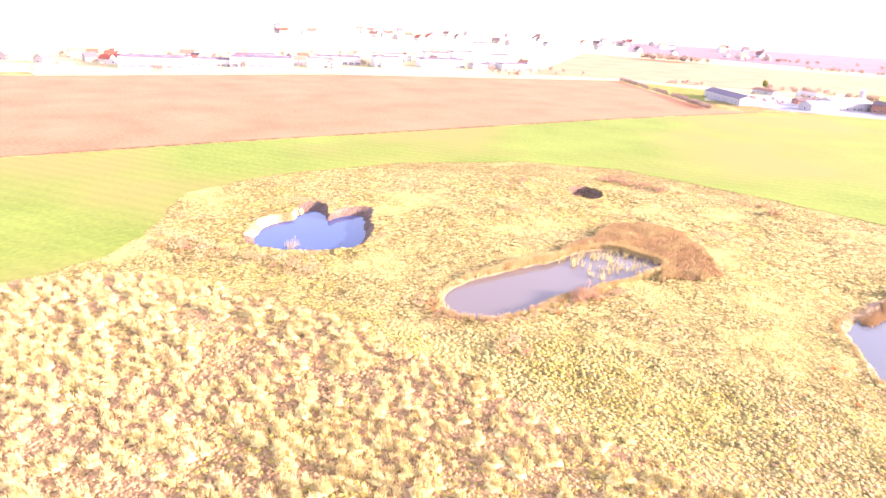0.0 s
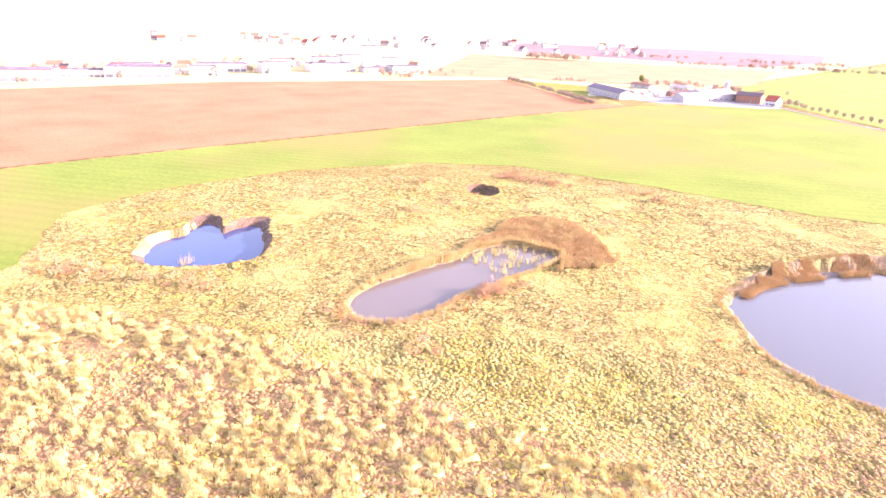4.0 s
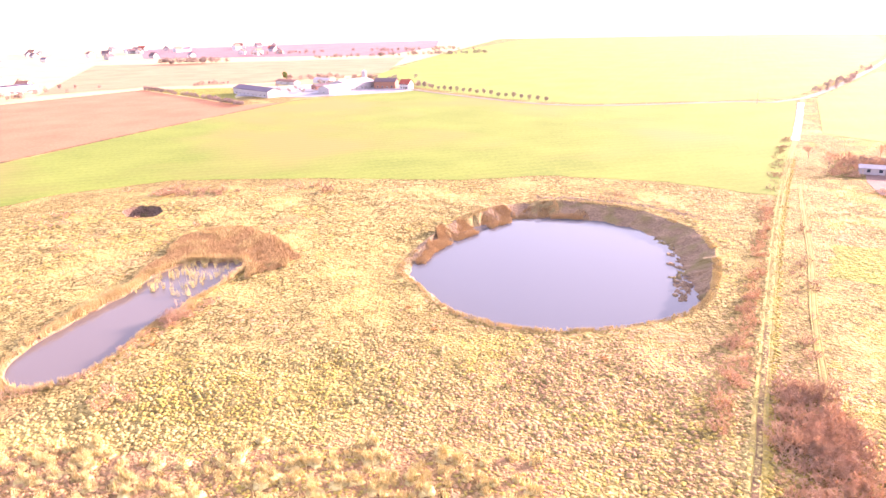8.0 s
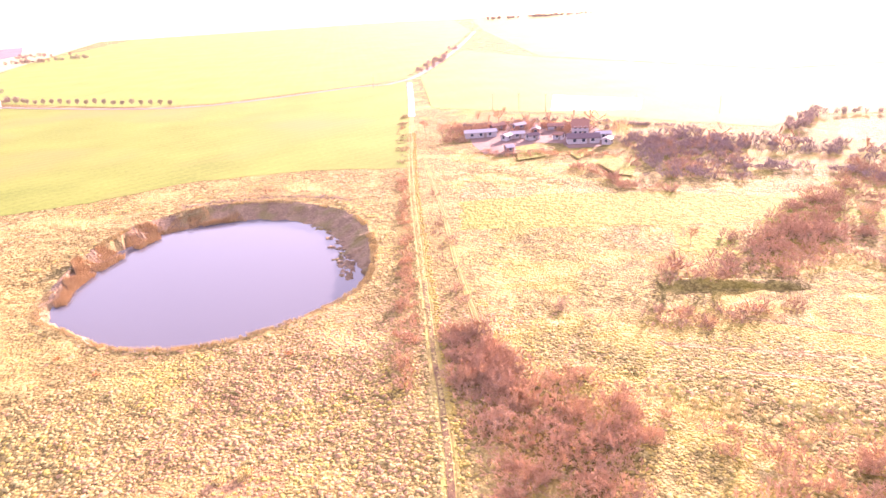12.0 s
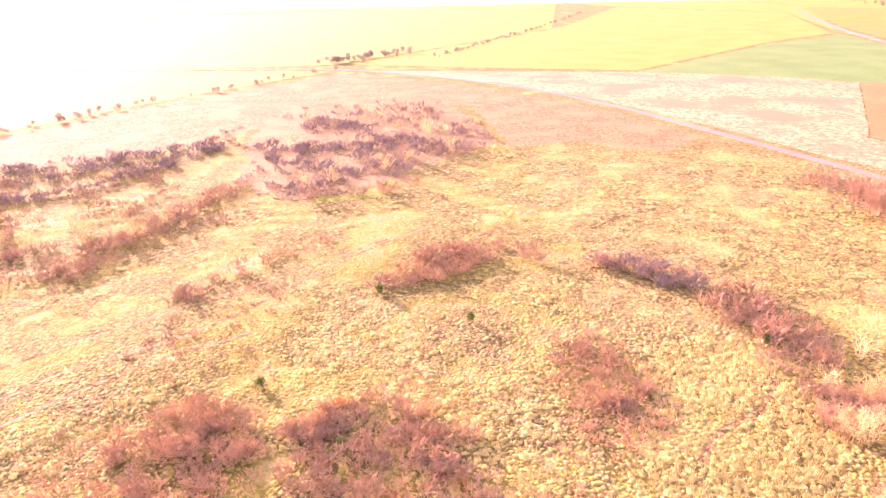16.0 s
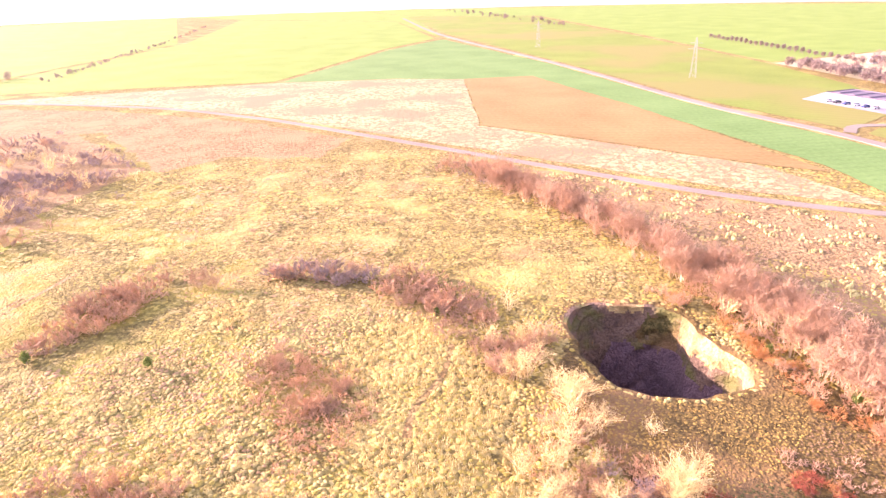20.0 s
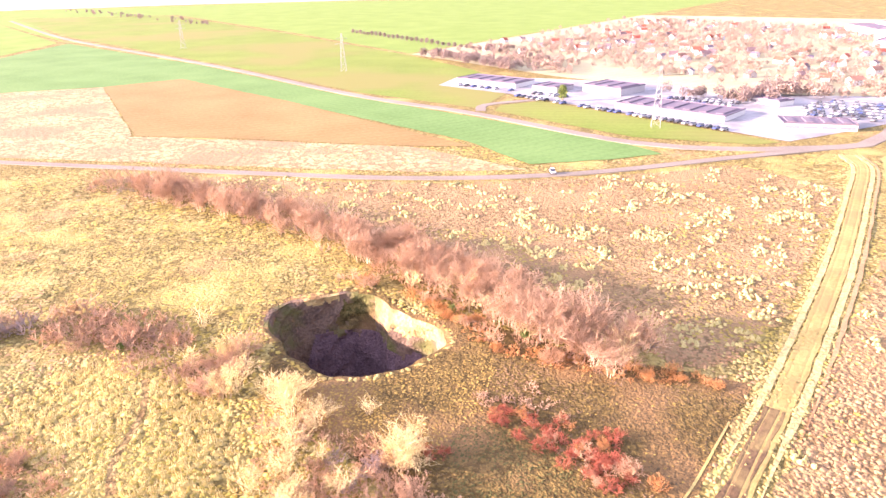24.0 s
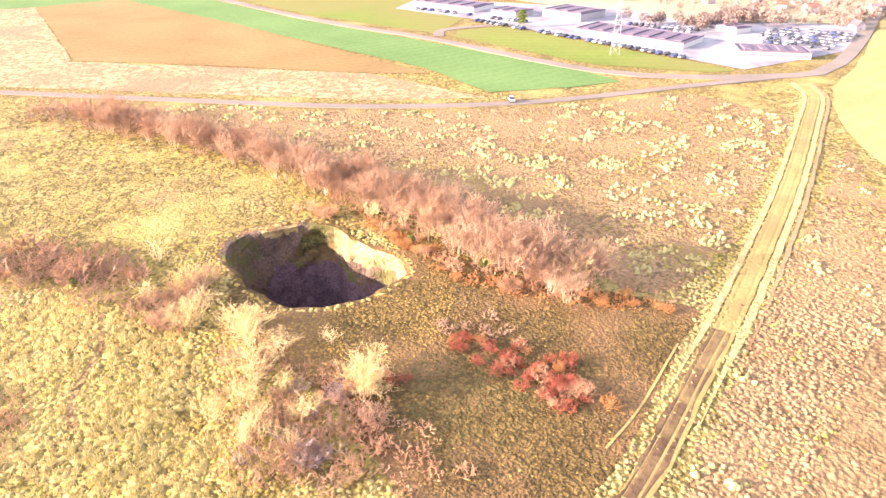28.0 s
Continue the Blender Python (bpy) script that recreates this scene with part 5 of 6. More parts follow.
# scrub that closes the gaps between the thickets
for key, poly, n, size_, lab, seed in (
        ("red", [(56, 64), (66, 66), (74, 55), (80, 53), (86, 44), (84, 34), (72, 29), (58, 28), (50, 44)], 150, 0.75, "russet brushwood in the meadow", 101),
        ("thorn", [(76, 29), (82, 26), (88, 16), (80, 6), (71, -3), (62, -3), (60, 22)], 130, 0.75, "pinkish brushwood in the meadow", 102),
        ("red", [(30, 105), (37, 105), (42, 93), (52, 82), (50, 70), (40, 56), (24, 58), (26, 78)], 150, 0.8, "russet brushwood beside the path", 103),
        ("red", [(98, -14), (100, -25), (91, -31), (79, -29), (72, -19), (81, -13)], 110, 0.45, "low russet herbs and brushwood in the meadow", 104),
        ("thorn", [(119, -46), (115, -56), (105, -60), (92, -56), (88, -64), (80, -60), (78, -50), (90, -48), (104, -48)], 70, 0.75, "pinkish brushwood beside the pit", 105),
        ("thorn", [(127, 23), (139, 14), (157, 2), (160, -8), (146, -8), (131, 5), (124, 18)], 70, 0.8, "pinkish brushwood of the hedge", 106),
        ("thorn", [(112, 98), (140, 108), (160, 122), (157, 142), (139, 138), (100, 104)], 130, 0.95, "overgrown pinkish grove behind the old bank", 107),
        ("thorn", [(132, 104), (154, 98), (182, 74), (168, 67), (141, 84), (118, 92)], 90, 0.7, "pinkish scrub below the copse", 108),
        ("red", [(52, 10), (60, 20), (72, 4), (66, -16), (52, -14)], 60, 0.55, "low russet brushwood in the meadow", 109),
        ("thorn", [(96, 62), (120, 60), (134, 44), (120, 36), (100, 46)], 46, 0.5, "low pinkish brushwood in the meadow", 110)):
    thicket("brushwood", key, patch_spots(poly, n), size_, lab, seed)
thicket("brushwood", "dark", patch_spots([(153, 239), (133, 178), (155, 165), (194, 209), (190, 240)], 200), 1.1, "overgrown grey scrub past the hamlet", 112)
thicket("brushwood", "thorn", patch_spots([(153, 239), (133, 178), (155, 165), (194, 209), (190, 240)], 90), 1.0, "pinkish scrub past the hamlet", 113)
thicket("brushwood", "thorn", line_spots([(92, 268), (100, 290), (128, 292), (150, 276), (158, 256)], 10, 120), 0.9, "pinkish brushwood round the hamlet", 114)
thicket("brushwood", "red", line_spots([(94, 246), (104, 234), (124, 226), (140, 214)], 9, 90), 0.6, "low russet brushwood before the hamlet", 115)
thicket("brushwood", "dark", line_spots([(160, 178), (178, 169), (187, 160), (190, 138), (203, 126), (232, 112)], 6, 110), 0.9, "dark hedge between the hamlet and the copse", 111)
for x, y in ((141, -12), (143, -14), (140, -15), (144, -11)):
    plant("belt", x, y, 0.75, "trees at the end of the hedge", "slim bare tree at the end of the russet hedge")
# along the path
thicket("brushwood", "red", line_spots([(20, 92), (29, 120), (40, 158), (51, 200), (58, 232)], 5, 210), 0.6, "low russet brushwood along the path", 12)
hedge(["thorn", "red"], [(22, 98), (30, 125), (46, 180), (56, 225)], 6, 14, 0.7, "low shrubs along the path")
thicket("brushwood", "thorn", line_spots([(60, 236), (74, 290), (92, 350)], 5, 70), 0.6, "low brushwood along the path", 13)
hedge(["thorn"], [(38, 118), (50, 160), (62, 205)], 5, 14, 0.75, "low shrubs along the path")
patch(["thorn"], [(57, 111), (66, 109), (61, 100), (53, 101)], 5, 0.6, "low shrubs along the path")
# pale saplings and brown scrub close before the pit
patch(["pale", "pale", "thorn"], [(68, -56), (54, -62), (36, -55), (42, -41), (57, -39), (66, -44)], 18, 0.9, "pale saplings before the pit")
thicket("brushwood", "red", patch_spots([(45, -46), (34, -54), (24, -50), (30, -42), (60, -40), (66, -50), (50, -58)], 120), 0.55, "russet scrub below the saplings", 28)
# the old bank and the hamlet
patch(["thorn", "red"], [(71, 100), (86, 95), (100, 92), (98, 86), (80, 88), (68, 92)], 10, 0.9, "thicket on the old bank")
thicket("brushwood", "thorn", patch_spots([(71, 100), (86, 95), (104, 92), (98, 86), (80, 88), (68, 92)], 50), 0.6, "pinkish brushwood under the old bank", 14)
patch(["thorn", "tree"], [(89, 117), (101, 116), (125, 122), (120, 104), (93, 104), (83, 108)], 14, 1.0, "thicket on the old bank")
thicket("brushwood", "thorn", patch_spots([(89, 117), (101, 116), (135, 130), (150, 128), (120, 104), (93, 104), (83, 108)], 80), 1.0, "pinkish brushwood on the old bank", 15)
thicket("brushwood", "dark", line_spots([(108, 299), (137, 297), (158, 288), (173, 264), (190, 248)], 6, 90), 0.8, "dark hedge behind the hamlet", 16)
thicket("brushwood", "thorn", line_spots([(96, 292), (112, 290), (135, 280), (150, 268), (140, 262)], 22, 110), 1.1, "pinkish brushwood among the sheds", 27)
hedge(["tree", "thorn", "dark"], [(100, 296), (124, 294), (150, 280), (170, 262)], 18, 44, 1.0, "trees round the hamlet")
plant("tree", 123, 295, 1.35, "trees round the hamlet", "broad bare tree behind the sheds")
for x, y in ((155, 240), (157.5, 238)):
    plant("pale", x, y, 1.9, "poplars of the hamlet", "tall narrow bare poplar beside the outbuildings")
thicket("brushwood", "dark", line_spots([(150, 225), (175, 218), (200, 190), (225, 150), (244, 117), (262, 96)], 26, 220), 1.2, "overgrown grey scrub past the hamlet", 17)
hedge(["tree", "dark"], [(160, 225), (190, 205), (215, 170)], 26, 16, 1.1, "trees round the hamlet")
thicket("brushwood", "thorn", line_spots([(113, 117), (130, 122), (150, 135), (177, 145), (205, 160)], 16, 130), 1.0, "pinkish scrub on the old bank", 18)
thicket("brushwood", "thorn", line_spots([(115, 208), (119, 199), (118, 185), (117, 174), (128, 166)], 6, 60), 0.9, "pinkish hedge below the hamlet", 19)
patch(["dark", "thorn", "dark"], [(152, 236), (169, 222), (150, 190), (132, 170), (127, 182), (139, 213)], 24, 1.0, "overgrown scrub past the hamlet")
thicket("brushwood", "dark", [q for q in patch_spots([(275, 91), (319, 75), (348, 12), (258, -8), (232, 20), (200, 38), (191, 54), (205, 74)], 420) if value_noise(np.array(q[0]), np.array(q[1]), 14, 3) > 0.46], 1.25, "dark brushwood of the hollow copse", 20)
thicket("brushwood", "dark", patch_spots([(275, 95), (330, 78), (356, 12), (258, -14), (228, 15), (190, 38), (185, 58), (205, 78)], 70), 1.2, "pinkish brushwood round the hollow copse", 21)
hedge(["tree", "pale", "dark"], [(300, 70), (320, 40), (280, 10), (240, 10), (210, 50)], 24, 34, 1.0, "trees of the hollow copse")
patch(["dark", "dark", "pale"], [(328, 100), (352, 76), (330, 28), (262, 0), (236, -12), (222, 0), (200, 34), (196, 54), (240, 66)], 34, 1.1, "trees of the hollow copse")
hedge(["belt", "thorn"], [(186, 58), (192, 46), (193, 30), (201, 18)], 3, 22, 0.6, "young trees below the copse")
hedge(["dark", "thorn"], [(204, 119), (229, 113), (258, 114), (297, 104)], 5, 20, 0.9, "hedge past the copse")
plant("pale", 160, -11, 1.2, "trees of the hollow copse", "pale bare sapling at the end of the hedge")
plant("tree", 101, 124, 0.7, "thicket on the old bank", "lone bare tree beside the old bank")
patch(["thorn", "thorn", "pale"], [(150, 100), (170, 92), (182, 66), (172, 66), (158, 84)], 18, 0.8, "scrub below the copse")
patch(["thorn", "red"], [(96, -12), (112, -10), (118, -22), (100, -28)], 10, 0.7, "russet thicket in the meadow")
thicket("brushwood", "thorn", line_spots([(130, 95), (150, 92), (173, 84), (204, 78)], 10, 90), 1.0, "pinkish scrub below the copse", 22)
thicket("brushwood", "thorn", line_spots([(120, 62), (140, 50), (157, 36)], 8, 46), 0.8, "pinkish scrub below the copse", 23)
# round the ponds
thicket("brushwood", "thorn", line_spots([(-108, 82), (-96, 80), (-87, 90), (-86, 104), (-84, 116), (-81, 130)], 4, 60), 0.42, "low brown scrub on the near shore of the long pond", 120)
thicket("brushwood", "orange", line_spots([(-112, 92), (-98, 79), (-86, 98), (-84, 122)], 4, 34), 0.45, "low orange scrub on the near shore of the long pond", 121)
plant("thorn", -86, 115, 1.3, "low shrubs round the ponds", "rounded bare willow bush at the water's edge")
thicket("brushwood", "red", [q for q in patch_spots([(50, 26), (92, 30), (122, 20), (120, -18), (96, -26), (70, -24), (50, -12)], 420) if value_noise(np.array(q[0]), np.array(q[1]), 7, 31) > 0.56], 0.36, "low russet herbs scattered through the meadow", 122)
thicket("brushwood", "thorn", [q for q in patch_spots([(60, 60), (96, 62), (130, 40), (112, 24), (90, 34)], 200) if value_noise(np.array(q[0]), np.array(q[1]), 7, 32) > 0.58], 0.36, "low pinkish herbs scattered through the meadow", 123)
thicket("brushwood", "red", patch_spots([(-180, 45), (-172, 52), (-150, 62), (-138, 74), (-128, 70), (-135, 58), (-150, 48)], 46), 0.6, "low russet brushwood round the blue pond", 24)
hedge(["red", "thorn"], [(-195, 62), (-178, 52), (-160, 56), (-138, 72)], 10, 14, 0.75, "low shrubs round the ponds")
hedge(["thorn", "red"], [(-175, 212), (-150, 216), (-120, 224), (-60, 228)], 10, 14, 0.9, "low shrubs along the field edge")
thicket("brushwood", "thorn", patch_spots([(-160, 205), (-130, 214), (-128, 222), (-160, 218)], 40), 0.8, "pinkish brushwood at the field edge", 25)
hedge(["red", "thorn"], [(-150, 120), (-135, 150), (-130, 180)], 34, 18, 0.5, "low shrubs round the ponds")
plant("thorn", -86.5, 112, 1.1, "low shrubs round the ponds", "rounded bare willow bush at the water's edge")
hedge(["thorn", "orange"], [(-85, 92), (-85, 106), (-86, 122)], 2, 7, 0.5, "low shrubs round the ponds")
hedge(["red", "thorn"], [(-82, 84), (-72, 80)], 5, 7, 0.7, "low shrubs round the ponds")
thicket("brushwood", "dark", [(POND_BIG.cx + 55 * math.cos(t) * 0.98, POND_BIG.cy + 53 * math.sin(t)) for t in np.linspace(0.7, 1.75, 40)], 0.5, "low dark scrub behind the far bank", 26)
for x, y, k in ((-47, 150, "red"), (-38, 128, "orange"), (-30, 119, "orange"), (4, 112, "orange"), (17, 131, "thorn"), (22, 150, "orange"), (-12, 101, "red")):
    if free_spot(x, y):
        plant(k, x, y, 0.45, "low shrubs round the ponds")

# pink scrub across the far meadow, and bushes at the ponds
thicket("brushwood", "thorn", [q for q in patch_spots([(220, 166), (226, 104), (200, 92), (158, 76), (137, 108), (150, 140)], 300) if value_noise(np.array(q[0]), np.array(q[1]), 11, 6) > 0.46], 0.85, "pinkish scrub scattered over the far meadow", 29)
scatter(["thorn", "pale"], patch_spots([(150, 130), (170, 120), (160, 84), (138, 100)], 12), 0.9, "scrub below the copse", True)
for x, y, k, size_, lab in ((-87, 113, "thorn", 1.2, "rounded bare willow bush at the water's edge"), (-141, 63, "red", 0.6, "low russet shrub near the blue pond"), (-135, 70, "red", 0.6, "low russet shrub near the blue pond"), (-168, 45, "orange", 0.6, "low orange brown shrub near the blue pond"), (-162, 48, "orange", 0.6, "low orange brown shrub near the blue pond"), (-78, 80, "red", 0.6, "low russet shrub before the long pond")):
    plant(k, x, y, size_, "low shrubs round the ponds", lab)
for x, y in ((93, 291), (97, 281), (88, 301), (91, 284)):
    plant("tree", x, y, 0.85, "trees round the hamlet", "bare pinkish tree between path and sheds")
for poly, n, seed in (([(-184, 178), (-172, 164), (-158, 172), (-168, 186)], 26, 71), ([(-157, 212), (-146, 224), (-132, 214), (-142, 204)], 24, 72), ([(-118, 230), (-100, 236), (-98, 229), (-114, 225)], 12, 73), ([(-148, 152), (-138, 154), (-138, 146), (-146, 146)], 8, 74), ([(-4, 226), (8, 232), (24, 222), (18, 217)], 18, 75)):
    thicket("brushwood", "thorn", patch_spots(poly, n), 0.5, "low pinkish scrub near the small sinkhole", seed)


# ---- buildings ----
def gable_roof(w, d, h, rise, over, material):
    bm = bmesh.new()
    t = 0.25
    prof = [(-d / 2 - over, h - over * 2 * rise / d), (0, h + rise), (d / 2 + over, h - over * 2 * rise / d)]
    ring = prof + [(y, z + t) for y, z in reversed(prof)]
    ends = [[bm.verts.new((x, y, z)) for y, z in ring] for x in (-w / 2 - over, w / 2 + over)]
    n = len(ring)
    for i in range(n):
        j = (i + 1) % n
        bm.faces.new((ends[0][i], ends[0][j], ends[1][j], ends[1][i]))
    for e in ends:
        for quad in ((0, 1, 4, 5), (1, 2, 3, 4)):
            bm.faces.new([e[k] for k in quad])
    bmesh.ops.recalc_face_normals(bm, faces=bm.faces)
    return bm


def gable_wall(w, d, h, rise):
    bm = bmesh.new()
    prof = [(-d / 2, -0.3), (-d / 2, h), (0, h + rise), (d / 2, h), (d / 2, -0.3)]
    ends = [[bm.verts.new((x, y, z)) for y, z in prof] for x in (-w / 2, w / 2)]
    for i in range(5):
        j = (i + 1) % 5
        if i not in (1, 2):
            bm.faces.new((ends[0][i], ends[0][j], ends[1][j], ends[1][i]))
    bm.faces.new(ends[0]), bm.faces.new(list(reversed(ends[1])))
    bmesh.ops.recalc_face_normals(bm, faces=bm.faces)
    return bm


def window_part(parent, x, y, z, w, h, face):
    """A recessed-looking window: frame with a dark pane, on a wall that faces 'x' or 'y' (sign in face)."""
    ax, s = face
    f, p = bmesh.new(), bmesh.new()
    if ax == "y":
        for a in ((-w / 2 - 0.1, h / 2, w / 2 + 0.1, h / 2 + 0.1), (-w / 2 - 0.1, -h / 2 - 0.1, w / 2 + 0.1, -h / 2), (-w / 2 - 0.1, -h / 2, -w / 2, h / 2), (w / 2, -h / 2, w / 2 + 0.1, h / 2)):
            box(f, x + a[0], y - 0.08, z + a[1], x + a[2], y + 0.08, z + a[3])
        box(p, x - w / 2, y - 0.04, z - h / 2, x + w / 2, y + 0.04, z + h / 2)
    else:
        for a in ((-w / 2 - 0.1, h / 2, w / 2 + 0.1, h / 2 + 0.1), (-w / 2 - 0.1, -h / 2 - 0.1, w / 2 + 0.1, -h / 2), (-w / 2 - 0.1, -h / 2, -w / 2, h / 2), (w / 2, -h / 2, w / 2 + 0.1, h / 2)):
            box(f, x - 0.08, y + a[0], z + a[1], x + 0.08, y + a[2], z + a[3])
        box(p, x - 0.04, y - w / 2, z - h / 2, x + 0.04, y + w / 2, z + h / 2)
    win = part("window", f, parent, "", WHITE_WALL)
    part("pane", p, win, "", GLASS)


def house(name, w, d, h, rise, wall, roof, label, category="house", windows=3, storeys=1, chimney=True, door=True):
    e = tagged(new(name), label, category)
    part("wall", gable_wall(w, d, h, rise), e, "", wall)
    part("roof", gable_roof(w, d, h, rise, 0.4, roof), e, "", roof)
    step = w / (windows + 0.5) if windows else 1
    for s in range(storeys):
        z = 1.5 + s * 2.8
        for i in range(windows):
            for sign in (-1, 1):
                window_part(e, -w / 2 + step * (i + 0.75), sign * d / 2, z, min(1.3, step * 0.6), 1.3, ("y", sign))
        for sign in (-1, 1):
            window_part(e, sign * w / 2, 0, z, 1.2, 1.3, ("x", sign))
    if door:
        part("door", a_box(w * 0.1, -d / 2 - 0.07, 0, w * 0.1 + min(1.1, w / 5), -d / 2 + 0.05, 2.1), e, "", DOOR_PAINT)
    if chimney:
        part("chimney", a_box(w * 0.2, -0.3, h + rise * 0.6, w * 0.2 + 0.6, 0.3, h + rise + 1.0), e, "", BRICK_WALL)
    return e


def hall(name, w, d, h, wall, label, strips=4, category="building"):
    """A flat-roofed hall: walls, roof slab with parapet and skylight strips, a glazed band, gates."""
    e = tagged(new(name), label, category)
    part("wall", a_box(-w / 2, -d / 2, -0.3, w / 2, d / 2, h), e, "", wall)
    bm = bmesh.new()
    box(bm, -w / 2 - 0.15, -d / 2 - 0.15, h + 0.003, w / 2 + 0.15, d / 2 + 0.15, h + 0.25)
    for a in ((-w / 2 - 0.15, -d / 2 - 0.15, w / 2 + 0.15, -d / 2 + 0.15), (-w / 2 - 0.15, d / 2 - 0.15, w / 2 + 0.15, d / 2 + 0.15), (-w / 2 - 0.15, -d / 2 + 0.15, -w / 2 + 0.15, d / 2 - 0.15), (w / 2 - 0.15, -d / 2 + 0.15, w / 2 + 0.15, d / 2 - 0.15)):
        box(bm, a[0], a[1], h + 0.25, a[2], a[3], h + 0.6)
    part("roof", bm, e, "", FLAT_ROOF)
    for i in range(strips):
        x = -w / 2 + w * (i + 0.5) / strips
        part("skylight", a_box(x - w / strips * 0.22, -d * 0.36, h + 0.25, x + w / strips * 0.22, d * 0.36, h + 0.7, bevel=0.1), e, "", FLAT_ROOF)
    n = max(2, int(w / 6))
    for i in range(n):
        x = -w / 2 + w * (i + 0.5) / n
        part("window", a_box(x - w / n * 0.4, -d / 2 - 0.06, 0.6, x + w / n * 0.4, -d / 2 + 0.05, max(1.5, min(3.0, h - 0.8))), e, "", GLAZING)
        part("window", a_box(x - w / n * 0.4, d / 2 - 0.05, 0.6, x + w / n * 0.4, d / 2 + 0.06, max(1.5, min(3.0, h - 0.8))), e, "", GLAZING)
    return e


def put(ob, x, y, turn, scale=1.0):
    ob.matrix_basis = pose(x, y, 0, 0, 0, turn) @ Matrix.Diagonal((scale, scale, scale, 1))
    return ob


# the farm behind the wheat
long_barn = put(house("barn", 60, 13, 5.0, 2.6, GREY_WALL, FLAT_ROOF, "long grey farm barn with a white gable end", "barn", 8, 1, False), -284, 530, -34)
bm = bmesh.new()
ends = [[bm.verts.new((x, y, z)) for y, z in ((-6.4, 0), (-6.4, 4.9), (0, 7.4), (6.4, 4.9), (6.4, 0))] for x in (30.003, 30.06)]
bm.faces.new(ends[0]), bm.faces.new(ends[1])
for k in range(5):
    bm.faces.new((ends[0][k], ends[0][(k + 1) % 5], ends[1][(k + 1) % 5], ends[1][k]))
bmesh.ops.recalc_face_normals(bm, faces=bm.faces)
part("gable", bm, long_barn, "white rendered gable end", WHITE_WALL)
put(house("barn", 24, 13, 4.6, 2.4, GREY_WALL, METAL_ROOF, "pale-roofed farm hall with grey end walls", "barn", 4, 1, False), -221, 548, 67)
put(house("barn", 34, 24, 5.6, 3.0, GREY_WALL, METAL_ROOF, "broad farm hall with a pale metal roof", "barn", 5, 1, False), -216, 582, 62)
put(house("barn", 20, 11, 6.0, 2.6, BRICK_WALL, DARK_ROOF, "dark red brick barn beside the farmhouse", "barn", 4, 1, False), -186, 588, 0)
put(house("house", 10, 8, 4.6, 3.6, WHITE_WALL, RED_ROOF, "white farmhouse with a steep red tiled roof", "house", 3, 2), -165, 580, -18)
put(house("shed", 16, 8, 3.0, 1.6, BRICK_WALL, DARK_ROOF, "low brick farm shed among the barns", "shed", 2, 1, False), -246, 580, 60)
put(house("shed", 28, 8, 3.0, 1.6, GREY_WALL, BROWN_ROOF, "low grey farm shed behind the long barn", "shed", 2, 1, False), -300, 625, -25)
put(house("shed", 22, 8, 3.0, 1.6, WHITE_WALL, METAL_ROOF, "low white farm shed with a pale roof", "shed", 2, 1, False), -268, 640, -20)
silo = tagged(new("silo"), "slim grey farm silo behind the halls", "silo")
bm = bmesh.new()
bmesh.ops.create_cone(bm, cap_ends=True, segments=14, radius1=2.2, radius2=2.2, depth=13, matrix=Matrix.Translation((0, 0, 6.3)))
part("tank", bm, silo, "", GREY_WALL)
bm = bmesh.new()
bmesh.ops.create_cone(bm, cap_ends=True, segments=14, radius1=2.4, radius2=0.3, depth=1.8, matrix=Matrix.Translation((0, 0, 13.7)))
part("cap", bm, silo, "", METAL_ROOF)
put(silo, -215, 612, 0)
flat_sheet("yard", [(-300, 520), (-230, 515), (-165, 552), (-150, 572), (-190, 600), (-270, 620), (-320, 590)], 0.1, CONCRETE, "pale paved farm yard between the barns", "yard")
flat_sheet("grass_plot", [(-262, 465), (-300, 520), (-330, 590), (-425, 572)], 0.11, FRESH, "bright grass plot beside the long barn", "field")

# the works and town behind the ploughed field
R = random.Random(8)
works = [hall("factory", 46, 24, 8, WHITE_WALL, "long white factory hall with a flat roof"), hall("factory", 30, 20, 11, WHITE_WALL, "tall white factory block with a flat roof", 3), hall("warehouse", 34, 16, 6, GREY_WALL, "low grey warehouse with skylights", 4)]
homes = [house("house", 12, 9, 4.5, 3.6, WHITE_WALL, RED_ROOF, "white detached house with a red tiled roof", windows=1, storeys=1), house("house", 14, 9, 5.6, 3.4, WHITE_WALL, BROWN_ROOF, "white two-storey house with a brown roof", windows=1, storeys=2), house("house", 11, 9, 4.0, 4.0, GREY_WALL, DARK_ROOF, "grey rendered house with a dark roof", windows=1, storeys=1), house("house", 10, 8, 4.2, 2.4, WHITE_WALL, FLAT_ROOF, "white house with a low grey roof", windows=1, storeys=1)]
used = set()


def settle(kinds, x, y, turn, scale=1.0, group=""):
    k = R.choice(kinds)
    if k.name in used:
        k = copy_thing(k, pose(x, y, 0, 0, 0, turn) @ Matrix.Diagonal((1, 1, 1, 1)))
        k.matrix_basis = pose(x, y, 0, 0, 0, turn) @ Matrix.Diagonal((scale, scale, scale, 1))
    else:
        used.add(k.name)
        put(k, x, y, turn, scale)
    return tagged(k, group=group) if group else k


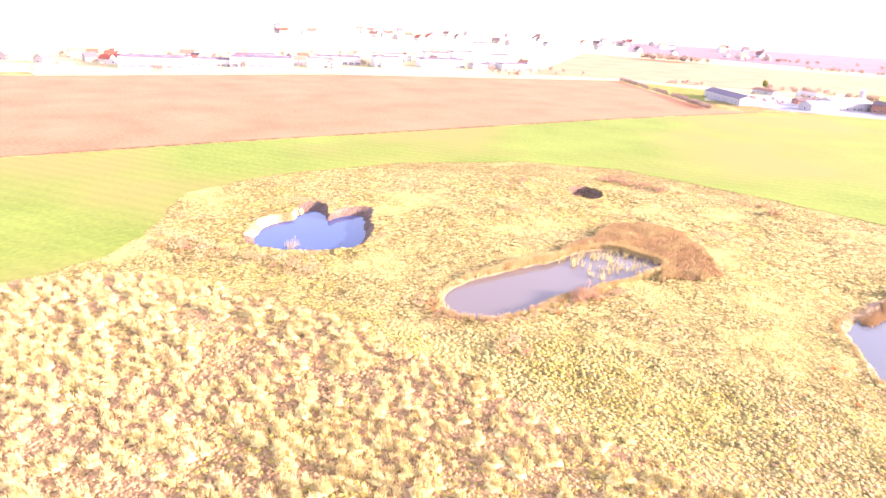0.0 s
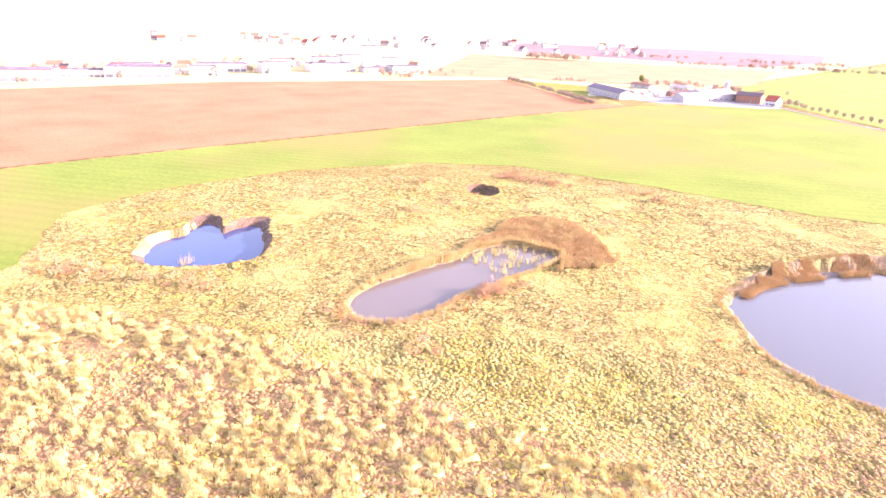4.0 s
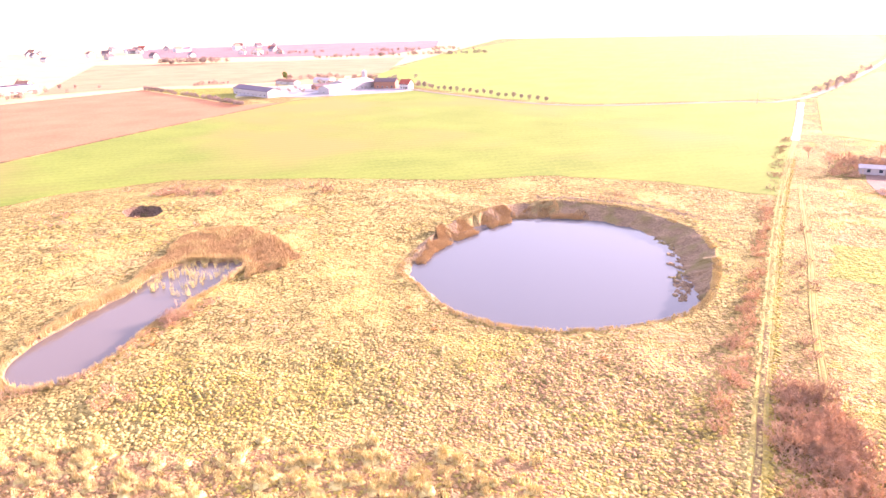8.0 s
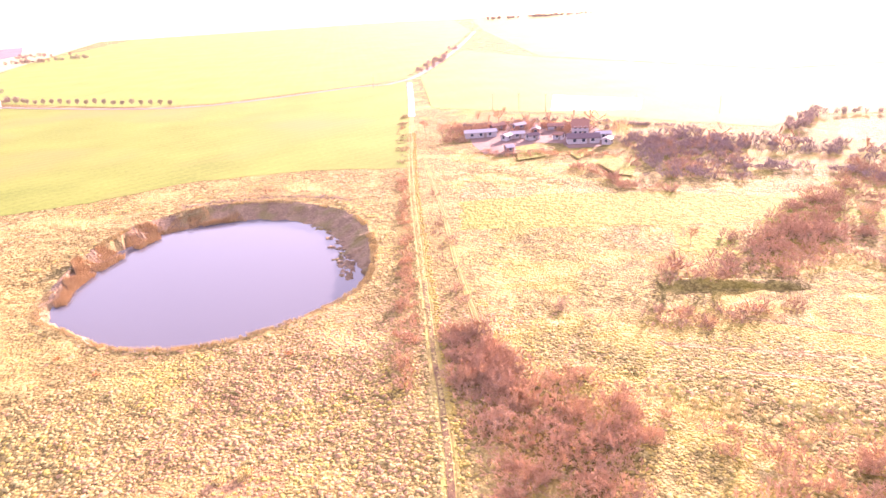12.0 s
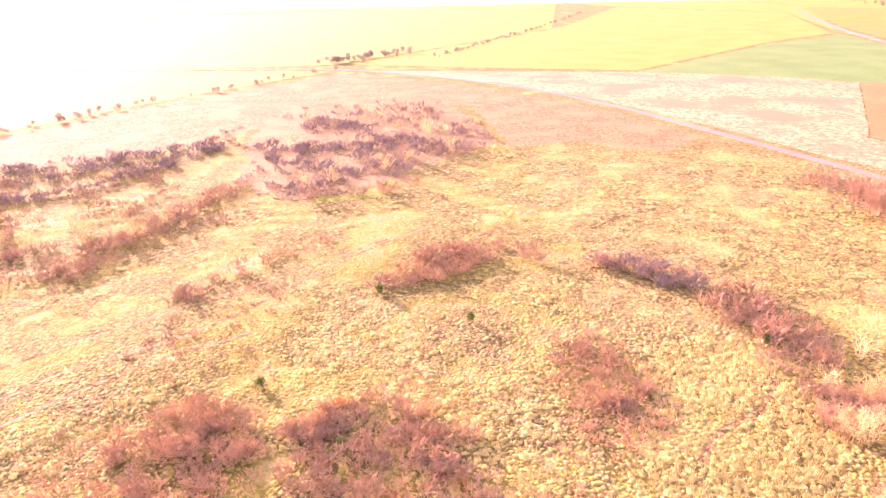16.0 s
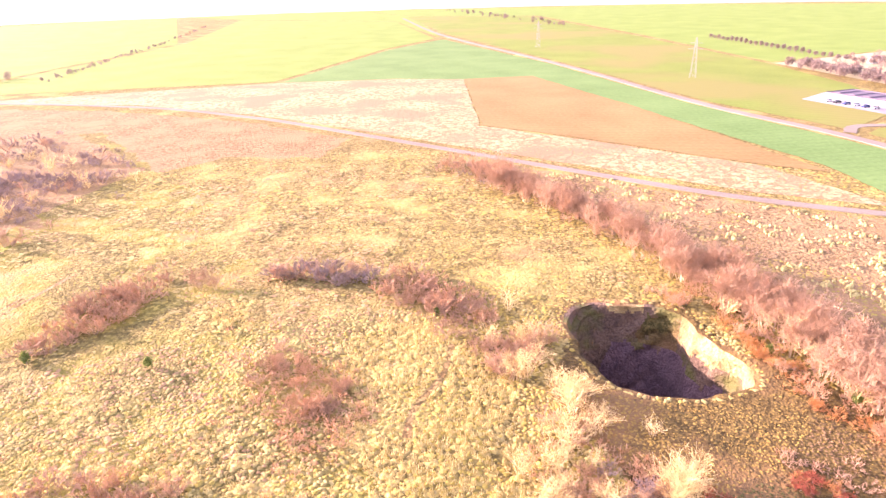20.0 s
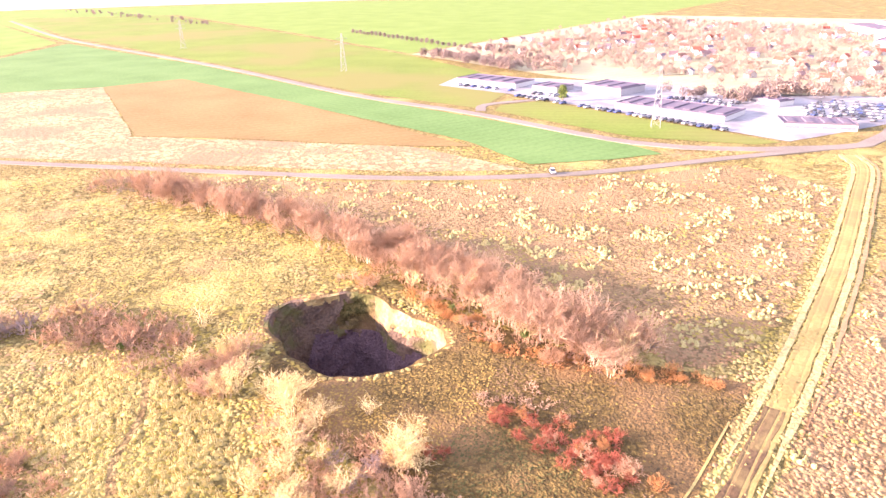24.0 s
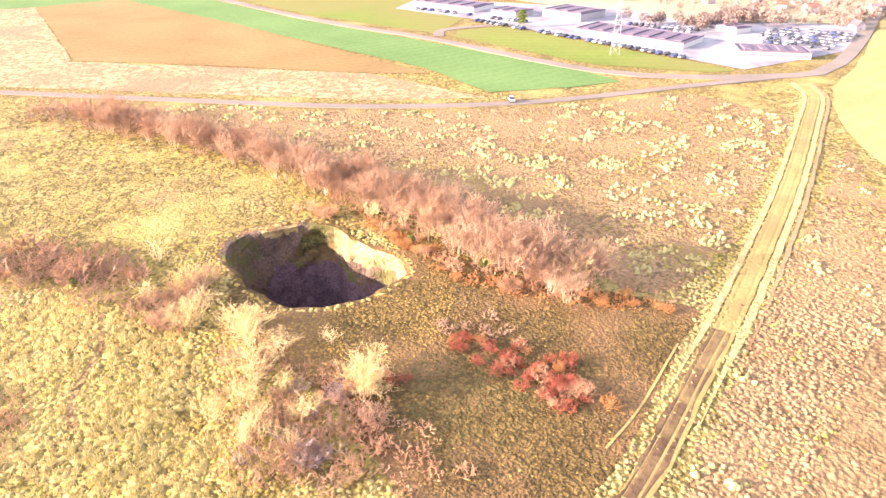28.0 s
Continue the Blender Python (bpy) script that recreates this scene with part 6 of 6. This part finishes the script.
for x, y in ((-628, 180), (-640, 236), (-618, 275), (-606, 330), (-640, 370), (-600, 405), (-660, 455), (-650, 510), (-590, 470), (-560, 505), (-545, 540), (-600, 560), (-700, 600), (-690, 300)):
    settle(works, x, y, R.uniform(55, 75), R.uniform(0.8, 1.2), "works behind the ploughed field")
put(hall("tower_block", 20, 18, 26, WHITE_WALL, "tall white works tower with a flat roof", 2), -588, 528, 60)
for i in range(34):
    t = R.random()
    settle(homes, -640 - 120 * R.random() + 90 * t, 60 + 520 * t, R.uniform(0, 180), 1.0, "houses of the near town")
for i in range(60):
    a = radians(R.uniform(-66, -26))
    r = R.uniform(1330, 1800)
    settle(homes, r * math.sin(a), r * math.cos(a), R.uniform(0, 180), 1.3, "houses of the far town")

# the hamlet at the end of the path
put(house("shed", 14, 5, 2.4, 0.8, GREY_WALL, METAL_ROOF, "long grey shed with a bright metal roof", "shed", 3, 1, False), 106, 275, -14)
put(house("house", 9.5, 8.5, 4.6, 3.8, GREY_WALL, BROWN_ROOF, "old grey house with a steep brown roof", windows=3, storeys=2), 146, 257, -28, 0.75)
put(house("outbuilding", 13, 5.5, 2.4, 1.3, GREY_WALL, DARK_ROOF, "low grey outbuilding before the old house", "outbuilding", 3, 1, False), 138, 240.5, -22)
put(house("shed", 6, 4, 2.3, 0.7, GREY_WALL, METAL_ROOF, "small shed with a bright metal roof", "shed", 1, 1, False), 149, 243, -22)
for x, y, w, turn, roof, lab in ((119, 286, 7, 10, BROWN_ROOF, "small brown-roofed garden shed"), (119, 264, 6, -20, METAL_ROOF, "small shed with a pale metal roof"), (113, 262, 4, 30, METAL_ROOF, "tiny grey shed in the dark yard"), (123, 257, 5, 5, DARK_ROOF, "small dark-roofed garden shed"), (141, 270, 7, -30, BROWN_ROOF, "brown-roofed stable behind the yard"), (130, 268, 5, 60, DARK_ROOF, "dark wooden shed among the trees"), (105, 241, 3, 0, METAL_ROOF, "tiny white hutch at the fence"), (145, 233, 3.5, 40, METAL_ROOF, "tiny pale hutch on the lawn"), (128, 282, 6, 15, METAL_ROOF, "small shed with a pale metal roof"), (133, 252, 4, -50, BROWN_ROOF, "small brown hen house")):
    put(house("shed", w, 3.4, 2.1, 0.7, R.choice((GREY_WALL, BRICK_WALL)), roof, lab, "shed", 1, 1, False), x, y, turn)
flat_sheet("yard", [(97, 261), (95, 243), (105, 236), (121, 251), (130, 243), (128, 234), (140, 230), (156, 244), (160, 280), (131, 298), (106, 292)], 0.03, surface("trodden_yard", (0.14, 0.09, 0.075), (0.25, 0.165, 0.13), 0.2, 1.5), "trodden dark yard of the hamlet", "yard")
for name, poly in (("lawn", [(111, 248), (120, 249), (115, 227), (102, 226)]), ("lawn", [(125, 231), (136, 230), (133, 224), (122, 216)]), ("lawn", [(125, 208), (136, 218), (134, 196), (126, 186), (123, 191)])):
    flat_sheet(name, poly, 0.05, FRESH, "bright green garden lawn by the hamlet", "field")
fence = tagged(new("fence"), "weathered wooden garden fence of the hamlet", "fence")
for k in range(19):
    x, y = 98 + 1.3 * k, 238 - 0.9 * abs(k - 6) ** 0.5
    part("post", a_box(x - 0.06, y - 0.06, -0.3, x + 0.06, y + 0.06, 1.2), fence, "", BARK)
    if k < 18:
        bm = bmesh.new()
        y1 = 238 - 0.9 * abs(k + 1 - 6) ** 0.5
        for z in (0.45, 0.95):
            v = [bm.verts.new(q) for q in ((x, y - 0.09, z), (x + 1.3, y1 - 0.09, z), (x + 1.3, y1 - 0.09, z + 0.14), (x, y - 0.09, z + 0.14), (x, y - 0.061, z), (x + 1.3, y1 - 0.061, z), (x + 1.3, y1 - 0.061, z + 0.14), (x, y - 0.061, z + 0.14))]
            for q in ((0, 1, 2, 3), (7, 6, 5, 4), (0, 4, 5, 1), (3, 2, 6, 7)):
                bm.faces.new([v[i] for i in q])
        part("rail", bm, fence, "", BARK)
# a water-like mirror stands in for a large bright sheet lying here
flat_sheet("flooded_patch", [(189, 366), (163, 318), (201, 293), (222, 322)], 0.12, BRIGHT_SHEET, "large bright sheet on the field mirroring the white sky", "water")


# ---- car yards ----
def car(paint):
    e = tagged(new("car"), "parked car on the pale yard", "car", "cars in the yards")
    bm = a_box(-2.1, -0.85, 0.35, 2.1, 0.85, 0.95, bevel=0.14)
    part("body", bm, e, "", paint)
    bm = bmesh.new()
    v = [bm.verts.new(q) for q in ((-1.7, -0.75, 0.93), (1.0, -0.75, 0.93), (1.0, 0.75, 0.93), (-1.7, 0.75, 0.93), (-1.2, -0.6, 1.45), (0.4, -0.6, 1.45), (0.4, 0.6, 1.45), (-1.2, 0.6, 1.45))]
    for f in ((0, 1, 5, 4), (1, 2, 6, 5), (2, 3, 7, 6), (3, 0, 4, 7), (4, 5, 6, 7)):
        bm.faces.new([v[i] for i in f])
    part("cabin", bm, e, "", GLASS)
    part("roof", a_box(-1.15, -0.58, 1.452, 0.35, 0.58, 1.5), e, "", paint)
    for x in (-1.3, 1.3):
        for y in (-0.8, 0.8):
            bm = bmesh.new()
            bmesh.ops.create_cone(bm, cap_ends=True, segments=10, radius1=0.33, radius2=0.33, depth=0.22, matrix=Matrix.Translation((x, y, 0.33)) @ Matrix.Rotation(radians(90), 4, "X"))
            part("wheel", bm, e, "", TYRE)
    return e


flat_sheet("yard", [(223, -324), (166, -316), (130, -304), (56, -281), (30, -273), (21, -288), (-2, -330), (-6, -366), (-1, -398), (53, -378), (60, -352), (100, -384), (120, -386), (185, -374), (230, -352)], 0.13, CONCRETE, "wide pale paved yard of the car dealers", "yard")
put(hall("showroom", 42, 20, 2.4, WHITE_WALL, "white flat-roofed car showroom with glazed front", 5), 198, -346, 174)
put(hall("showroom", 24, 22, 3.6, GREY_WALL, "two-storey white office block in the yards", 3), 127, -350, 165)
put(hall("showroom", 52, 22, 2.3, WHITE_WALL, "long white workshop hall with dark roof panels", 7), 82, -312, 170)
put(hall("showroom", 16, 16, 2.4, GREY_WALL, "low grey service wing with a flat roof", 2), 158, -340, 170)
put(hall("showroom", 27, 13, 2.4, WHITE_WALL, "white showroom beside the road", 4), 25, -305, 200)
put(hall("showroom", 18, 10, 2.4, WHITE_WALL, "white service building with a flat roof", 3), 50, -352, 150)
fleet = [car(p) for p in PAINTS]
first = set()
spots = [(216 - 5.0 * i, -328 + 0.35 * i, 85) for i in range(9)] + [(164 - 3.6 * i, -311 + 1.0 * i, 75) for i in range(9)] + [(124 - 3.3 * i, -300 + 0.95 * i, 75) for i in range(22)]
spots += [(102 - 2.9 * i, -334 - 0.1 * i, 85) for i in range(15)] + [(100 - 2.9 * i, -341 - 0.1 * i, 85) for i in range(14)] + [(160 - 3.0 * i, -322 + 0.2 * i, 80) for i in range(7)]
for j in range(6):
    spots += [(38 - 3.2 * i - 2.0 * j, -330 - 7.5 * j + 0.2 * i, 80) for i in range(11)]
spots = [q for q in spots if R.random() > 0.14]
for x, y, turn in spots:
    k = R.choice(fleet)
    m = pose(x, y, 0.13, 0, 0, turn + R.uniform(-4, 4))
    if k.name in first:
        copy_thing(k, m)
    else:
        first.add(k.name)
        k.matrix_basis = m
for k in fleet:
    if k.name not in first:
        k.matrix_basis = pose(96, -340, 0.13, 0, 0, 75)
copy_thing(fleet[1], pose(87, -190, 0.17, 0, 0, 125))

# houses of the town behind the yards
for i in range(150):
    t, s = R.random(), R.random()
    x = 290 - 300 * t + R.uniform(-30, 30)
    y = -470 + 85 * t - 420 * s
    settle(homes, x, y, R.uniform(0, 180), 0.55, "houses of the town behind the yards")
for i in range(10):
    settle(works, 40 - 60 * R.random(), -560 - 300 * R.random(), R.uniform(60, 120), 1.0, "halls of the far town")


# ---- pylons and posts ----
def rod(bm, a, b, r):
    a, b = Vector(a), Vector(b)
    q = (b - a).to_track_quat("Z", "Y").to_matrix().to_4x4()
    bmesh.ops.create_cone(bm, cap_ends=False, segments=4, radius1=r, radius2=r, depth=(b - a).length, matrix=Matrix.Translation((a + b) / 2) @ q)


def pylon(height):
    e = tagged(new("pylon"), "tall pale lattice power pylon standing in a field", "pylon", "power pylons")
    h, w = height, height * 0.075

    def half(z):
        return w * (1 - z / h) + 0.35 * z / h

    for sx, sy in ((-1, -1), (1, -1), (1, 1), (-1, 1)):
        bm = bmesh.new()
        rod(bm, (sx * half(0), sy * half(0), -0.2), (sx * half(h), sy * half(h), h), 0.09)
        part("leg", bm, e, "", STEEL)
    for k in range(7):
        z0, z1 = h * k / 7, h * (k + 1) / 7
        for (ax, ay), (bx_, by_) in (((-1, -1), (1, -1)), ((1, -1), (1, 1)), ((1, 1), (-1, 1)), ((-1, 1), (-1, -1))):
            for ends in (((ax * half(z0), ay * half(z0), z0), (bx_ * half(z1), by_ * half(z1), z1)), ((bx_ * half(z0), by_ * half(z0), z0), (ax * half(z1), ay * half(z1), z1))):
                bm = bmesh.new()
                rod(bm, *ends, 0.045)
                part("brace", bm, e, "", STEEL)
    for z, reach in ((h * 0.72, 5.0), (h * 0.86, 4.0)):
        bm = bmesh.new()
        for s in (-1, 1):
            rod(bm, (0, 0, z + 0.8), (s * reach, 0, z), 0.07)
            rod(bm, (0, 0, z - 0.2), (s * reach, 0, z), 0.07)
        part("crossarm", bm, e, "", STEEL)
    return e


first_pylon = pylon(25)
put(first_pylon, 314, -343, 30)
copy_thing(first_pylon, pose(80, -273, 0, 0, 0, 20))
copy_thing(first_pylon, pose(560, -395, 0, 0, 0, 30))
pole = tagged(new("pole"), "grey wooden line pole beside the field", "pole", "line poles")
bm = bmesh.new()
bmesh.ops.create_cone(bm, cap_ends=True, segments=8, radius1=0.16, radius2=0.11, depth=9, matrix=Matrix.Translation((0, 0, 4.3)))
part("post", bm, pole, "", BARK)
part("crossarm", a_box(-0.9, -0.07, 8.2, 0.9, 0.07, 8.4), pole, "", BARK)
put(pole, 160, 318, 0)
for x, y in ((138, 338), (150, 330), (196, 290), (224, 262), (104, 480)):
    copy_thing(pole, pose(x, y, 0, 0, 0, 20))

# ---- trees of the far land ----
def ragged_crown(name, seed, radius, height, base, material, leaves=420, size=0.5):
    """A crown of many small leafy flakes with gaps and an uneven outline."""
    g = np.random.RandomState(seed)
    p = g.normal(size=(leaves, 3))
    p /= np.linalg.norm(p, axis=1)[:, None]
    lump = 0.65 + 0.5 * value_noise(3 * p[:, 0] + 50, 3 * p[:, 1] + 50 + 2 * p[:, 2], 1.1, seed)
    p = p * (lump * g.rand(leaves) ** 0.4)[:, None] * (radius, radius, height / 2) + (0, 0, base + height / 2)
    u, v = g.normal(size=(leaves, 3)), g.normal(size=(leaves, 3))
    u *= (size / np.linalg.norm(u, axis=1))[:, None]
    v *= (size / np.linalg.norm(v, axis=1))[:, None]
    verts = np.stack([p - u, p + v * 0.7, p + u, p - v * 0.7], 1).reshape(-1, 3)
    return sheet_mesh(name, verts, np.arange(4 * leaves).reshape(-1, 4), material)


def trunk_mesh(height, r):
    bm = bmesh.new()
    bmesh.ops.create_cone(bm, cap_ends=True, segments=7, radius1=r, radius2=r * 0.5, depth=height + 0.4, matrix=Matrix.Translation((0, 0, height / 2 - 0.2)))
    me = bpy.data.meshes.new("trunk")
    bm.to_mesh(me)
    bm.free()
    me.materials.append(BARK)
    return me


FAR_TWIG = surface("far_twigs", (0.25, 0.175, 0.14), (0.40, 0.295, 0.24), 0.5, 2.0, 0.9, 0, per="island")
FAR_DARK = surface("far_dark_twigs", (0.18, 0.13, 0.12), (0.34, 0.26, 0.23), 0.5, 2.0, 0.9, 0, per="island", thin=0.3)
crowns = {"twig": [ragged_crown("crown", 60 + i, 2.6, 5.0, 1.2, FAR_TWIG, 260, 0.45) for i in range(3)], "dark": [ragged_crown("crown", 70 + i, 2.6, 5.4, 0.9, FAR_DARK, 260, 0.5) for i in range(3)], "green": [ragged_crown("crown", 80 + i, 2.2, 6.0, 0.5, EVERGREEN, 320, 0.5) for i in range(3)]}
far_trunk = trunk_mesh(3.0, 0.22)


def far_tree(kind, x, y, scale, label, group=""):
    e = tagged(new("tree"), label, "tree", group)
    z = float(relief(np.array(float(x)), np.array(float(y)))) - 0.1 if abs(x) < 235 and abs(y) < 210 else 0.0
    e.matrix_basis = pose(x, y, z, 0, 0, R.uniform(0, 360)) @ Matrix.Diagonal((scale, scale, scale * R.uniform(0.8, 1.2), 1))
    part("trunk", far_trunk, e)
    part("crown", R.choice(crowns[kind]), e)


far_tree("green", 138, -309, 1.2, "round dark green tree beside the car yards")
for i in range(36):
    t = i / 35
    far_tree("dark", 520 - 304 * t, -588 + 135 * t, 0.85, "small dark tree in a roadside row", "row of roadside trees")
for i in range(17):
    t = i / 16
    far_tree("twig", -140 + 105 * t, 575 - 85 * t, 0.75, "small round bare roadside tree", "roadside trees by the farm")


def far_woods(name, spots, kinds, label, seed):
    """Many far trees as one mesh."""
    g = np.random.RandomState(seed)
    vs, fs, k = [], [], 0
    for x, y, s in spots:
        me = crowns[kinds[g.randint(len(kinds))]][g.randint(3)]
        v = np.empty(len(me.vertices) * 3, np.float32)
        me.vertices.foreach_get("co", v)
        v = v.reshape(-1, 4, 3)[:: 2].reshape(-1, 3)
        a = g.rand() * 6.28
        c, q = math.cos(a), math.sin(a)
        vs.append(np.stack([x + s * (c * v[:, 0] - q * v[:, 1]), y + s * (q * v[:, 0] + c * v[:, 1]), s * v[:, 2] - 0.5 * s], -1))
        fs.append(np.arange(len(v)).reshape(-1, 4) + k)
        k += len(v)
    return tagged(new(name, sheet_mesh(name, np.concatenate(vs), np.concatenate(fs), crowns[kinds[0]][0].materials[0])), label, "trees", kind="stuff")


def along(line, width, n, low, high, seed):
    g = random.Random(seed)
    out = []
    for _ in range(n):
        i = g.randrange(len(line) - 1)
        t = g.random()
        (x0, y0), (x1, y1) = line[i], line[i + 1]
        out.append((x0 + (x1 - x0) * t + g.uniform(-width, width), y0 + (y1 - y0) * t + g.uniform(-width, width), g.uniform(low, high)))
    return out


def over(x0, y0, x1, y1, n, low, high, seed):
    g = random.Random(seed)
    return [(g.uniform(x0, x1), g.uniform(y0, y1), g.uniform(low, high)) for _ in range(n)]


for x, y, k in ((124, 20, 0.42), (112, 1, 0.4), (90, 35, 0.4), (114, -54, 0.35), (104, -51, 0.3), (46, -92, 0.4), (62, -93, 0.35), (75, 19, 0.3)):
    far_tree("green", x, y, k, "small dark evergreen bush in the rough meadow", "evergreen bushes in the meadow")
far_tree("green", -323, 668, 1.3, "dark fir tree behind the farm")
far_woods("farm_trees", along([(-395, 605), (-370, 620)], 8, 14, 0.6, 1.0, 30) + over(-290, 545, -250, 575, 10, 0.5, 0.8, 31) + along([(-330, 660), (-260, 680), (-200, 640)], 10, 30, 0.7, 1.3, 32), ["twig", "dark"], "bare trees round the farm", 17)
far_woods("garden_trees", along([(66, -366), (42, -378), (4, -392), (-6, -441)], 7, 50, 0.7, 1.2, 33) + along([(319, -447), (211, -435), (178, -402)], 7, 60, 0.7, 1.3, 34), ["twig", "dark"], "bare trees behind the car yards", 18)
far_woods("field_trees", along([(-620, 1180), (-380, 1240), (-250, 1260)], 30, 60, 0.9, 1.6, 35), ["twig"], "row of pale bare trees on the dark field", 19)
far_woods("garden_trees", [(290 - 300 * t + u, -465 + 85 * t - 430 * s, z) for t, u, s, z in ((R.random(), R.uniform(-40, 40), R.random(), R.uniform(0.6, 1.2)) for _ in range(1500))], ["twig", "dark"], "bare garden trees among the town houses", 1)
far_woods("wood_edge", along([(312, -439), (250, -415), (200, -396)], 8, 60, 0.9, 1.5, 2) + along([(100, -352), (60, -352), (44, -400)], 8, 40, 0.9, 1.5, 3), ["dark", "twig"], "belt of bare trees behind the yards", 2)
far_woods("hedge_line", along([(-259, 459), (-330, 510), (-422, 570)], 3, 90, 0.5, 0.8, 4), ["dark"], "dark hedge beside the ploughed field", 3)
far_woods("hedge_line", along([(560, 40), (700, -10), (900, -80), (1300, -200)], 5, 90, 0.35, 0.7, 5) + along([(540, 120), (620, 60)], 14, 40, 0.6, 1.2, 15), ["dark", "twig"], "dark hedge line between far fields", 4)
far_woods("avenue_trees", along([(-440, 1020), (-300, 1090), (-180, 1130)], 8, 60, 1.0, 1.7, 6) + along([(-640, 930), (-560, 960)], 20, 40, 1.4, 2.2, 7), ["twig"], "far row of bare trees below the dark field", 5)
far_woods("town_trees", over(-780, 60, -600, 620, 120, 0.8, 1.4, 8) + over(-560, 480, -480, 580, 30, 0.8, 1.3, 9), ["twig", "dark"], "bare trees among the works and houses", 6)
far_woods("farm_trees", over(-300, 590, -180, 680, 26, 0.7, 1.2, 10) + over(-160, 580, -140, 600, 8, 0.7, 1.1, 11), ["twig", "dark"], "bare trees round the farm", 7)
far_woods("far_copse", along([(600, 1500), (820, 1440)], 25, 60, 1.2, 2.0, 12) + over(140, 500, 270, 760, 0, 1, 1, 13) + along([(150, 530), (262, 752)], 6, 24, 0.6, 1.1, 14), ["dark"], "far dark copse on the ridge", 8)
far_woods("field_hedge", along([(219, 214), (255, 235), (301, 211), (367, 183), (444, 138), (499, 102)], 4, 70, 0.4, 0.9, 16), ["dark", "twig"], "low hedge along the east field", 9)
far_woods("far_hedges", along([(800, -620), (1500, -800)], 20, 60, 0.7, 1.3, 19), ["dark"], "far dark hedges on the plain", 10)
